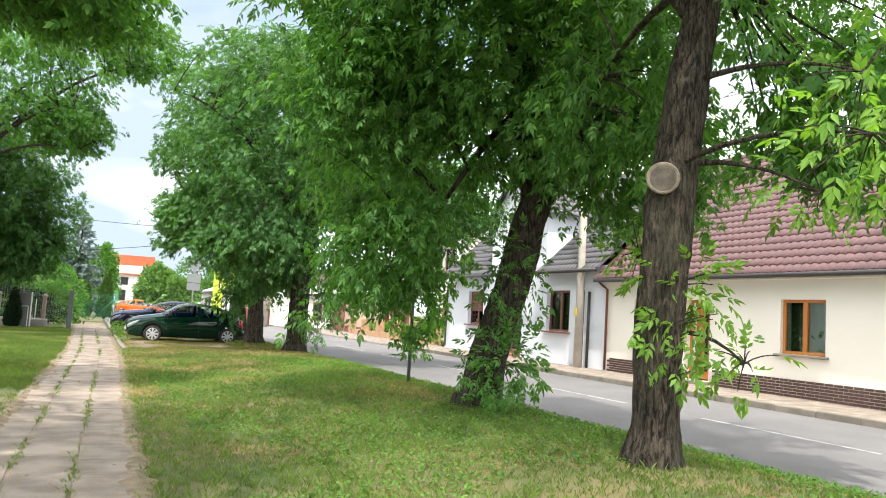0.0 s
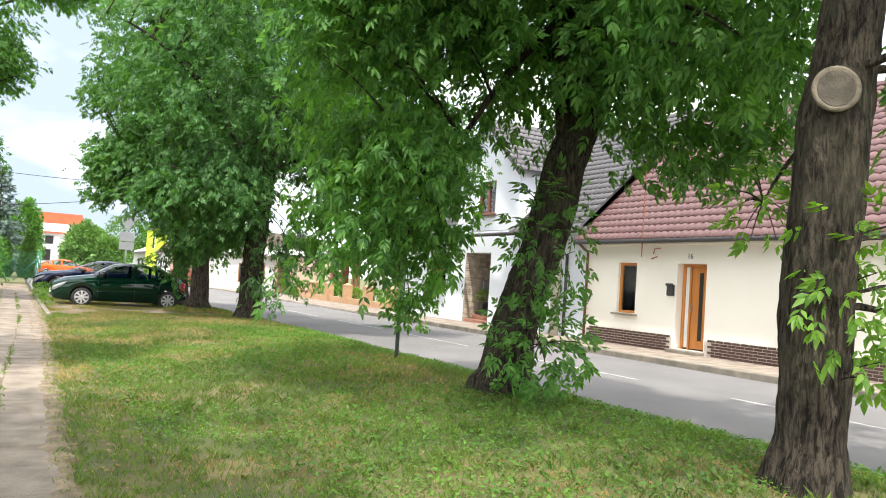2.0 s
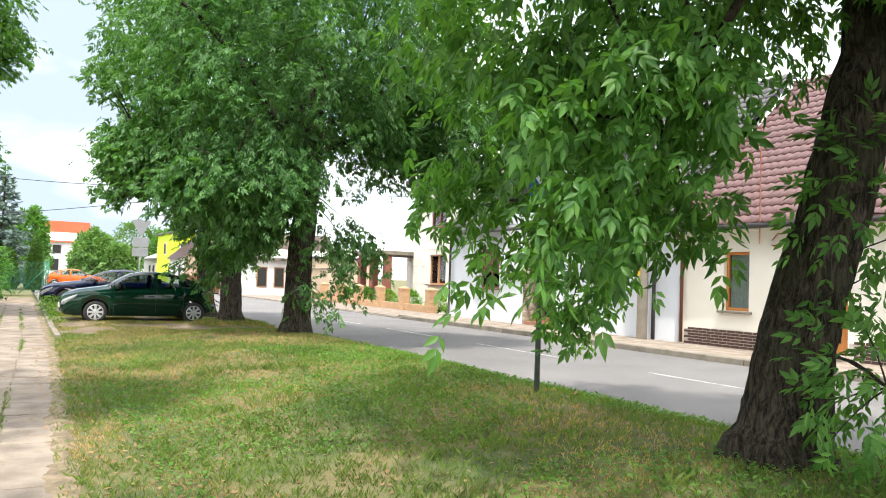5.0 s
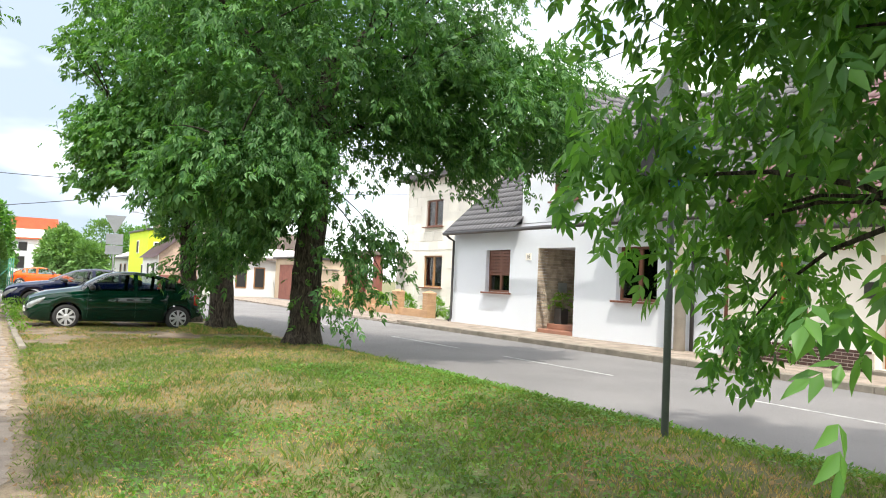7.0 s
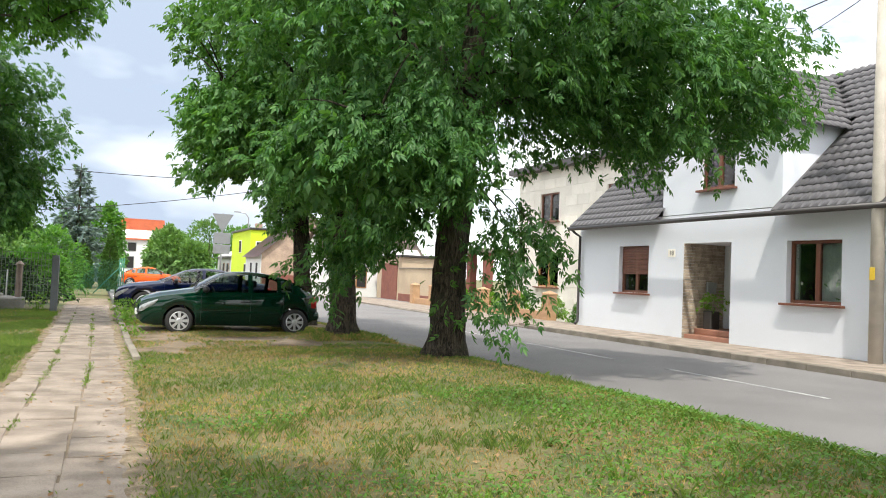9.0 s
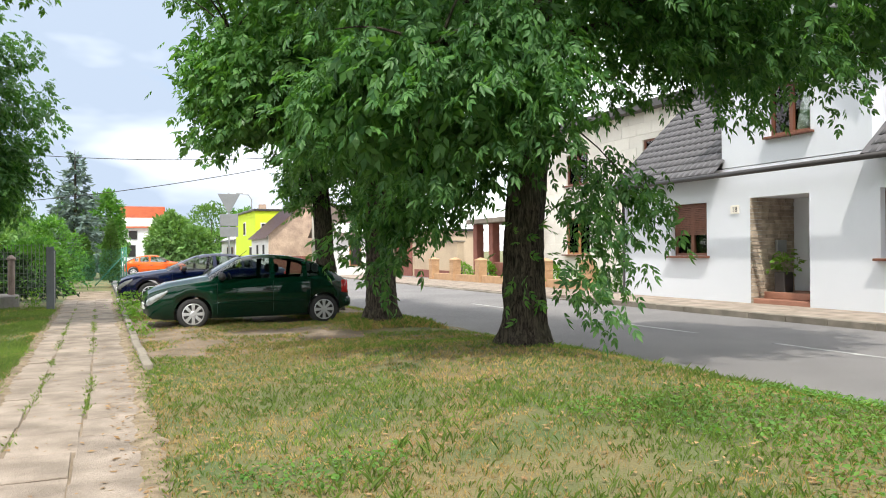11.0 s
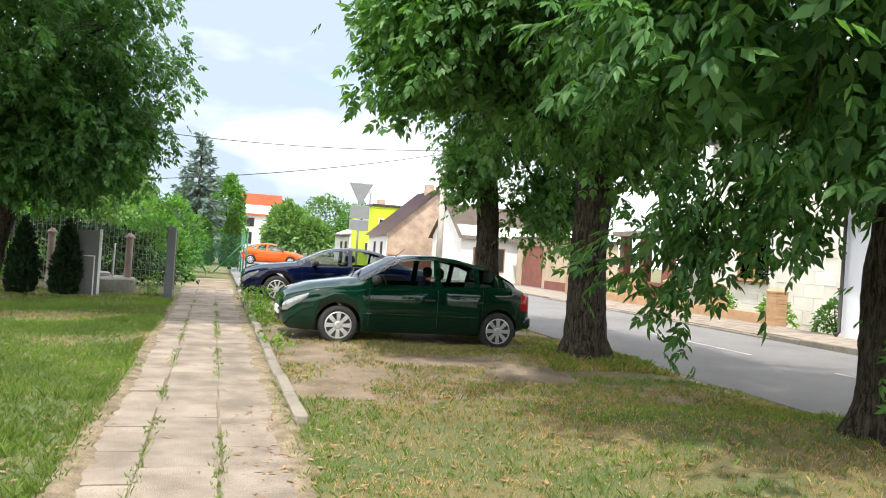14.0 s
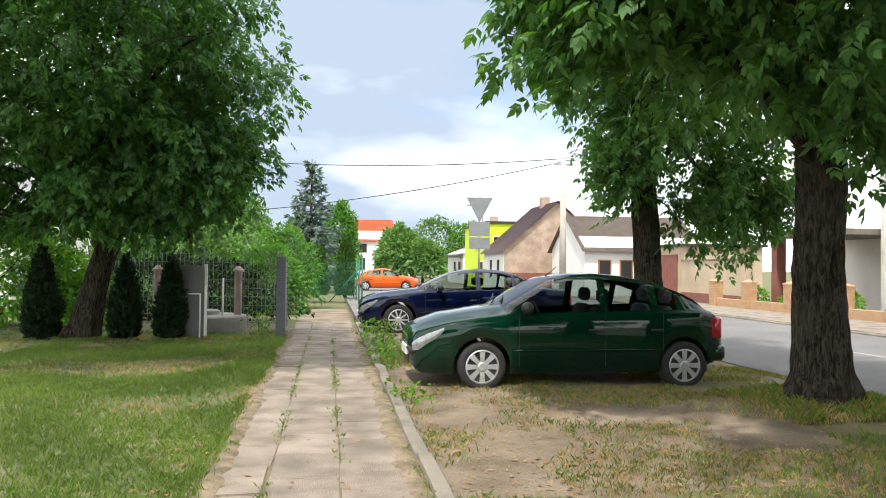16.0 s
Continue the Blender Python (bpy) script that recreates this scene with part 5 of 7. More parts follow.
def car(name, place, rz, label, p, paint_mat, group="parked cars", fine=True):
    """A car lofted from its side profile. Local +x is the front, z = 0 the ground."""
    root = thing(name, *place, label, "car", group, rz=rz)
    x_front, x_rear, wx0, wx1, wr = p["front"], p["rear"], p["wheel_r"], p["wheel_f"], p["radius"]
    half = p["half"]
    extra = [wx + wr * 1.17 * k for wx in (wx0, wx1) for k in (-1.0, -0.96, -0.85, -0.6, -0.3, 0, 0.3, 0.6, 0.85, 0.96, 1.0)]
    xs = sorted({round(v, 3) for v in list(np.linspace(x_rear, x_front, 70 if fine else 30)) + extra + [v for s in p["panes"] for v in s] + list(p["screen"]) + list(p["rear_screen"])})

    def section(x):
        belt, top = along(p["belt"], x), along(p["top"], x)
        low = along(p["low"], x)
        arch = low
        for wx in (wx0, wx1):
            d = abs(x - wx) / (wr * 1.17)
            if d < 1:
                arch = max(arch, wr + wr * 1.17 * math.sqrt(1 - d * d))
        w = half * along(p["plan"], x)
        cabin = top - belt
        k = min(1.0, max(0.0, cabin / 0.16))
        k = k * k * (3 - 2 * k)
        hood = [(w * 0.93, belt + 0.012), (w * 0.78, belt + 0.45 * max(cabin, 0.02)), (w * 0.58, belt + 0.75 * max(cabin, 0.025)), (w * 0.3, belt + 0.95 * max(cabin, 0.03)), (0.0, belt + max(cabin, 0.03))]
        wr_ = w * (0.93 - 0.42 * max(cabin, 0)) if cabin > 0 else w * 0.8
        cab = [(w * 0.945, belt + 0.035), (wr_ , top - 0.075), (wr_ - 0.075, top - 0.020), (wr_ * 0.55, top - 0.002), (0.0, top + 0.004)]
        upper = [(a[0] * (1 - k) + b[0] * k, a[1] * (1 - k) + b[1] * k) for a, b in zip(hood, cab)]
        lowp = min(arch, belt - 0.06)
        mid = max(lowp + 0.02, 0.55 * belt + 0.45 * low)
        return [(w * 0.90 if arch <= low + 0.01 else w * 0.985, lowp), (w * 0.985, min(lowp + 0.06, mid - 0.005)), (w, mid), (w * 1.0, min(max(mid + 0.12, belt - 0.14), belt - 0.02)), (w * 0.985, belt - 0.012)] + upper

    rings = [section(x) for x in xs]
    n = len(rings[0])
    verts = []
    for x, ring in zip(xs, rings):
        for sgn in (1, -1):
            verts.extend((x, sgn * y, z) for y, z in ring)
    body, panes = [], {}

    def put(key, f):
        (body if key is None else panes.setdefault(key, [])).append(f)

    for i in range(len(xs) - 1):
        xm = (xs[i] + xs[i + 1]) / 2
        for s in (0, 1):
            for j in range(n - 1):
                a, b = i * 2 * n + s * n + j, (i + 1) * 2 * n + s * n + j
                f = (a, b, b + 1, a + 1) if s else (a, a + 1, b + 1, b)
                key = None
                if j == 5:
                    for q, (u, v) in enumerate(p["panes"]):
                        if u < xm < v:
                            key = ("side_window", q, s)
                if j >= 6 and p["screen"][0] < xm < p["screen"][1]:
                    key = ("windscreen", 0, 0)
                if j >= 6 and p["rear_screen"][0] < xm < p["rear_screen"][1]:
                    key = ("rear_window", 0, 0)
                put(key, f)
    for i in (0, len(xs) - 1):
        o = i * 2 * n
        loop = [o + j for j in range(n)] + [o + n + j for j in range(n - 2, -1, -1)]
        body.append(tuple(loop if i else loop[::-1]))

    def sub(name, faces, mat, parent, label="", push=0.0):
        used = sorted({v for f in faces for v in f})
        at = {v: k for k, v in enumerate(used)}
        me = bpy.data.meshes.new(name)
        me.from_pydata([verts[v] for v in used], [], [tuple(at[v] for v in f) for f in faces])
        bm = bmesh.new()
        bm.from_mesh(me)
        bmesh.ops.remove_doubles(bm, verts=bm.verts, dist=0.0004)
        bmesh.ops.recalc_face_normals(bm, faces=bm.faces)
        bm.to_mesh(me)
        bm.free()
        return link_mesh(name, me, mat, parent, label, True)

    shell = sub("body", body, paint_mat, root, "glossy painted body")
    for key, faces in panes.items():
        g = sub(key[0], faces, M_CARGLASS, root)
        g.visible_shadow = False
    # floor, so that no light falls through, and seats
    part("underbody", box(x_rear + 0.25, wx0 - wr * 1.2, -half * 0.82, half * 0.82, 0.20, 0.34), M_TRIM, root)
    part("underbody", box(wx0 - wr * 1.2, x_front - 0.3, -half * 0.60, half * 0.60, 0.18, 0.33), M_TRIM, root)
    for wx in (wx0, wx1):
        av, af = tube_arrays([(wx, -half * 0.93, wr), (wx, half * 0.93, wr)], [wr * 1.185] * 2, 32, cap=False)
        keep = [f for f in af if all(av[v].z > wr * 0.9 for v in f)]
        link_mesh("wheel_arch", mesh_from("wheel_arch", [(av, keep)]), M_TRIM, root, "black arch liner")
    for wx in (wx0, wx1):
        for side in (1, -1):
            wheel(root, wx, side * (half - 0.105), side, wr, p["spokes"], M_SILVER)
    if not fine:
        return root
    sx = p["seat_x"]
    for sxx, mat in ((sx, M_SEAT), (sx - 0.85, M_SEAT_PALE)):
        for yy in (-0.36, 0.36):
            seat = part("seat", box(sxx - 0.2, sxx + 0.3, yy - 0.23, yy + 0.23, 0.34, 0.56, 0.05), mat, root, "cloth car seat", True)
            bm = box(sxx - 0.30, sxx - 0.16, yy - 0.22, yy + 0.22, 0.54, p["seat_z"], 0.05)
            bmesh.ops.rotate(bm, verts=bm.verts, cent=(sxx - 0.2, yy, 0.5), matrix=Matrix.Rotation(radians(-12), 3, "Y"))
            part("backrest", bm, mat, seat, "", True)
            part("headrest", box(sxx - 0.42, sxx - 0.30, yy - 0.12, yy + 0.12, p["seat_z"] + 0.02, p["seat_z"] + 0.20, 0.04), mat, seat, "", True)
    part("dashboard", box(sx + 0.62, sx + 0.95, -half * 0.8, half * 0.8, 0.55, along(p["belt"], sx + 0.8) - 0.01, 0.05), M_TRIM, root)
    sw, sf = [], []
    ring_pts = [Vector((sx + 0.52 + 0.06 * math.sin(a), 0.36 + 0.18 * math.cos(a), along(p["belt"], 0.5) - 0.02 + 0.17 * math.sin(a))) for a in np.linspace(0, 2 * math.pi, 21)]
    tube("steering_wheel", ring_pts, [0.014] * 21, M_TRIM, root, 6)
    # mirrors, handles, door seams, rubbing strips
    mx = p["screen"][0] + 0.42
    bz = along(p["belt"], mx)
    for s in (1, -1):
        w = half * along(p["plan"], mx)
        bm = bmesh.new()
        bmesh.ops.create_uvsphere(bm, u_segments=14, v_segments=9, radius=1.0)
        bmesh.ops.transform(bm, verts=bm.verts, matrix=Matrix.Translation((mx, s * (w + 0.07), bz + 0.10)) @ Matrix.Diagonal((0.075, 0.115, 0.075, 1)))
        part("wing_mirror", bm, M_TRIM, root, "black wing mirror", True)
        for hx in p["handles"]:
            hw = half * along(p["plan"], hx)
            part("door_handle", box(hx - 0.085, hx + 0.085, s * hw - 0.018, s * hw + 0.022, bz - 0.19, bz - 0.155, 0.01), M_TRIM, root, "black door handle", True)
        for hx in p["seams"]:
            pts = []
            for z in np.linspace(0.30, along(p["belt"], hx) - 0.02, 8):
                ring = section(hx)
                yy = float(np.interp(z, [q[1] for q in ring[:5]], [q[0] for q in ring[:5]]))
                pts.append((hx, s * (yy + 0.0008), z))
            tube("door_seam", pts, [0.0042] * len(pts), M_TRIM, shell, 4, smooth=False)
        pts = []
        for hx in np.linspace(wx0 + wr * 1.22, wx1 - wr * 1.22, 14):
            ring = section(hx)
            yy = float(np.interp(0.50, [q[1] for q in ring[:5]], [q[0] for q in ring[:5]]))
            pts.append((hx, s * yy, 0.50))
        tube("side_strip", pts, [0.002] + [0.022] * 12 + [0.002], p.get("strip", M_TRIM), root, 6, "side rubbing strip")
        # lamps follow the corners
        fx = x_front - 0.02
        lv, lf = [], []
        for i in range(11):
            u = i / 10
            x = x_front - 0.015 - 0.36 * u
            ring = section(x)
            zs_, ys_ = [q[1] for q in ring[:5]], [q[0] for q in ring[:5]]
            zt = along(p["belt"], x) - 0.028 - 0.05 * (1 - u)
            h = (0.125 * (1 - u) ** 0.6 + 0.035) * min(1.0, 0.55 + u * 3)
            for r in range(4):
                z = zt - h * r / 3
                yy = float(np.interp(z, zs_, ys_)) + 0.004 + 0.012 * math.sin(math.pi * r / 3)
                lv.append(Vector((x + 0.012 * (1 - u), s * yy, z)))
        for i in range(10):
            for j in range(3):
                a = i * 4 + j
                lf.append((a, a + 1, a + 5, a + 4))
        link_mesh("headlight", mesh_from("headlight", [(lv, lf)]), M_LAMP, root, "clear glass headlight", True)
        bm = bmesh.new()
        bmesh.ops.create_uvsphere(bm, u_segments=12, v_segments=8, radius=1.0)
        bmesh.ops.transform(bm, verts=bm.verts, matrix=Matrix.Translation((x_front - 0.10, s * half * 0.66, 0.36)) @ Matrix.Diagonal((0.05, 0.065, 0.05, 1)))
        part("fog_lamp", bm, M_LAMP, root, "round fog lamp", True)
        rx = x_rear + 0.03
        bm = box(-0.035, 0.13, -0.06, 0.028, -0.15, 0.13, 0.025)
        bm.transform(Matrix.Translation((rx + 0.03, s * (section(rx + 0.12)[3][0] - 0.022), along(p["belt"], rx + 0.1) - 0.16)))
        part("tail_light", bm, M_RED_LAMP, root, "red tail light", True)
    part("rear_bumper", box(x_rear - 0.05, x_rear + 0.20, -half * 0.90, half * 0.90, 0.34, 0.56, 0.05), p.get("bumper", M_TRIM), root, "bumper", True)
    part("front_bumper_strip", box(x_front - 0.16, x_front + 0.025, -half * 0.78, half * 0.78, 0.44, 0.52, 0.03), M_TRIM, root, "black bumper strip", True)
    part("grille", box(x_front - 0.12, x_front + 0.012, -0.33, 0.33, 0.30, 0.41, 0.015), M_TRIM, root, "black lower grille")
    for s in (-1, 1):
        part("upper_grille", box(x_front - 0.10, x_front - 0.0, s * 0.20 - 0.15, s * 0.20 + 0.15, 0.555, 0.635, 0.03), M_SILVER if p.get("chrome") else M_TRIM, root, "chromed upper grille", True)
    part("number_plate", box(x_front - 0.02, x_front + 0.036, -0.26, 0.26, 0.395, 0.505, 0.004), M_PLATE, root, "white number plate")
    for s in (0.25, -0.35):
        y0 = s
        pts = [(p["screen"][1] - 0.03, y0, along(p["top"], p["screen"][1] - 0.03) + 0.02), (p["screen"][1] - 0.12, y0 - 0.28, along(p["top"], p["screen"][1] - 0.12) + 0.016), (p["screen"][1] - 0.17, y0 - 0.5, along(p["top"], p["screen"][1] - 0.17) + 0.008)]
        tube("wiper", pts, [0.012, 0.010, 0.007], M_TRIM, root, 5)
    ax_ = p["screen"][0] - 0.05
    tube("aerial", [(ax_, 0, along(p["top"], ax_)), (ax_ - 0.16, 0, along(p["top"], ax_) + 0.13)], [0.008, 0.004], M_TRIM, root, 5)
    return root


HATCH = dict(front=2.13, rear=-1.84, wheel_r=-1.29, wheel_f=1.29, radius=0.30, half=0.845, spokes=8,
             belt=[(2.13, 0.62), (2.09, 0.69), (1.95, 0.75), (1.7, 0.81), (1.3, 0.87), (0.95, 0.91), (0.0, 0.925), (-1.0, 0.955), (-1.5, 0.97), (-1.7, 0.94), (-1.80, 0.86), (-1.84, 0.68)],
             top=[(2.13, 0.65), (2.09, 0.74), (1.95, 0.82), (1.7, 0.905), (1.3, 0.97), (0.98, 1.02), (0.62, 1.235), (0.36, 1.375), (0.1, 1.425), (-0.25, 1.44), (-0.63, 1.41), (-1.02, 1.33), (-1.345, 1.21), (-1.58, 1.09), (-1.72, 0.99), (-1.80, 0.89), (-1.84, 0.70)],
             low=[(2.13, 0.32), (2.04, 0.22), (1.6, 0.20), (0, 0.21), (-1.5, 0.24), (-1.84, 0.36)],
             plan=[(2.13, 0.72), (2.07, 0.84), (1.9, 0.92), (1.6, 0.97), (1.2, 1.0), (-1.0, 1.0), (-1.5, 0.965), (-1.75, 0.91), (-1.84, 0.84)],
             panes=[(-1.20, -0.95), (-0.86, -0.30), (-0.20, 0.72)], screen=(0.34, 0.98), rear_screen=(-1.68, -1.12), seat_x=-0.02, seat_z=1.04,
             handles=[-0.12, -0.92], seams=[0.84, -0.25, -1.0], chrome=True, bumper=M_GREEN_PAINT, strip=M_GREEN_PAINT)
SALOON = dict(front=2.28, rear=-2.52, wheel_r=-1.445, wheel_f=1.445, radius=0.335, half=0.92, spokes=10,
              belt=[(2.28, 0.62), (2.23, 0.70), (2.1, 0.76), (1.8, 0.83), (1.3, 0.89), (0.95, 0.93), (0.0, 0.95), (-1.2, 0.985), (-1.8, 0.99), (-2.35, 0.97), (-2.48, 0.90), (-2.52, 0.70)],
              top=[(2.28, 0.65), (2.23, 0.75), (2.1, 0.83), (1.8, 0.92), (1.3, 0.985), (0.98, 1.02), (0.55, 1.22), (0.18, 1.38), (-0.1, 1.44), (-0.5, 1.465), (-0.9, 1.44), (-1.3, 1.34), (-1.75, 1.13), (-2.0, 1.05), (-2.4, 1.02), (-2.48, 0.93), (-2.52, 0.71)],
              low=[(2.28, 0.28), (2.15, 0.19), (1.6, 0.18), (0, 0.19), (-1.6, 0.22), (-2.52, 0.34)],
              plan=[(2.28, 0.62), (2.2, 0.78), (2.0, 0.90), (1.7, 0.965), (1.2, 1.0), (-1.2, 1.0), (-1.9, 0.96), (-2.4, 0.86), (-2.52, 0.78)],
              panes=[(-1.42, -1.16), (-1.10, -0.38), (-0.28, 0.66)], screen=(0.12, 0.98), rear_screen=(-1.75, -1.18), seat_x=-0.1, seat_z=1.06,
              handles=[-0.2, -1.1], seams=[0.86, -0.33, -1.2], strip=M_BLUE_PAINT, bumper=M_BLUE_PAINT, chrome=True)
GREEN_Z = -0.055
car("car", (3.49, 29.80, GREEN_Z), 180, "dark green hatchback parked on the dirt bay", HATCH, M_GREEN_PAINT)
car("car", (3.32, 37.52, -0.05), 180, "navy blue saloon parked behind the green hatchback", SALOON, M_BLUE_PAINT)
ORANGE = dict(HATCH, spokes=8, bumper=M_ORANGE_PAINT, strip=M_ORANGE_PAINT)
car("car", (4.05, 70.2, -0.1), -4, "bright orange hatchback parked across the junction", ORANGE, M_ORANGE_PAINT)
WHITE = dict(HATCH, bumper=M_WHITE_PAINT)
for x, y in ((12.4, 122.0), (15.0, 124.0)):
    car("car", (x, y, -0.1), 200, "white car parked far up the road", WHITE, M_WHITE_PAINT, fine=False)


# ---- path, kerbs, verge details ----
slab_path = thing("slab_path", 0.2, 10, 0.0, "old concrete slab path with grass in the joints", "path", kind="structure")
slab_meshes = []
rs = random.Random(4)
for k in range(5):
    me = bpy.data.meshes.new("slab")
    bm = box(-0.237, 0.237, -0.343, 0.343, -0.07, 0.0, 0.008)
    for v in bm.verts:
        v.co.x += rs.uniform(-0.006, 0.006)
        v.co.y += rs.uniform(-0.006, 0.006)
    bm.to_mesh(me)
    bm.free()
    me.materials.append(M_PAVING)
    slab_meshes.append(me)
for col in range(3):
    y = 3.0 + (0.0, 0.33, 0.12)[col]
    x = -0.275 + col * 0.485
    y -= 2.8
    while y < 40:
        ob = new("slab", slab_meshes[rs.randrange(5)])
        ob.parent = slab_path
        ob.matrix_basis = pose(x - 0.2 + path_shift(y) + rs.uniform(-0.012, 0.012), y - 10, rs.uniform(-0.006, 0.005), rs.uniform(-0.45, 0.45), rs.uniform(-0.6, 0.6), rs.uniform(-0.8, 0.8))
        y += 0.694
kerb = thing("path_kerb", 1.08, 29.0, 0.0, "grey concrete kerb stones between path and parking bay", "kerb", kind="structure")
y = 23.62
while y < 39.0:
    ob = part("kerb_stone", box(-0.055, 0.055, 0.004, 0.992, -0.25, 0.062, 0.012), M_KERB, kerb)
    ob.matrix_basis = pose(rs.uniform(-0.012, 0.012), y - 29.0, rs.uniform(-0.012, 0.008), rs.uniform(-0.5, 0.5), rs.uniform(-2, 2), rs.uniform(-0.8, 0.8))
    y += 1.0
far_kerb = thing("street_kerb", ROAD_X1 + 0.07, 10.0, 0.0, "weathered kerb along the far pavement", "kerb", kind="structure")
y = -20.0
while y < 46:
    drop = 0.09 * smooth_step(31.5, 33.0, y)
    ob = part("kerb_stone", box(-0.075, 0.075, 0.004, 0.994, -0.4, 0.04, 0.016), M_KERB, far_kerb)
    ob.matrix_basis = pose(rs.uniform(-0.006, 0.006), y - 10.0, -drop + rs.uniform(-0.006, 0.006), 0, 0, 0)
    y += 1.0
near_kerb = thing("bay_kerb", 6.75, 26.3, 0.0, "sunken kerb stones at the street edge of the bay", "kerb", kind="structure")
for k in range(4):
    ob = part("kerb_stone", box(-0.06, 0.06, 0.004, 0.99, -0.25, 0.0, 0.014), M_KERB, near_kerb)
    ob.matrix_basis = pose(0.10 * k - 0.2, k - 1.2, -0.06, 0, 3, -8)


def blades(name, n, x0, x1, y0, y1, mat, height, label, seed, where=None, width=0.0042, tuft=4):
    """Tufts of thin blades over a stretch of ground, as one mesh."""
    rng = np.random.default_rng(seed)
    c = np.stack([rng.uniform(x0, x1, n), rng.uniform(y0, y1, n)], 1)
    keep = [k for k, (x, y) in enumerate(c) if (where is None or where(x, y, rng))]
    c = c[keep]
    n = len(c)
    base = np.repeat(c, tuft, axis=0) + rng.normal(0, 0.02, (n * tuft, 2))
    z = np.repeat(np.array([height_at(x, y) for x, y in c]), tuft)
    a = rng.uniform(0, 2 * math.pi, n * tuft)
    h = rng.uniform(0.5, 1.15, n * tuft) * height * np.repeat(rng.uniform(0.6, 1.3, n), tuft)
    lean = rng.uniform(0.2, 1.1, n * tuft) * h
    b = rng.uniform(0, 2 * math.pi, n * tuft)
    wv = np.stack([np.cos(a), np.sin(a)], 1) * width * rng.uniform(0.6, 1.4, (n * tuft, 1))
    lv = np.stack([np.cos(b), np.sin(b)], 1)
    v = np.zeros((n * tuft, 4, 3))
    v[:, 0, :2], v[:, 1, :2] = base - wv, base + wv
    v[:, 2, :2], v[:, 3, :2] = base + wv * 0.7 + lv * lean[:, None] * 0.4, base + lv * lean[:, None]
    v[:, 0, 2] = v[:, 1, 2] = z - 0.01
    v[:, 2, 2], v[:, 3, 2] = z + h * 0.6, z + h
    me = bpy.data.meshes.new(name)
    m = n * tuft
    me.vertices.add(m * 4)
    me.vertices.foreach_set("co", v.astype(np.float32).ravel())
    idx = (np.array([0, 1, 2, 0, 2, 3])[None, :] + (np.arange(m) * 4)[:, None]).ravel()
    me.loops.add(len(idx))
    me.loops.foreach_set("vertex_index", idx.astype(np.int32))
    me.polygons.add(m * 2)
    me.polygons.foreach_set("loop_start", np.arange(0, m * 6, 3, dtype=np.int32))
    me.polygons.foreach_set("loop_total", np.full(m * 2, 3, dtype=np.int32))
    me.update(calc_edges=True)
    ob = link_mesh(name, me, mat)
    return tagged(ob, label, "grass", kind="stuff")


def height_at(x, y):
    if x < PATH_X0 + path_shift(y):
        return 0.012 + 0.03 * noise.noise(Vector((x * 0.5, y * 0.5, 4)))
    return ground_z(x, y) if x > PATH_X1 + path_shift(y) else -0.01


def dryness(x, y):
    return noise.noise(Vector((x * 0.55, y * 0.55, 2.0))) + 0.5 * noise.noise(Vector((x * 1.7, y * 1.7, 7.0))) - 0.12 + 0.54 * smooth_step(10, 18, y) * (1 - 0.5 * smooth_step(4.5, 6.5, x))


def on_green(x, y, rng):
    return x > PATH_X1 + path_shift(y) + rng.uniform(-0.05, 0.05) and not is_dirt(x, y) and (dryness(x, y) < 0.30 + rng.uniform(-0.2, 0.2) or rng.uniform() < 0.28)


def on_dry(x, y, rng):
    return x > PATH_X1 + path_shift(y) + rng.uniform(-0.05, 0.05) and not is_dirt(x, y) and dryness(x, y) > 0.14 + rng.uniform(-0.25, 0.25)


def in_bay(x, y, rng):
    return is_dirt(x, y) and noise.noise(Vector((x * 0.9, y * 0.9, 5.0))) > -0.06 + rng.uniform(-0.2, 0.2)


blades("grass", 50000, 0.3, ROAD_X0, 3.0, 26.0, M_GRASS, 0.046, "short green grass on the verge", 1, on_green, 0.0032)
blades("grass", 50000, 0.3, ROAD_X0, 3.0, 26.0, M_DRY, 0.030, "dry straw-coloured grass on the verge", 2, on_dry, 0.0030, 3)
blades("grass", 20000, 1.15, ROAD_X0, 24.0, 34.0, M_DRY, 0.032, "sparse trodden grass in the parking bay", 3, in_bay, 0.0028)
blades("grass", 15000, 1.15, ROAD_X0, 24.0, 34.0, M_GRASS, 0.042, "sparse green grass in the parking bay", 4, in_bay, 0.0028)


def by_path(x, y, r):
    return x < PATH_X0 + path_shift(y) + 0.14 * noise.noise(Vector((0, y * 0.9, 8))) + r.uniform(-0.10, 0.07)


blades("grass", 15000, -6.0, PATH_X0 + 0.06, 6.0, 37.0, M_GRASS, 0.050, "green grass beside the slab path", 5, lambda x, y, r: by_path(x, y, r) and (y > 15 or x > -2.5), 0.0034)
blades("grass", 34000, -4.6, PATH_X0 + 0.06, 24.5, 35.6, M_GRASS, 0.042, "dense short grass of the lawn beside the path", 15, lambda x, y, r: by_path(x, y, r) and (noise.noise(Vector((x * 0.5, y * 0.5, 9))) < 0.04 + r.uniform(-0.15, 0.15)), 0.0030)
blades("grass", 14000, -3.2, PATH_X0 + 0.06, 13.0, 24.5, M_GRASS, 0.045, "dense short grass along the path", 16, by_path, 0.0032)
blades("grass", 14000, -6.0, PATH_X0, 16.0, 36.0, M_DRY, 0.034, "dry grass beside the slab path", 6, lambda x, y, r: x < PATH_X0 + r.uniform(-0.06, 0.06) and noise.noise(Vector((x * 0.5, y * 0.5, 9))) > 0.05)
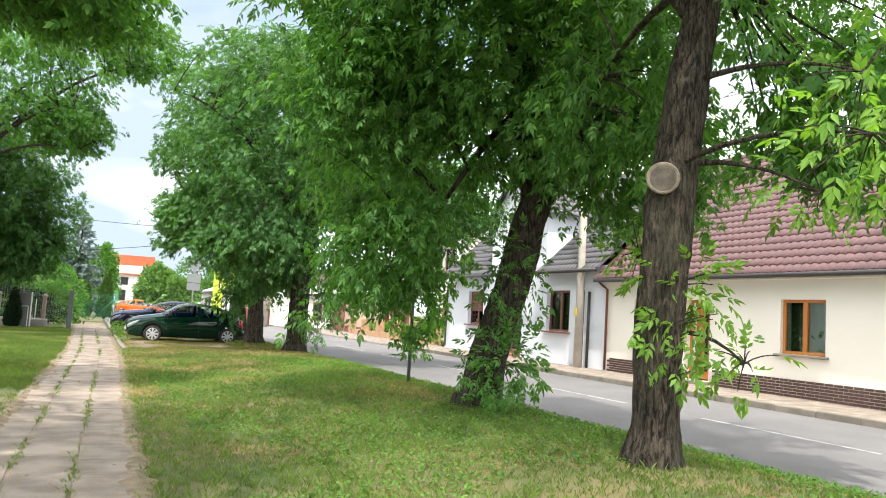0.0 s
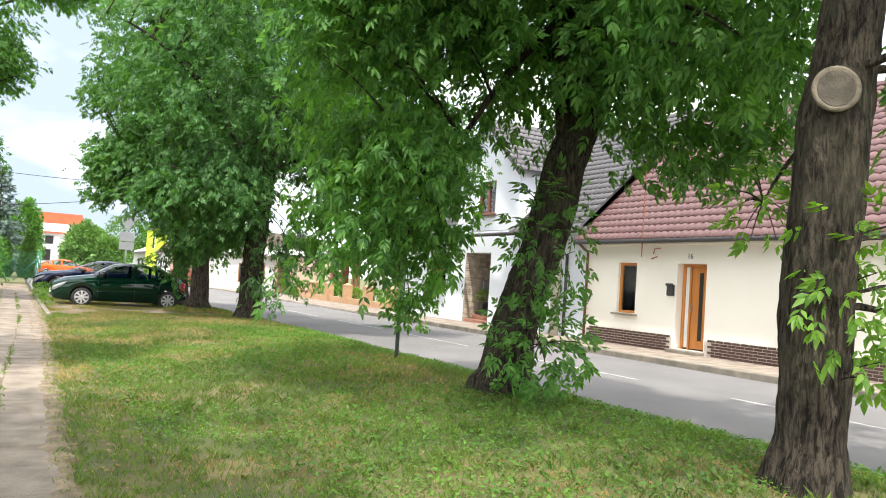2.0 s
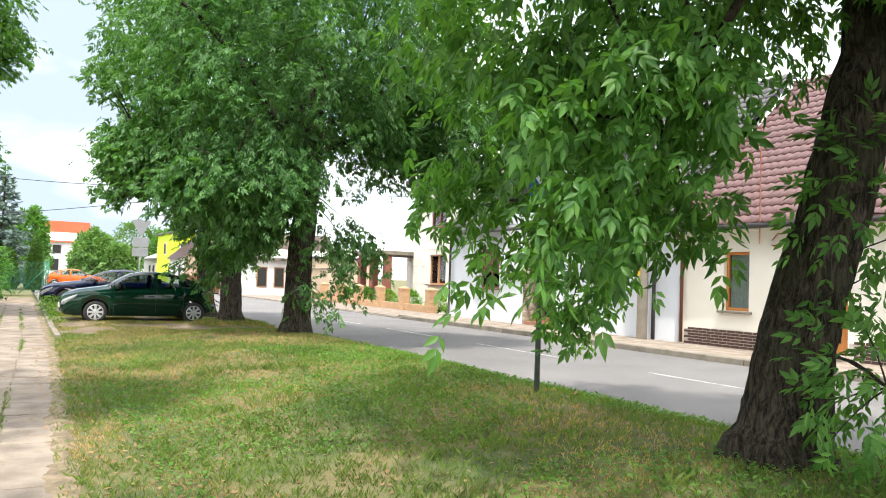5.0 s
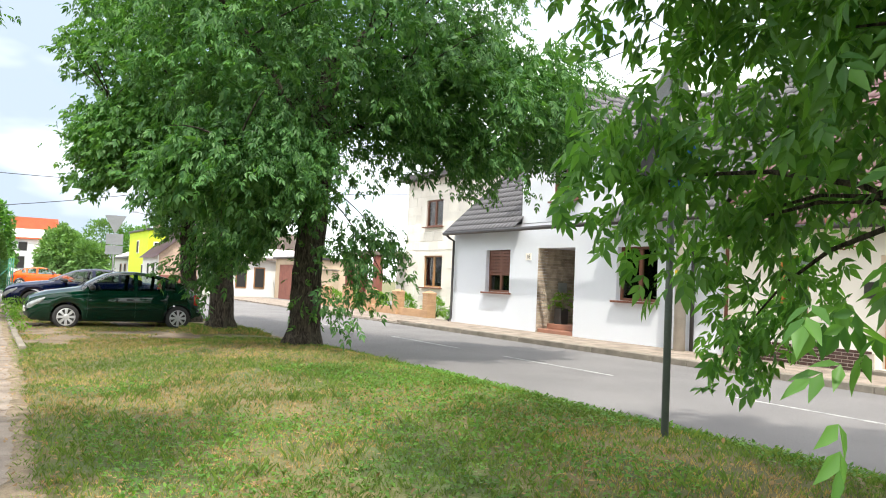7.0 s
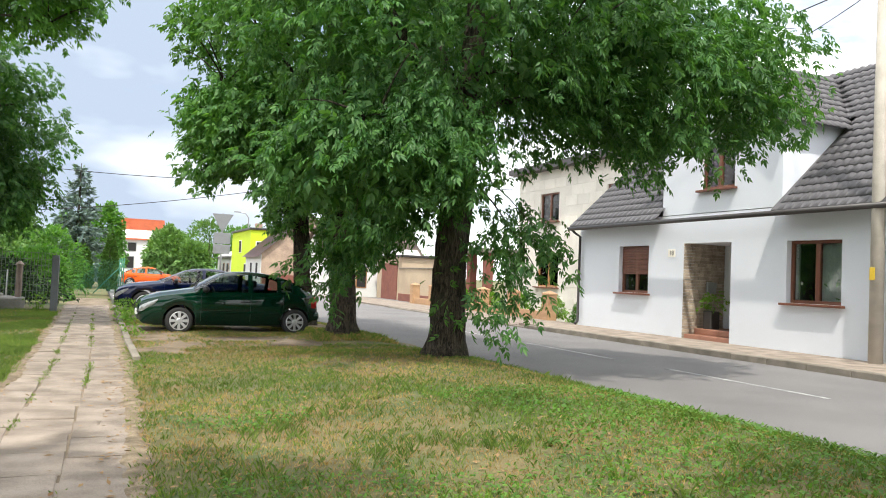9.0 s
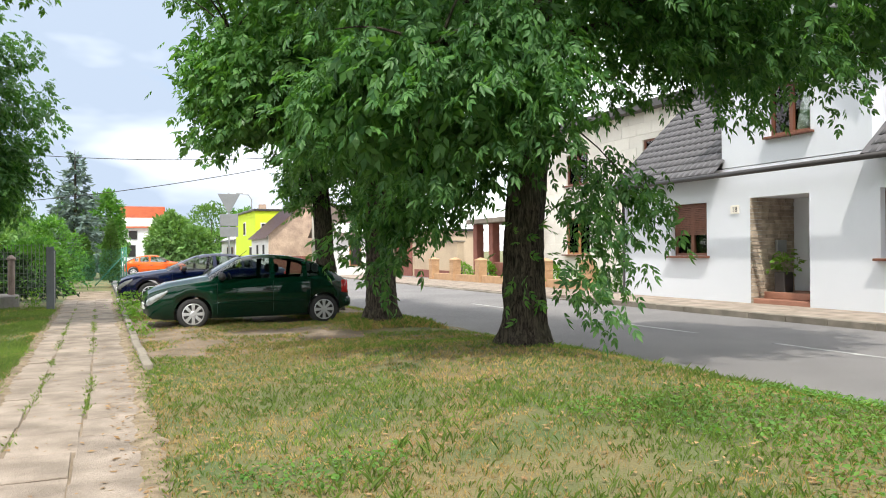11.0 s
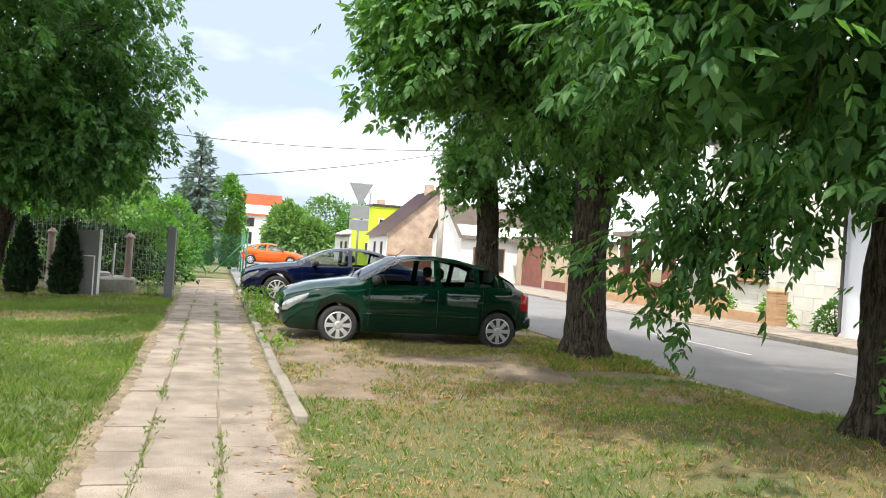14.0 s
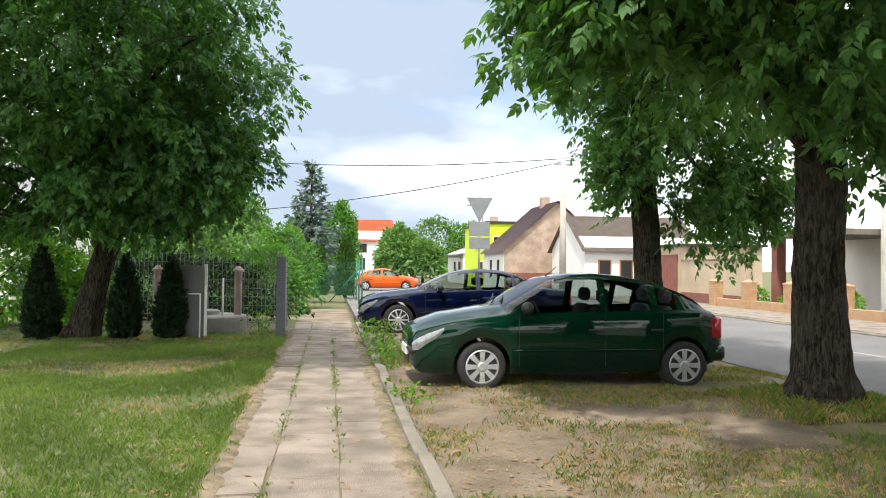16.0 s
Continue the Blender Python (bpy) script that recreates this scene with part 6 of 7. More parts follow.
blades("grass", 4500, -2.9, PATH_X0, 15.5, 24.5, M_GRASS, 0.095, "taller bright grass along the lawn edge", 19, lambda x, y, r: by_path(x, y, r) and noise.noise(Vector((x * 0.8, y * 0.8, 12))) > 0.0)
blades("grass", 5500, 1.3, 6.8, 5.0, 20.0, M_GRASS, 0.085, "taller clumps of grass on the verge", 23, lambda x, y, r: noise.noise(Vector((x * 1.3, y * 1.3, 21))) > 0.12 + r.uniform(-0.1, 0.1), 0.0034, 5)
blades("grass", 2600, ROAD_X0 - 0.5, ROAD_X0 + 0.06, 3.0, 24.0, M_GRASS, 0.10, "taller grass along the street edge", 7)
blades("grass", 1500, 4.6, 6.4, 26.3, 28.1, M_DRY, 0.06, "dry grass round the foot of a tree", 18, None, 0.003)
blades("grass", 1100, 4.6, 6.4, 26.3, 28.1, M_GRASS, 0.085, "grass tufts round the foot of a tree", 8)


def in_joint(x, y, rng):
    x -= path_shift(y)
    return min(abs(x + 0.033), abs(x - 0.452), abs(x - 0.945), abs(x + 0.52)) < 0.03 and noise.noise(Vector((x * 3, y * 0.8, 1))) > -0.1


blades("grass", 30000, PATH_X0 - 0.45, PATH_X1 + 0.1, 5.0, 36.0, M_GRASS, 0.035, "grass growing in the path's joints", 9, in_joint)


def soil_edge(x_mid, y0, y1, seed):
    """A low ragged ridge of soil that spills over the edge of the slabs."""
    verts, faces, n, m = [], [], round((y1 - y0) / 0.06), 8
    for j in range(n + 1):
        y = y0 + (y1 - y0) * j / n
        mid = x_mid + path_shift(y) + 0.05 * noise.noise(Vector((seed, y * 0.8, 2)))
        half = 0.10 + 0.09 * noise.noise(Vector((seed, y * 1.3, 5))) + 0.06 * noise.noise(Vector((seed, y * 5.0, 6)))
        for i in range(m + 1):
            u = 2 * i / m - 1
            x = mid + u * max(0.02, half) + 0.012 * noise.noise(Vector((u * 3, y * 14, seed)))
            verts.append((x, y, 0.024 * (1 - u * u) - 0.010 + 0.008 * noise.noise(Vector((x * 14, y * 14, seed)))))
    for j in range(n):
        for i in range(m):
            a = j * (m + 1) + i
            faces.append((a, a + 1, a + m + 2, a + m + 1))
    me = bpy.data.meshes.new("soil_edge")
    me.from_pydata(verts, [], faces)
    tagged(link_mesh("soil_edge", me, M_SOIL_EDGE, None, "", True), "brown soil and dry litter spilling over the slabs", "soil", kind="structure")


soil_edge(PATH_X0 + 0.02, 2.0, 38.0, 3.0)
soil_edge(PATH_X1 + 0.0, 2.0, 38.0, 7.0)
rng_l = np.random.default_rng(12)
for label, n, xr, yr in (("dead brown leaves scattered on the verge", 4200, (1.2, 6.9), (10.0, 26.0)), ("dead leaves and twigs on the path", 320, (PATH_X0, PATH_X1), (6.0, 36.0)), ("dead leaves along the edge of the path", 900, (0.55, 1.35), (8.0, 24.0)), ("dead leaves along the lawn edge", 800, (-0.95, -0.35), (10.0, 34.0)), ("dead leaves on the dirt bay", 1900, (1.2, 6.9), (24.5, 33.0))):
    p = np.stack([rng_l.uniform(*xr, n), rng_l.uniform(*yr, n), np.zeros(n)], 1)
    p[:, 2] = [height_at(x, y) + 0.018 for x, y in p[:, :2]]
    w = rng_l.normal(0, 1, (n, 3))
    w[:, 2] *= 0.12
    single = (np.array([(0, 0, 0), (0.45, 0.22, 0.05), (1, 0, 0.02), (0.45, -0.22, 0.05)]), [(0, 3, 2, 1)])
    tagged(scatter_leaves("leaf_litter", p, w, rng_l.uniform(0.03, 0.075, n), single, M_LITTER, None, rng_l, label, 0.15), category="fallen leaves", kind="stuff")
# low broad weeds: in the verge and by the kerb
n = 38000
p = np.stack([rng_l.uniform(1.2, 6.9, n), rng_l.uniform(4.0, 18.5, n), np.zeros(n)], 1)
ok = [noise.noise(Vector((x * 0.5, y * 0.5, 15.0))) > -0.12 - 0.25 * smooth_step(3.0, 5.0, x) for x, y in p[:, :2]]
p = p[ok]
p[:, 2] = [height_at(x, y) + rng_l.uniform(0.02, 0.07) for x, y in p[:, :2]]
w = rng_l.normal(0, 1, p.shape)
w[:, 2] = np.abs(w[:, 2]) * 0.4
single = (np.array([(0, 0, 0), (0.45, 0.28, 0.08), (1, 0, -0.05), (0.45, -0.28, 0.08)]), [(0, 3, 2, 1)])
tagged(scatter_leaves("weeds", p, w, rng_l.uniform(0.024, 0.056, len(p)), single, M_WEED, None, rng_l, "low broad-leaved weeds in the verge grass", 0.3), category="weeds", kind="stuff")
for x, y, h, n in ((1.25, 32.6, 0.55, 170), (1.2, 30.9, 0.42, 110), (1.12, 34.2, 0.5, 120), (1.22, 28.0, 0.22, 60), (-1.0, 36.0, 0.55, 120)):
    weed = thing("weed", x, y, -0.01, "tall green weed growing beside the kerb", "weed", "kerb weeds")
    q = np.stack([rng_l.normal(0, 0.13, n), rng_l.normal(0, 0.28, n), rng_l.uniform(0.03, h, n)], 1)
    a = rng_l.normal(0, 1, (n, 3))
    scatter_leaves("leaves", q, a, rng_l.uniform(0.05, 0.11, n), single, M_LEAF_YOUNG, weed, rng_l)
    link_mesh("stems", mesh_from("stems", [tube_arrays([(v[0] * 0.3, v[1] * 0.4, 0), (v[0], v[1], v[2])], [0.005, 0.002], 4, cap=False) for v in q[::6]]), M_LEAF_YOUNG, weed)

# ---- street furniture ----
M_SIGN_BACK = material("sign_back", (0.30, 0.31, 0.32), 0.5, (0.24, 0.25, 0.26), 5, 60, 0.5, metal=0.5)
M_GATE_DARK = material("dark_sign_back", (0.05, 0.053, 0.058), 0.5, None, 5, 60, 0.4)
M_SIGN_BLUE = material("sign_blue", (0.02, 0.13, 0.42), 0.4, None, 5, 60, 0.3)
M_SIGN_WHITE = material("sign_white", (0.75, 0.75, 0.75), 0.4, None, 5, 60, 0.3)
M_POST = material("painted_post", (0.085, 0.105, 0.095), 0.55, (0.06, 0.075, 0.07), 5, 60, 0.5)
post = thing("sign_post", 5.51, 13.29, gz(5.51, 13.29), "grey steel post with a round blue and white road sign", "road sign")
tube("post", [(0, 0, -0.1), (0, 0, 3.30)], [0.032, 0.032], M_POST, post, 12)
turn = Matrix.Translation((-0.05, -0.05, 2.36)) @ pose(0, 0, 0, 90, 0, -25)
dv, df = lathe([(0.29, -0.012), (0.30, 0.0), (0.30, 0.008), (0.285, 0.011)], 36)
disc = link_mesh("disc", mesh_from("disc", [([turn @ Vector(v) for v in dv], df)]), M_SIGN_WHITE, post, "round sign plate with a white rim", True)
dv, df = lathe([(0.235, 0.011), (0.235, 0.015), (0.22, 0.016)], 36)
link_mesh("blue_field", mesh_from("blue_field", [([turn @ Vector(v) for v in dv], df)]), M_SIGN_BLUE, disc, "blue field of the sign")
bar = box(-0.028, 0.028, -0.23, 0.23, 0.012, 0.019, 0.002)
bar.transform(turn @ Matrix.Rotation(radians(38), 4, "Z"))
part("stripe", bar, M_SIGN_WHITE, disc, "white slanting stripe")
part("back_plate", box(-0.42, 0.16, -0.005, 0.02, 2.02, 2.74, 0.01), M_GATE_DARK, post, "dark rectangular plate behind the sign")
part("upper_plate", polygon([(-0.34, 0.0, 2.82), (0.30, 0.0, 2.82), (0.0, 0.0, 3.36)], 0.02, "y"), M_SIGN_BACK, post, "grey back of a triangular plate")

yield_sign = thing("road_sign", 5.40, 45.6, -0.1, "triangular road sign with two plates, seen from behind", "road sign")
tube("post", [(0, 0, -0.1), (0, 0, 3.95)], [0.038, 0.038], M_GREY_METAL, yield_sign, 12)
part("triangle", polygon([(-0.45, -0.07, 3.92), (0.45, -0.07, 3.92), (0.03, -0.07, 3.14), (-0.03, -0.07, 3.14)], 0.02, "y"), M_SIGN_BACK, yield_sign, "grey back of a triangular plate")
part("plate", box(-0.36, 0.36, -0.07, -0.05, 2.62, 3.10, 0.01), M_SIGN_BACK, yield_sign, "grey back of a plate")
part("plate", box(-0.36, 0.36, -0.07, -0.05, 2.18, 2.58, 0.01), M_SIGN_BACK, yield_sign, "grey back of a plate")
far_pole = thing("utility_pole", 12.2, 58.0, -0.1, "pale concrete utility pole at the junction", "utility pole", "utility poles")
tube("shaft", [(0, 0, -0.1), (0, 0, 7.3)], [0.19, 0.13], M_POLE, far_pole, 14)
part("cross_arm", box(-0.5, 0.5, -0.05, 0.05, 6.85, 6.95, 0.01), M_GREY_METAL, far_pole)
M_WIRE = material("wire", (0.02, 0.02, 0.02), 0.6, None, 8, 80, 0.2)


def wire(a, b, sag, r=0.022):
    a, b = Vector(a), Vector(b)
    pts = [a.lerp(b, t) - Vector((0, 0, sag * 4 * t * (1 - t))) for t in np.linspace(0, 1, 17)]
    return tagged(tube("overhead_wire", pts, [r] * 17, M_WIRE, None, 5), "black overhead wire sagging between poles", "overhead wire", "wires")


wire((12.2, 58.0, 7.1), (-9.0, 66.0, 7.8), 0.5)
wire((12.2, 58.0, 6.95), (-9.0, 62.0, 3.9), 0.5)
wire((12.2, 58.0, 7.0), (30.0, 52.0, 8.0), 0.5)
wire((15.16, 21.5, 8.15), (12.2, 58.0, 7.1), 0.7, 0.014)
wire((15.16, 22.5, 8.15), (5.5, 24.0, 12.0), 0.2, 0.010)
wire((15.16, 21.5, 8.1), (15.16, -20, 8.2), 0.6, 0.010)
wire((15.16, 22.0, 7.9), (15.6, 27.3, 7.0), 0.15, 0.010)


# ---- behind the path: fence, hedge, gardens ----
M_FENCE = material("fence_steel", (0.20, 0.215, 0.215), 0.5, None, 6, 60, 0.4, metal=0.3)
M_GATE = material("gate_grey", (0.105, 0.115, 0.125), 0.5, (0.08, 0.088, 0.095), 4, 60, 0.5)
M_PINK = material("pinkish_concrete", (0.42, 0.32, 0.29), 0.9, (0.30, 0.22, 0.20), 5, 60, 0.7, 0.3)
M_CONCRETE = material("raw_concrete", (0.38, 0.36, 0.33), 0.9, (0.24, 0.23, 0.21), 3, 70, 0.8, 0.4)
M_CABINET = material("grey_cabinet", (0.13, 0.135, 0.13), 0.6, (0.10, 0.105, 0.10), 3, 60, 0.5)
M_CHAIN = material("green_wire", (0.02, 0.16, 0.10), 0.5, None, 6, 60, 0.3)


def mesh_panel(parent, x0, x1, y, z0, z1, step=0.09, rows=0.2, r=0.006, mat=None):
    """A welded wire panel across x."""
    x = x0
    while x <= x1 + 0.001:
        part("rod", box(x - r, x + r, y - r, y + r, z0, z1), mat or M_FENCE, parent)
        x += step
    z = z0 + 0.05
    while z <= z1:
        part("rail", box(x0, x1, y - 0.014, y - 0.006, z - 0.006, z + 0.006), mat or M_FENCE, parent)
        z += rows


panel_fence = thing("wire_fence", -4.0, 38.4, 0.0, "dark welded wire fence panels on steel posts", "fence")
for k in range(4):
    xa = -4.05 + 1.85 * k
    mesh_panel(panel_fence, xa, xa + 1.80, 0.0, 0.05, 1.72, 0.10)
    part("post", box(xa - 0.055, xa - 0.005, -0.03, 0.03, 0.0, 1.80, 0.004), M_FENCE, panel_fence)
gate = thing("gate", -0.58, 35.55, 0.0, "grey steel gate leaf standing open beside the path", "gate")
part("gate_post", box(-0.09, 0.09, -0.09, 0.09, 0.0, 1.62, 0.01), M_GATE, gate, "square grey gate post")
part("frame", box(-0.03, 0.03, 0.10, 0.16, 0.08, 1.55, 0.006), M_GATE, gate)
part("frame", box(-0.03, 0.03, 2.04, 2.10, 0.08, 1.55, 0.006), M_GATE, gate)
for k in range(12):
    part("slat", box(-0.018, 0.018, 0.165, 2.035, 0.10 + k * 0.12, 0.20 + k * 0.12, 0.004), M_GATE, gate)
well = thing("well", -2.45, 37.6, 0.0, "round concrete well cover with two pinkish posts", "well")
wv, wf = lathe([(1.0, -0.05), (1.0, 0.30), (0.97, 0.33), (0.3, 0.35)], 40)
link_mesh("ring", mesh_from("ring", [(wv, wf)]), M_CONCRETE, well, "", False)
wv, wf = lathe([(0.42, 0.34), (0.42, 0.42), (0.38, 0.44), (0.1, 0.45)], 30)
link_mesh("lid", mesh_from("lid", [(wv, wf)]), M_CONCRETE, well, "round concrete lid", False)
for xx in (-0.90, 0.82):
    pv, pf = lathe([(0.085, 0.30), (0.085, 1.28), (0.12, 1.29), (0.12, 1.33), (0.03, 1.42)], 14)
    link_mesh("post", mesh_from("post", [([(a + xx, b - 0.1, c) for a, b, c in pv], pf)]), M_PINK, well, "pinkish concrete post with a cap", False)
cabinet = thing("cabinet", -2.28, 35.5, 0.0, "grey utility cabinet with a pale edge beside the fence", "utility cabinet")
part("body", box(-0.26, 0.24, -0.14, 0.16, 0.0, 1.42, 0.012), M_CABINET, cabinet)
part("door", box(-0.24, 0.16, -0.155, -0.142, 0.08, 0.86, 0.006), M_CABINET, cabinet, "pale-edged cabinet door")
part("door_edge", box(0.163, 0.19, -0.16, -0.142, 0.02, 0.88, 0.004), M_SIGN_WHITE, cabinet, "white edging")
part("door_edge", box(-0.05, 0.163, -0.16, -0.142, 0.86, 0.885, 0.004), M_SIGN_WHITE, cabinet, "white edging")
part("post", box(0.25, 0.30, -0.13, -0.08, 0.0, 1.45, 0.004), M_SIGN_WHITE, cabinet, "white post")
for x, h in ((-3.9, 0.9), (-1.95, 1.15)):
    stake = thing("stake", x, 36.4 if x < -3 else 37.4, 0.0, "thin pale garden stake", "stake", "stakes")
    tube("pole", [(0, 0, -0.05), (0.01, 0, h)], [0.025, 0.02], M_SIGN_WHITE, stake, 8)


def cone_tree(name, x, y, h, r, mat, label, n, seed, leaf=0.10, tip=0.9, group="conifers", category="conifer", base_z=0.0):
    """A conifer: a stem and very many small upright sprays on a tapered, uneven outline."""
    rng = np.random.default_rng(seed)
    root = thing(name, x, y, base_z, label, category, group)
    tube("trunk", [(0, 0, -0.05), (0, 0, h * 0.92)], [0.05 + 0.015 * h, 0.01], M_BARK, root, 8)
    z = h * (1 - np.sqrt(rng.uniform(0.0, 1.0, n))) * 0.99 + 0.04
    prof = np.minimum(1.0, (0.55 + 1.3 * z / h)) * np.maximum(0.0, 1 - z / h) ** tip
    a = rng.uniform(0, 2 * math.pi, n)
    lump = 1 + 0.22 * np.sin(a * 3 + z * 5 + seed) * np.sin(z * 7 + a * 2)
    rad = r * prof * lump * rng.uniform(0.55, 1.06, n)
    p = np.stack([rad * np.cos(a), rad * np.sin(a), z], 1)
    w = np.stack([np.cos(a) * 0.55, np.sin(a) * 0.55, np.full(n, 0.8)], 1) + rng.normal(0, 0.35, (n, 3))
    blade = (np.array([(0, 0, 0), (0.5, 0.24, 0.03), (1, 0, 0), (0.5, -0.24, 0.03), (0.1, 0.1, 0.0), (0.75, 0.45, 0.1), (0.4, 0.1, 0), (0.75, -0.45, -0.1)]), [(0, 3, 2, 1), (4, 6, 5), (4, 7, 6)])
    scatter_leaves("crown", p, w, rng.uniform(0.7, 1.4, n) * leaf, blade, mat, root, rng, "", 0.6)
    return root


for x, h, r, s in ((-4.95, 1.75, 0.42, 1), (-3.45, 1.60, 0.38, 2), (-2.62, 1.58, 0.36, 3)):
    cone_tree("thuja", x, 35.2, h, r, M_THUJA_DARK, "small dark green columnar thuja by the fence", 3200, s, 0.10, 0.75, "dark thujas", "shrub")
cone_tree("thuja", 1.15, 57.0, 3.25, 0.62, M_THUJA, "tall bright green columnar thuja", 3600, 4, 0.15, 0.7, "garden thujas", "shrub")
cone_tree("thuja", -0.15, 57.2, 2.45, 0.70, M_THUJA, "bright green columnar thuja", 3000, 5, 0.15, 0.65, "garden thujas", "shrub")
cone_tree("thuja", -1.2, 58.0, 2.0, 0.7, M_THUJA, "bright green columnar thuja", 2400, 6, 0.15, 0.65, "garden thujas", "shrub")


def spruce(x, y, h, r, seed):
    rng = np.random.default_rng(seed)
    root = thing("spruce", x, y, -0.1, "tall blue spruce with drooping tiers of branches", "spruce")
    tube("trunk", [(0, 0, -0.1), (0, 0, h)], [0.22, 0.02], M_BARK, root, 10)
    pl, wl_ = [], []
    z = 0.9
    while z < h - 0.1:
        rr = r * (1 - z / h) ** 0.85 + 0.08
        for k in range(max(5, int(9 * (1 - z / h) + 4))):
            a = rng.uniform(0, 2 * math.pi)
            L = rr * rng.uniform(0.75, 1.1)
            m = int(20 * L + 6)
            t = rng.uniform(0.15, 1, m)
            q = np.stack([np.cos(a) * L * t, np.sin(a) * L * t, z - 0.30 * L * t + 0.18 * L * t ** 3], 1) + rng.normal(0, 0.05, (m, 3))
            pl.append(q)
            d = np.tile([math.cos(a), math.sin(a), -0.25], (m, 1)) + rng.normal(0, 0.5, (m, 3))
            wl_.append(d)
        z += 0.34
    p, w = np.concatenate(pl), np.concatenate(wl_)
    blade = (np.array([(0, 0, 0), (0.5, 0.22, -0.05), (1, 0, 0), (0.5, -0.22, -0.05)]), [(0, 3, 2, 1)])
    scatter_leaves("crown", p, w, rng.uniform(0.30, 0.52, len(p)), blade, M_SPRUCE, root, rng, "", 0.5)


spruce(-0.85, 72.0, 8.7, 2.9, 9)


def bush(name, x, y, z, rx, ry, rz, n, mat, label, seed, category="shrub", group="", leaf=0.13, stem=True):
    """A leafy mass on stems with an uneven outline."""
    rng = np.random.default_rng(seed)
    root = thing(name, x, y, z, label, category, group)
    u = rng.normal(size=(n, 3))
    u /= np.linalg.norm(u, axis=1, keepdims=True)
    u[:, 2] = np.abs(u[:, 2]) * 2 - 1
    lump = np.array([1 + 0.38 * noise.noise(Vector(q) * 2.3 + Vector((seed, 0, 0))) for q in u])
    p = u * np.array([rx, ry, rz]) * (lump * rng.uniform(0.55, 1.03, n) ** 0.6)[:, None]
    p[:, 2] += rz
    w = u + rng.normal(0, 0.6, (n, 3))
    blade = (np.array([(0, 0, 0), (0.42, 0.26, 0.05), (1, 0, -0.06), (0.42, -0.26, 0.05)]), [(0, 3, 2, 1)])
    scatter_leaves("foliage", p, w, rng.uniform(0.7, 1.4, n) * leaf, blade, mat, root, rng, "", 0.5)
    if stem:
        link_mesh("stems", mesh_from("stems", [tube_arrays([(q[0] * 0.1, q[1] * 0.1, -0.05), tuple(q * 0.9)], [0.02 + 0.02 * rz, 0.008], 5, cap=False) for q in p[:: max(1, n // 12)]]), M_BARK, root)
    return root


# near-black leaf colour here takes the place of shade on the hedge
bush("hedge", -3.6, 40.4, 0.0, 3.0, 0.6, 0.85, 6500, M_THUJA_DARK, "green hedge close behind the wire fence, coloured dark for shade", 2, "hedge", leaf=0.11)
bush("hedge", -7.9, 38.0, 0.0, 3.6, 1.1, 1.35, 15000, M_HEDGE, "clipped bright green hedge behind the fence", 1, "hedge", leaf=0.14)
for k, (x, y, rx, rz) in enumerate(((-5.0, 43, 1.6, 1.1), (-3.2, 44, 1.5, 1.3), (-1.6, 43.5, 1.3, 1.0), (-3.8, 50, 2.2, 1.7), (-1.6, 52, 1.7, 1.6), (-7.5, 48, 2.5, 1.9))):
    bush("shrub", x, y, 0.0, rx, rx * 0.8, rz, 3600, M_LEAF_FAR if k % 2 else M_LEAF, "leafy garden shrub behind the fence", 20 + k, group="garden shrubs", leaf=0.16)
for k, (y, r) in enumerate(((37.8, 0.55), (40.6, 0.5), (43.4, 0.6), (46.3, 0.5), (49, 0.6))):
    bush("shrub", 17.5, y, -0.05, 0.6, r, 0.45, 900, M_HEDGE if k % 2 else M_LEAF_YOUNG, "rounded yellow-green shrub behind the brick fence", 40 + k, group="front garden shrubs", leaf=0.12)
bush("shrub", 16.9, 34.6, -0.05, 0.5, 0.7, 0.5, 900, M_LEAF, "grey-green shrub beside the house corner", 47, leaf=0.12)
netting = thing("chain_link_fence", 1.7, 51.2, 0.0, "green chain-link fence on steel posts", "fence")
for k in range(4):
    tube("post", [(-0.03 * k, 2.4 * k, -0.1), (-0.03 * k, 2.4 * k, 1.75)], [0.03, 0.03], M_CHAIN, netting, 8)
tube("brace", [(0.0, 0.0, 1.5), (-1.3, 0.2, 0.0)], [0.022, 0.022], M_CHAIN, netting, 8)
for k in range(46):
    x0 = -2.6 + k * 0.0565
    for sg in (1, -1):
        xa, xb = x0, x0 + sg * 1.6
        lo, hi = 0.05, 1.65
        if xb > 0:
            hi = lo + (hi - lo) * (0 - xa) / (xb - xa)
            xb = 0
        if xb < -2.6:
            hi = lo + (hi - lo) * (-2.6 - xa) / (xb - xa)
            xb = -2.6
        if abs(xb - xa) > 0.02:
            tube("wire", [(xa, 0.0, lo), (xb, 0.0, hi)], [0.0022, 0.0022], M_CHAIN, netting, 3, smooth=False)

# ---- beyond the junction ----
M_LIME = material("lime_plaster", (0.52, 0.66, 0.03), 0.9, (0.48, 0.60, 0.03), 1, 120, 0.5, 0.1)
M_OLD_BRICK = material("old_brick", (0.45, 0.335, 0.25), 0.9, (0.29, 0.21, 0.165), 1.6, 14, 0.9, 0.5)
M_RED_ROOF = material("orange_roof", (0.55, 0.13, 0.045), 0.7, (0.42, 0.10, 0.04), 2, 40, 0.6, 0.2)
M_OLD_ROOF = material("weathered_roof", (0.19, 0.15, 0.12), 0.8, (0.13, 0.105, 0.09), 2, 40, 0.7, 0.3)
M_BEIGE = material("beige_render", (0.50, 0.40, 0.28), 0.9, (0.40, 0.31, 0.22), 0.8, 60, 0.8, 0.2)
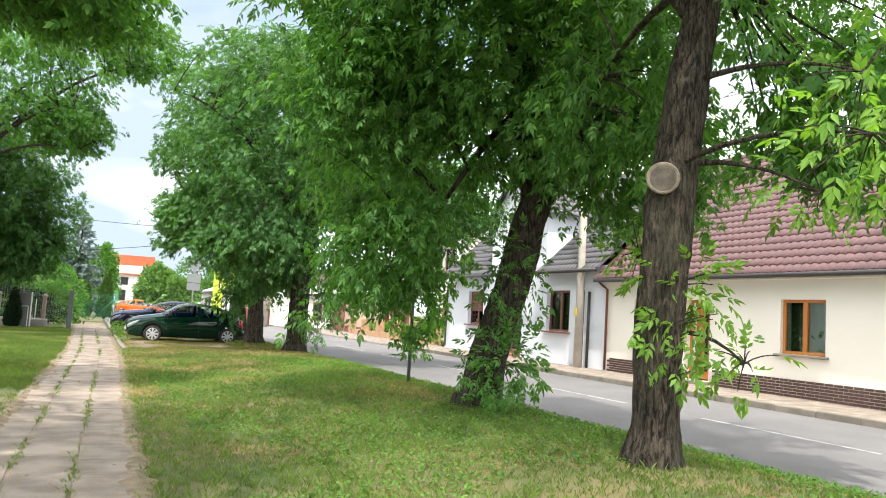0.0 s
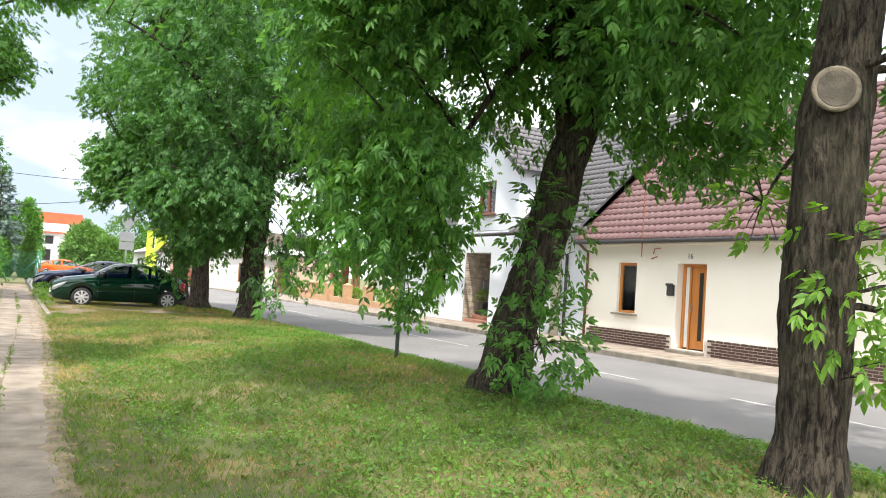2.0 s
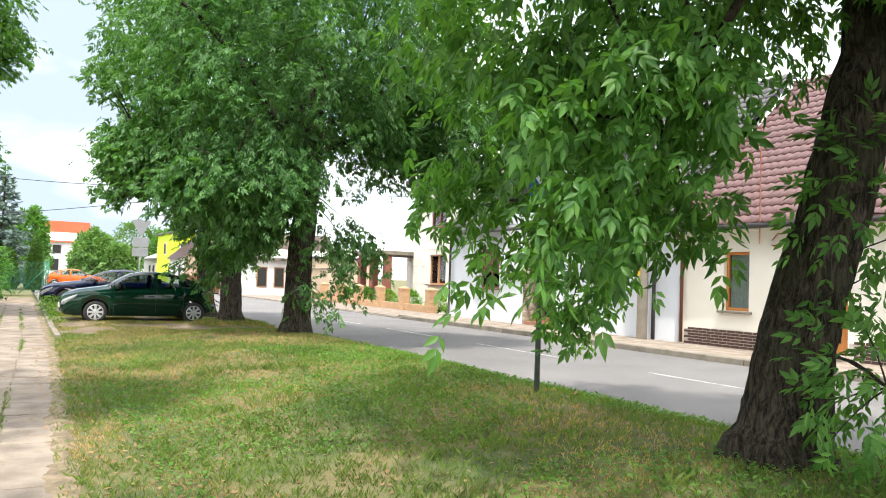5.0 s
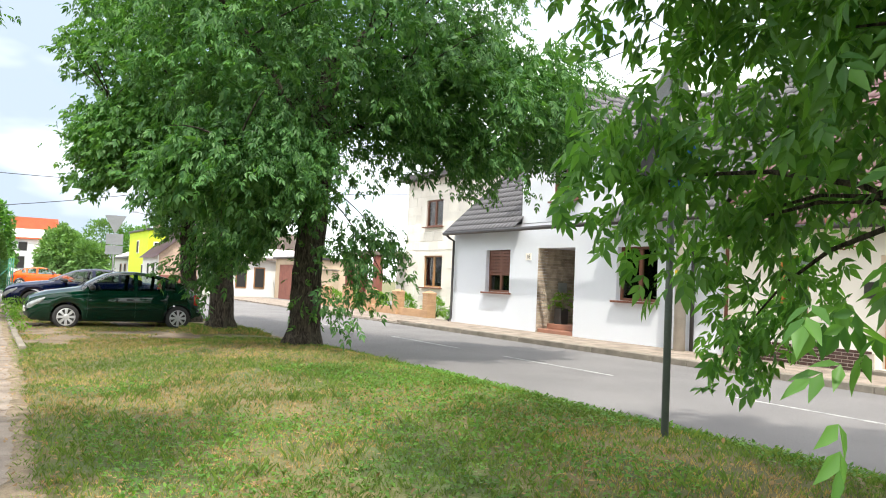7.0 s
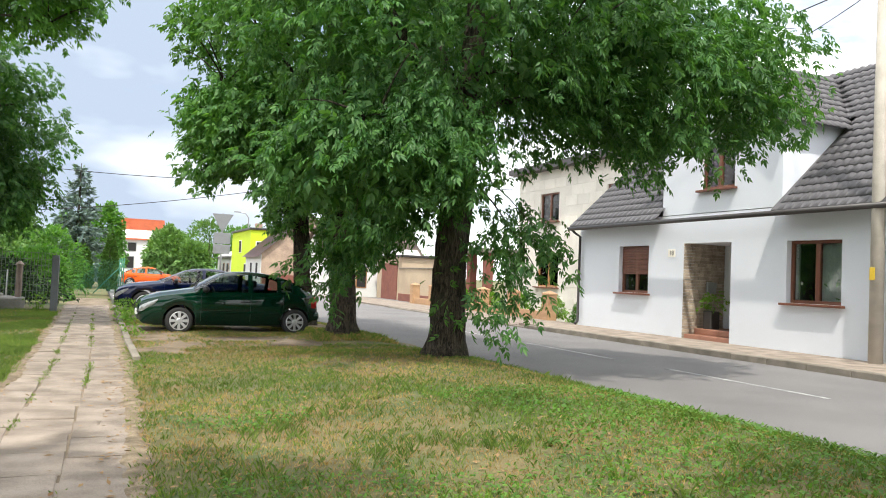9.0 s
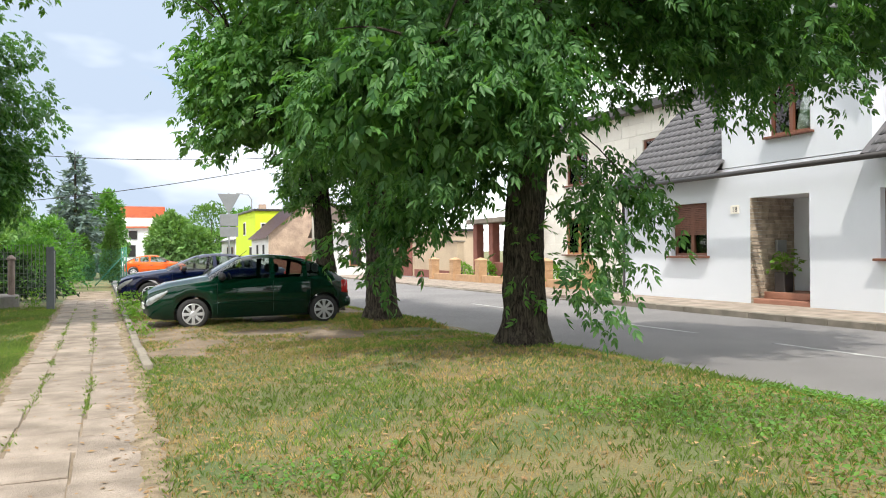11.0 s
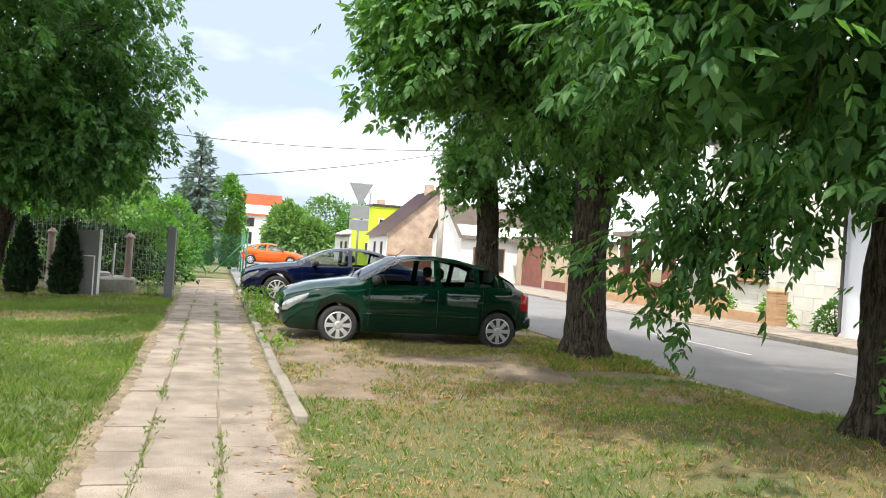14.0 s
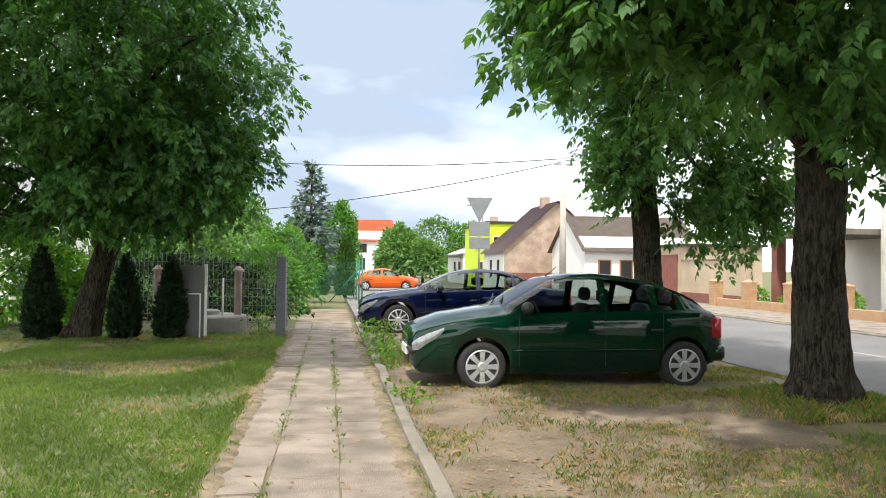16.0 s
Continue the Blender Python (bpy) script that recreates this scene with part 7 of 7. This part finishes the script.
M_WHITE_WALL = material("white_render", (0.72, 0.72, 0.70), 0.9, (0.62, 0.62, 0.60), 0.8, 60, 0.5, 0.1)


def plain_house(x0, x1, y0, y1, eave, ridge, ridge_axis, wall, roof, label, windows=(), group="far houses", chimney=None):
    """A simple gabled house. windows: (face, along, width, sill, head, material); the faces are -x and -y."""
    at = ((x0 + x1) / 2, (y0 + y1) / 2, -0.1)
    h = thing("house", *at, label, "house", group)
    xm, ym = (x0 + x1) / 2, (y0 + y1) / 2
    bm = box(x0, x1, y0, y1, -0.2, eave)
    part("wall", bm, wall, h, at=at)
    if ridge > eave:
        if ridge_axis == "y":
            part("gable", polygon([(x0, y0, eave), (x1, y0, eave), (xm, y0, ridge)], y1 - y0, "y"), wall, h, at=at)
            quads = ([(x0 - 0.35, y0 - 0.25, eave - 0.28), (x0 - 0.35, y1 + 0.25, eave - 0.28), (xm, y1 + 0.25, ridge + 0.12), (xm, y0 - 0.25, ridge + 0.12)],
                     [(xm, y0 - 0.25, ridge + 0.12), (xm, y1 + 0.25, ridge + 0.12), (x1 + 0.35, y1 + 0.25, eave - 0.28), (x1 + 0.35, y0 - 0.25, eave - 0.28)])
        else:
            part("gable", polygon([(x0, y0, eave), (x0, y1, eave), (x0, ym, ridge)], x1 - x0, "x"), wall, h, at=at)
            quads = ([(x0 - 0.25, y0 - 0.35, eave - 0.28), (x1 + 0.25, y0 - 0.35, eave - 0.28), (x1 + 0.25, ym, ridge + 0.12), (x0 - 0.25, ym, ridge + 0.12)],
                     [(x0 - 0.25, ym, ridge + 0.12), (x1 + 0.25, ym, ridge + 0.12), (x1 + 0.25, y1 + 0.35, eave - 0.28), (x0 - 0.25, y1 + 0.35, eave - 0.28)])
        for q in quads:
            bm = bmesh.new()
            bm.faces.new([bm.verts.new(p) for p in q])
            bmesh.ops.solidify(bm, geom=bm.faces[:], thickness=0.14)
            part("roof", bm, roof, h, at=at)
    else:
        part("roof", box(x0 - 0.15, x1 + 0.15, y0 - 0.15, y1 + 0.15, eave + 0.002, eave + 0.18, 0.02), roof, h, at=at)
    # panes are opaque plates with the unlit room painted in as near-black
    for face, c, w, s0, s1, mat in windows:
        if face == "y":
            wd = part("window", box(c - w / 2, c + w / 2, y0 - 0.05, y0 - 0.004, s0, s1, 0.01), mat, h, at=at)
            part("pane", box(c - w / 2 + 0.08, c + w / 2 - 0.08, y0 - 0.062, y0 - 0.052, s0 + 0.08, s1 - 0.08), M_DARK, wd, at=at)
        else:
            wd = part("window", box(x0 - 0.05, x0 - 0.004, c - w / 2, c + w / 2, s0, s1, 0.01), mat, h, at=at)
            part("pane", box(x0 - 0.062, x0 - 0.052, c - w / 2 + 0.08, c + w / 2 - 0.08, s0 + 0.08, s1 - 0.08), M_DARK, wd, at=at)
    if chimney:
        part("chimney", box(chimney[0] - 0.3, chimney[0] + 0.3, chimney[1] - 0.3, chimney[1] + 0.3, eave, chimney[2]), M_OLD_BRICK, h, at=at)
    return h


d = plain_house(11.9, 19.2, 70, 76.5, 2.75, 5.9, "y", M_OLD_BRICK, M_TILE_BROWN, "old bare-brick gabled house with a brown roof",
                [("x", 71.6, 0.9, 0.7, 2.1, M_WHITE_WALL), ("x", 74.0, 0.9, 0.7, 2.1, M_WHITE_WALL), ("y", 16.2, 0.5, 3.4, 4.2, M_WHITE_WALL)], chimney=(15.5, 73, 6.5))
part("front_wall", box(11.86, 11.896, 70.0, 76.5, -0.1, 2.7), M_WHITE_WALL, d, "white plastered street front", at=((11.9 + 19.2) / 2, 73.25, -0.1))
part("red_band", box(12.0, 19.1, 69.96, 69.996, -0.1, 1.15), M_REDBROWN, d, "red-brown painted band on the gable wall", at=((11.9 + 19.2) / 2, 73.25, -0.1))
plain_house(12.8, 18.0, 80, 90, 5.0, 5.0, "y", M_LIME, M_GUTTER, "lime green flat-roofed house", [("y", 13.6, 0.7, 2.9, 4.0, M_WHITE_WALL), ("x", 82, 1.2, 0.8, 2.0, M_WHITE_WALL), ("x", 85, 1.2, 3.0, 4.2, M_WHITE_WALL)], chimney=(14.2, 84, 5.8))
plain_house(14.0, 20.0, 98, 108, 3.0, 4.2, "y", M_WHITE_WALL, M_TILE_GREY, "low white building up the road", [("x", 100, 1.2, 0.8, 2.1, M_TAN_WOOD), ("x", 103, 1.2, 0.8, 2.1, M_TAN_WOOD)])
plain_house(14.9, 22.0, 62.5, 69, 2.75, 4.6, "x", M_WHITE_WALL, M_OLD_ROOF, "white cottage with a weathered grey roof", [("y", 16.1, 0.8, 0.5, 2.0, M_TAN_WOOD), ("y", 17.4, 0.8, 0.5, 2.0, M_TAN_WOOD), ("y", 19.3, 1.0, 0.5, 2.0, M_TAN_WOOD)])
plain_house(3.3, 8.5, 118, 128, 5.0, 7.6, "x", M_WHITE_WALL, M_RED_ROOF, "distant white house with an orange roof", [("y", 4.4, 1.1, 1.0, 2.6, M_GREY_METAL), ("y", 4.6, 1.1, 3.2, 4.4, M_GREY_METAL)])
plain_house(-16, -9.5, 46, 54, 5.5, 5.5, "x", M_WHITE_WALL, M_GUTTER, "white house behind the hedge", [("y", -12, 1.4, 3.0, 4.4, M_GREY_METAL)])
beige_wall = thing("garden_wall", 18.2, 54.0, -0.05, "beige rendered garden wall along the street", "wall")
part("wall", box(-0.2, 0.2, -3.4, 2.6, -0.2, 1.95, 0.01), M_BEIGE, beige_wall)
part("base", box(-0.26, -0.205, -3.4, 2.6, -0.2, 0.40, 0.01), M_REDBROWN, beige_wall, "reddish base course")
part("coping", box(-0.26, 0.26, -3.45, 2.65, 1.955, 2.03, 0.01), M_KERB, beige_wall)
garage = thing("garage", 20.0, 59.0, -0.05, "low garage with brown double doors", "garage")
part("wall", box(-1.8, 2.5, -2.2, 2.4, -0.2, 2.7), M_BEIGE, garage)
part("roof", box(-2.0, 2.7, -2.4, 2.6, 2.705, 2.85, 0.02), M_GUTTER, garage)
for k in range(8):
    part("door_board", box(-1.86, -1.81, -1.5 + 0.36 * k, -1.15 + 0.36 * k, -0.05, 2.3, 0.008), M_REDBROWN, garage)


def round_tree(x, y, h, r, n, mat, label, seed, leaf=0.4):
    t = bush("tree", x, y, -0.2 + h * 0.22, r, r, h * 0.40, n, mat, label, seed, "tree", "far trees", leaf, True)
    tube("trunk", [(0, 0, -h * 0.25), (0, 0, h * 0.5)], [0.025 * h + 0.05, 0.05], M_BARK, t, 8)


for k, (x, y, h, r, mat) in enumerate(((7.6, 98, 5.6, 2.6, M_LEAF_FAR), (8.0, 104, 5.0, 2.4, M_LEAF), (9.6, 96, 4.2, 2.0, M_LEAF_FAR), (17.0, 140, 9.5, 4.6, M_LEAF_DARK), (21.5, 138, 8.5, 3.8, M_LEAF),
                                       (10.5, 150, 4.5, 3.5, M_LEAF_FAR), (13.0, 160, 4.0, 4.0, M_LEAF), (1.2, 80, 6.6, 1.5, M_LEAF), (-6, 70, 6.5, 3.0, M_LEAF_FAR), (-10, 62, 7.0, 3.0, M_LEAF_DARK),
                                       (-4.5, 62, 4.5, 2.2, M_LEAF_FAR), (26, 150, 8, 4.5, M_LEAF_DARK), (-2, 110, 7, 4, M_LEAF))):
    round_tree(x, y, h, r, 4200 if y < 120 else 3200, mat, "leafy tree in the distance beyond the junction", 60 + k, 0.30 if y < 90 else 0.42)
for k in range(14):
    round_tree(-60 + k * 11, 210 + (k % 3) * 14, 8 + (k * 7 % 4), 7.5, 900, M_LEAF_FAR if k % 2 else M_LEAF, "far woodland tree on the skyline", 90 + k, 1.2)
far_post = thing("street_lamp", 13.6, 86.0, -0.1, "grey street lamp up the road", "street lamp")
tube("column", [(0, 0, 0), (0, 0, 6.5), (-0.3, 0, 6.9), (-1.0, 0, 7.0)], [0.09, 0.06, 0.05, 0.04], M_GREY_METAL, far_post, 8)
part("head", box(-1.4, -0.8, -0.12, 0.12, 6.95, 7.07, 0.02), M_GREY_METAL, far_post)
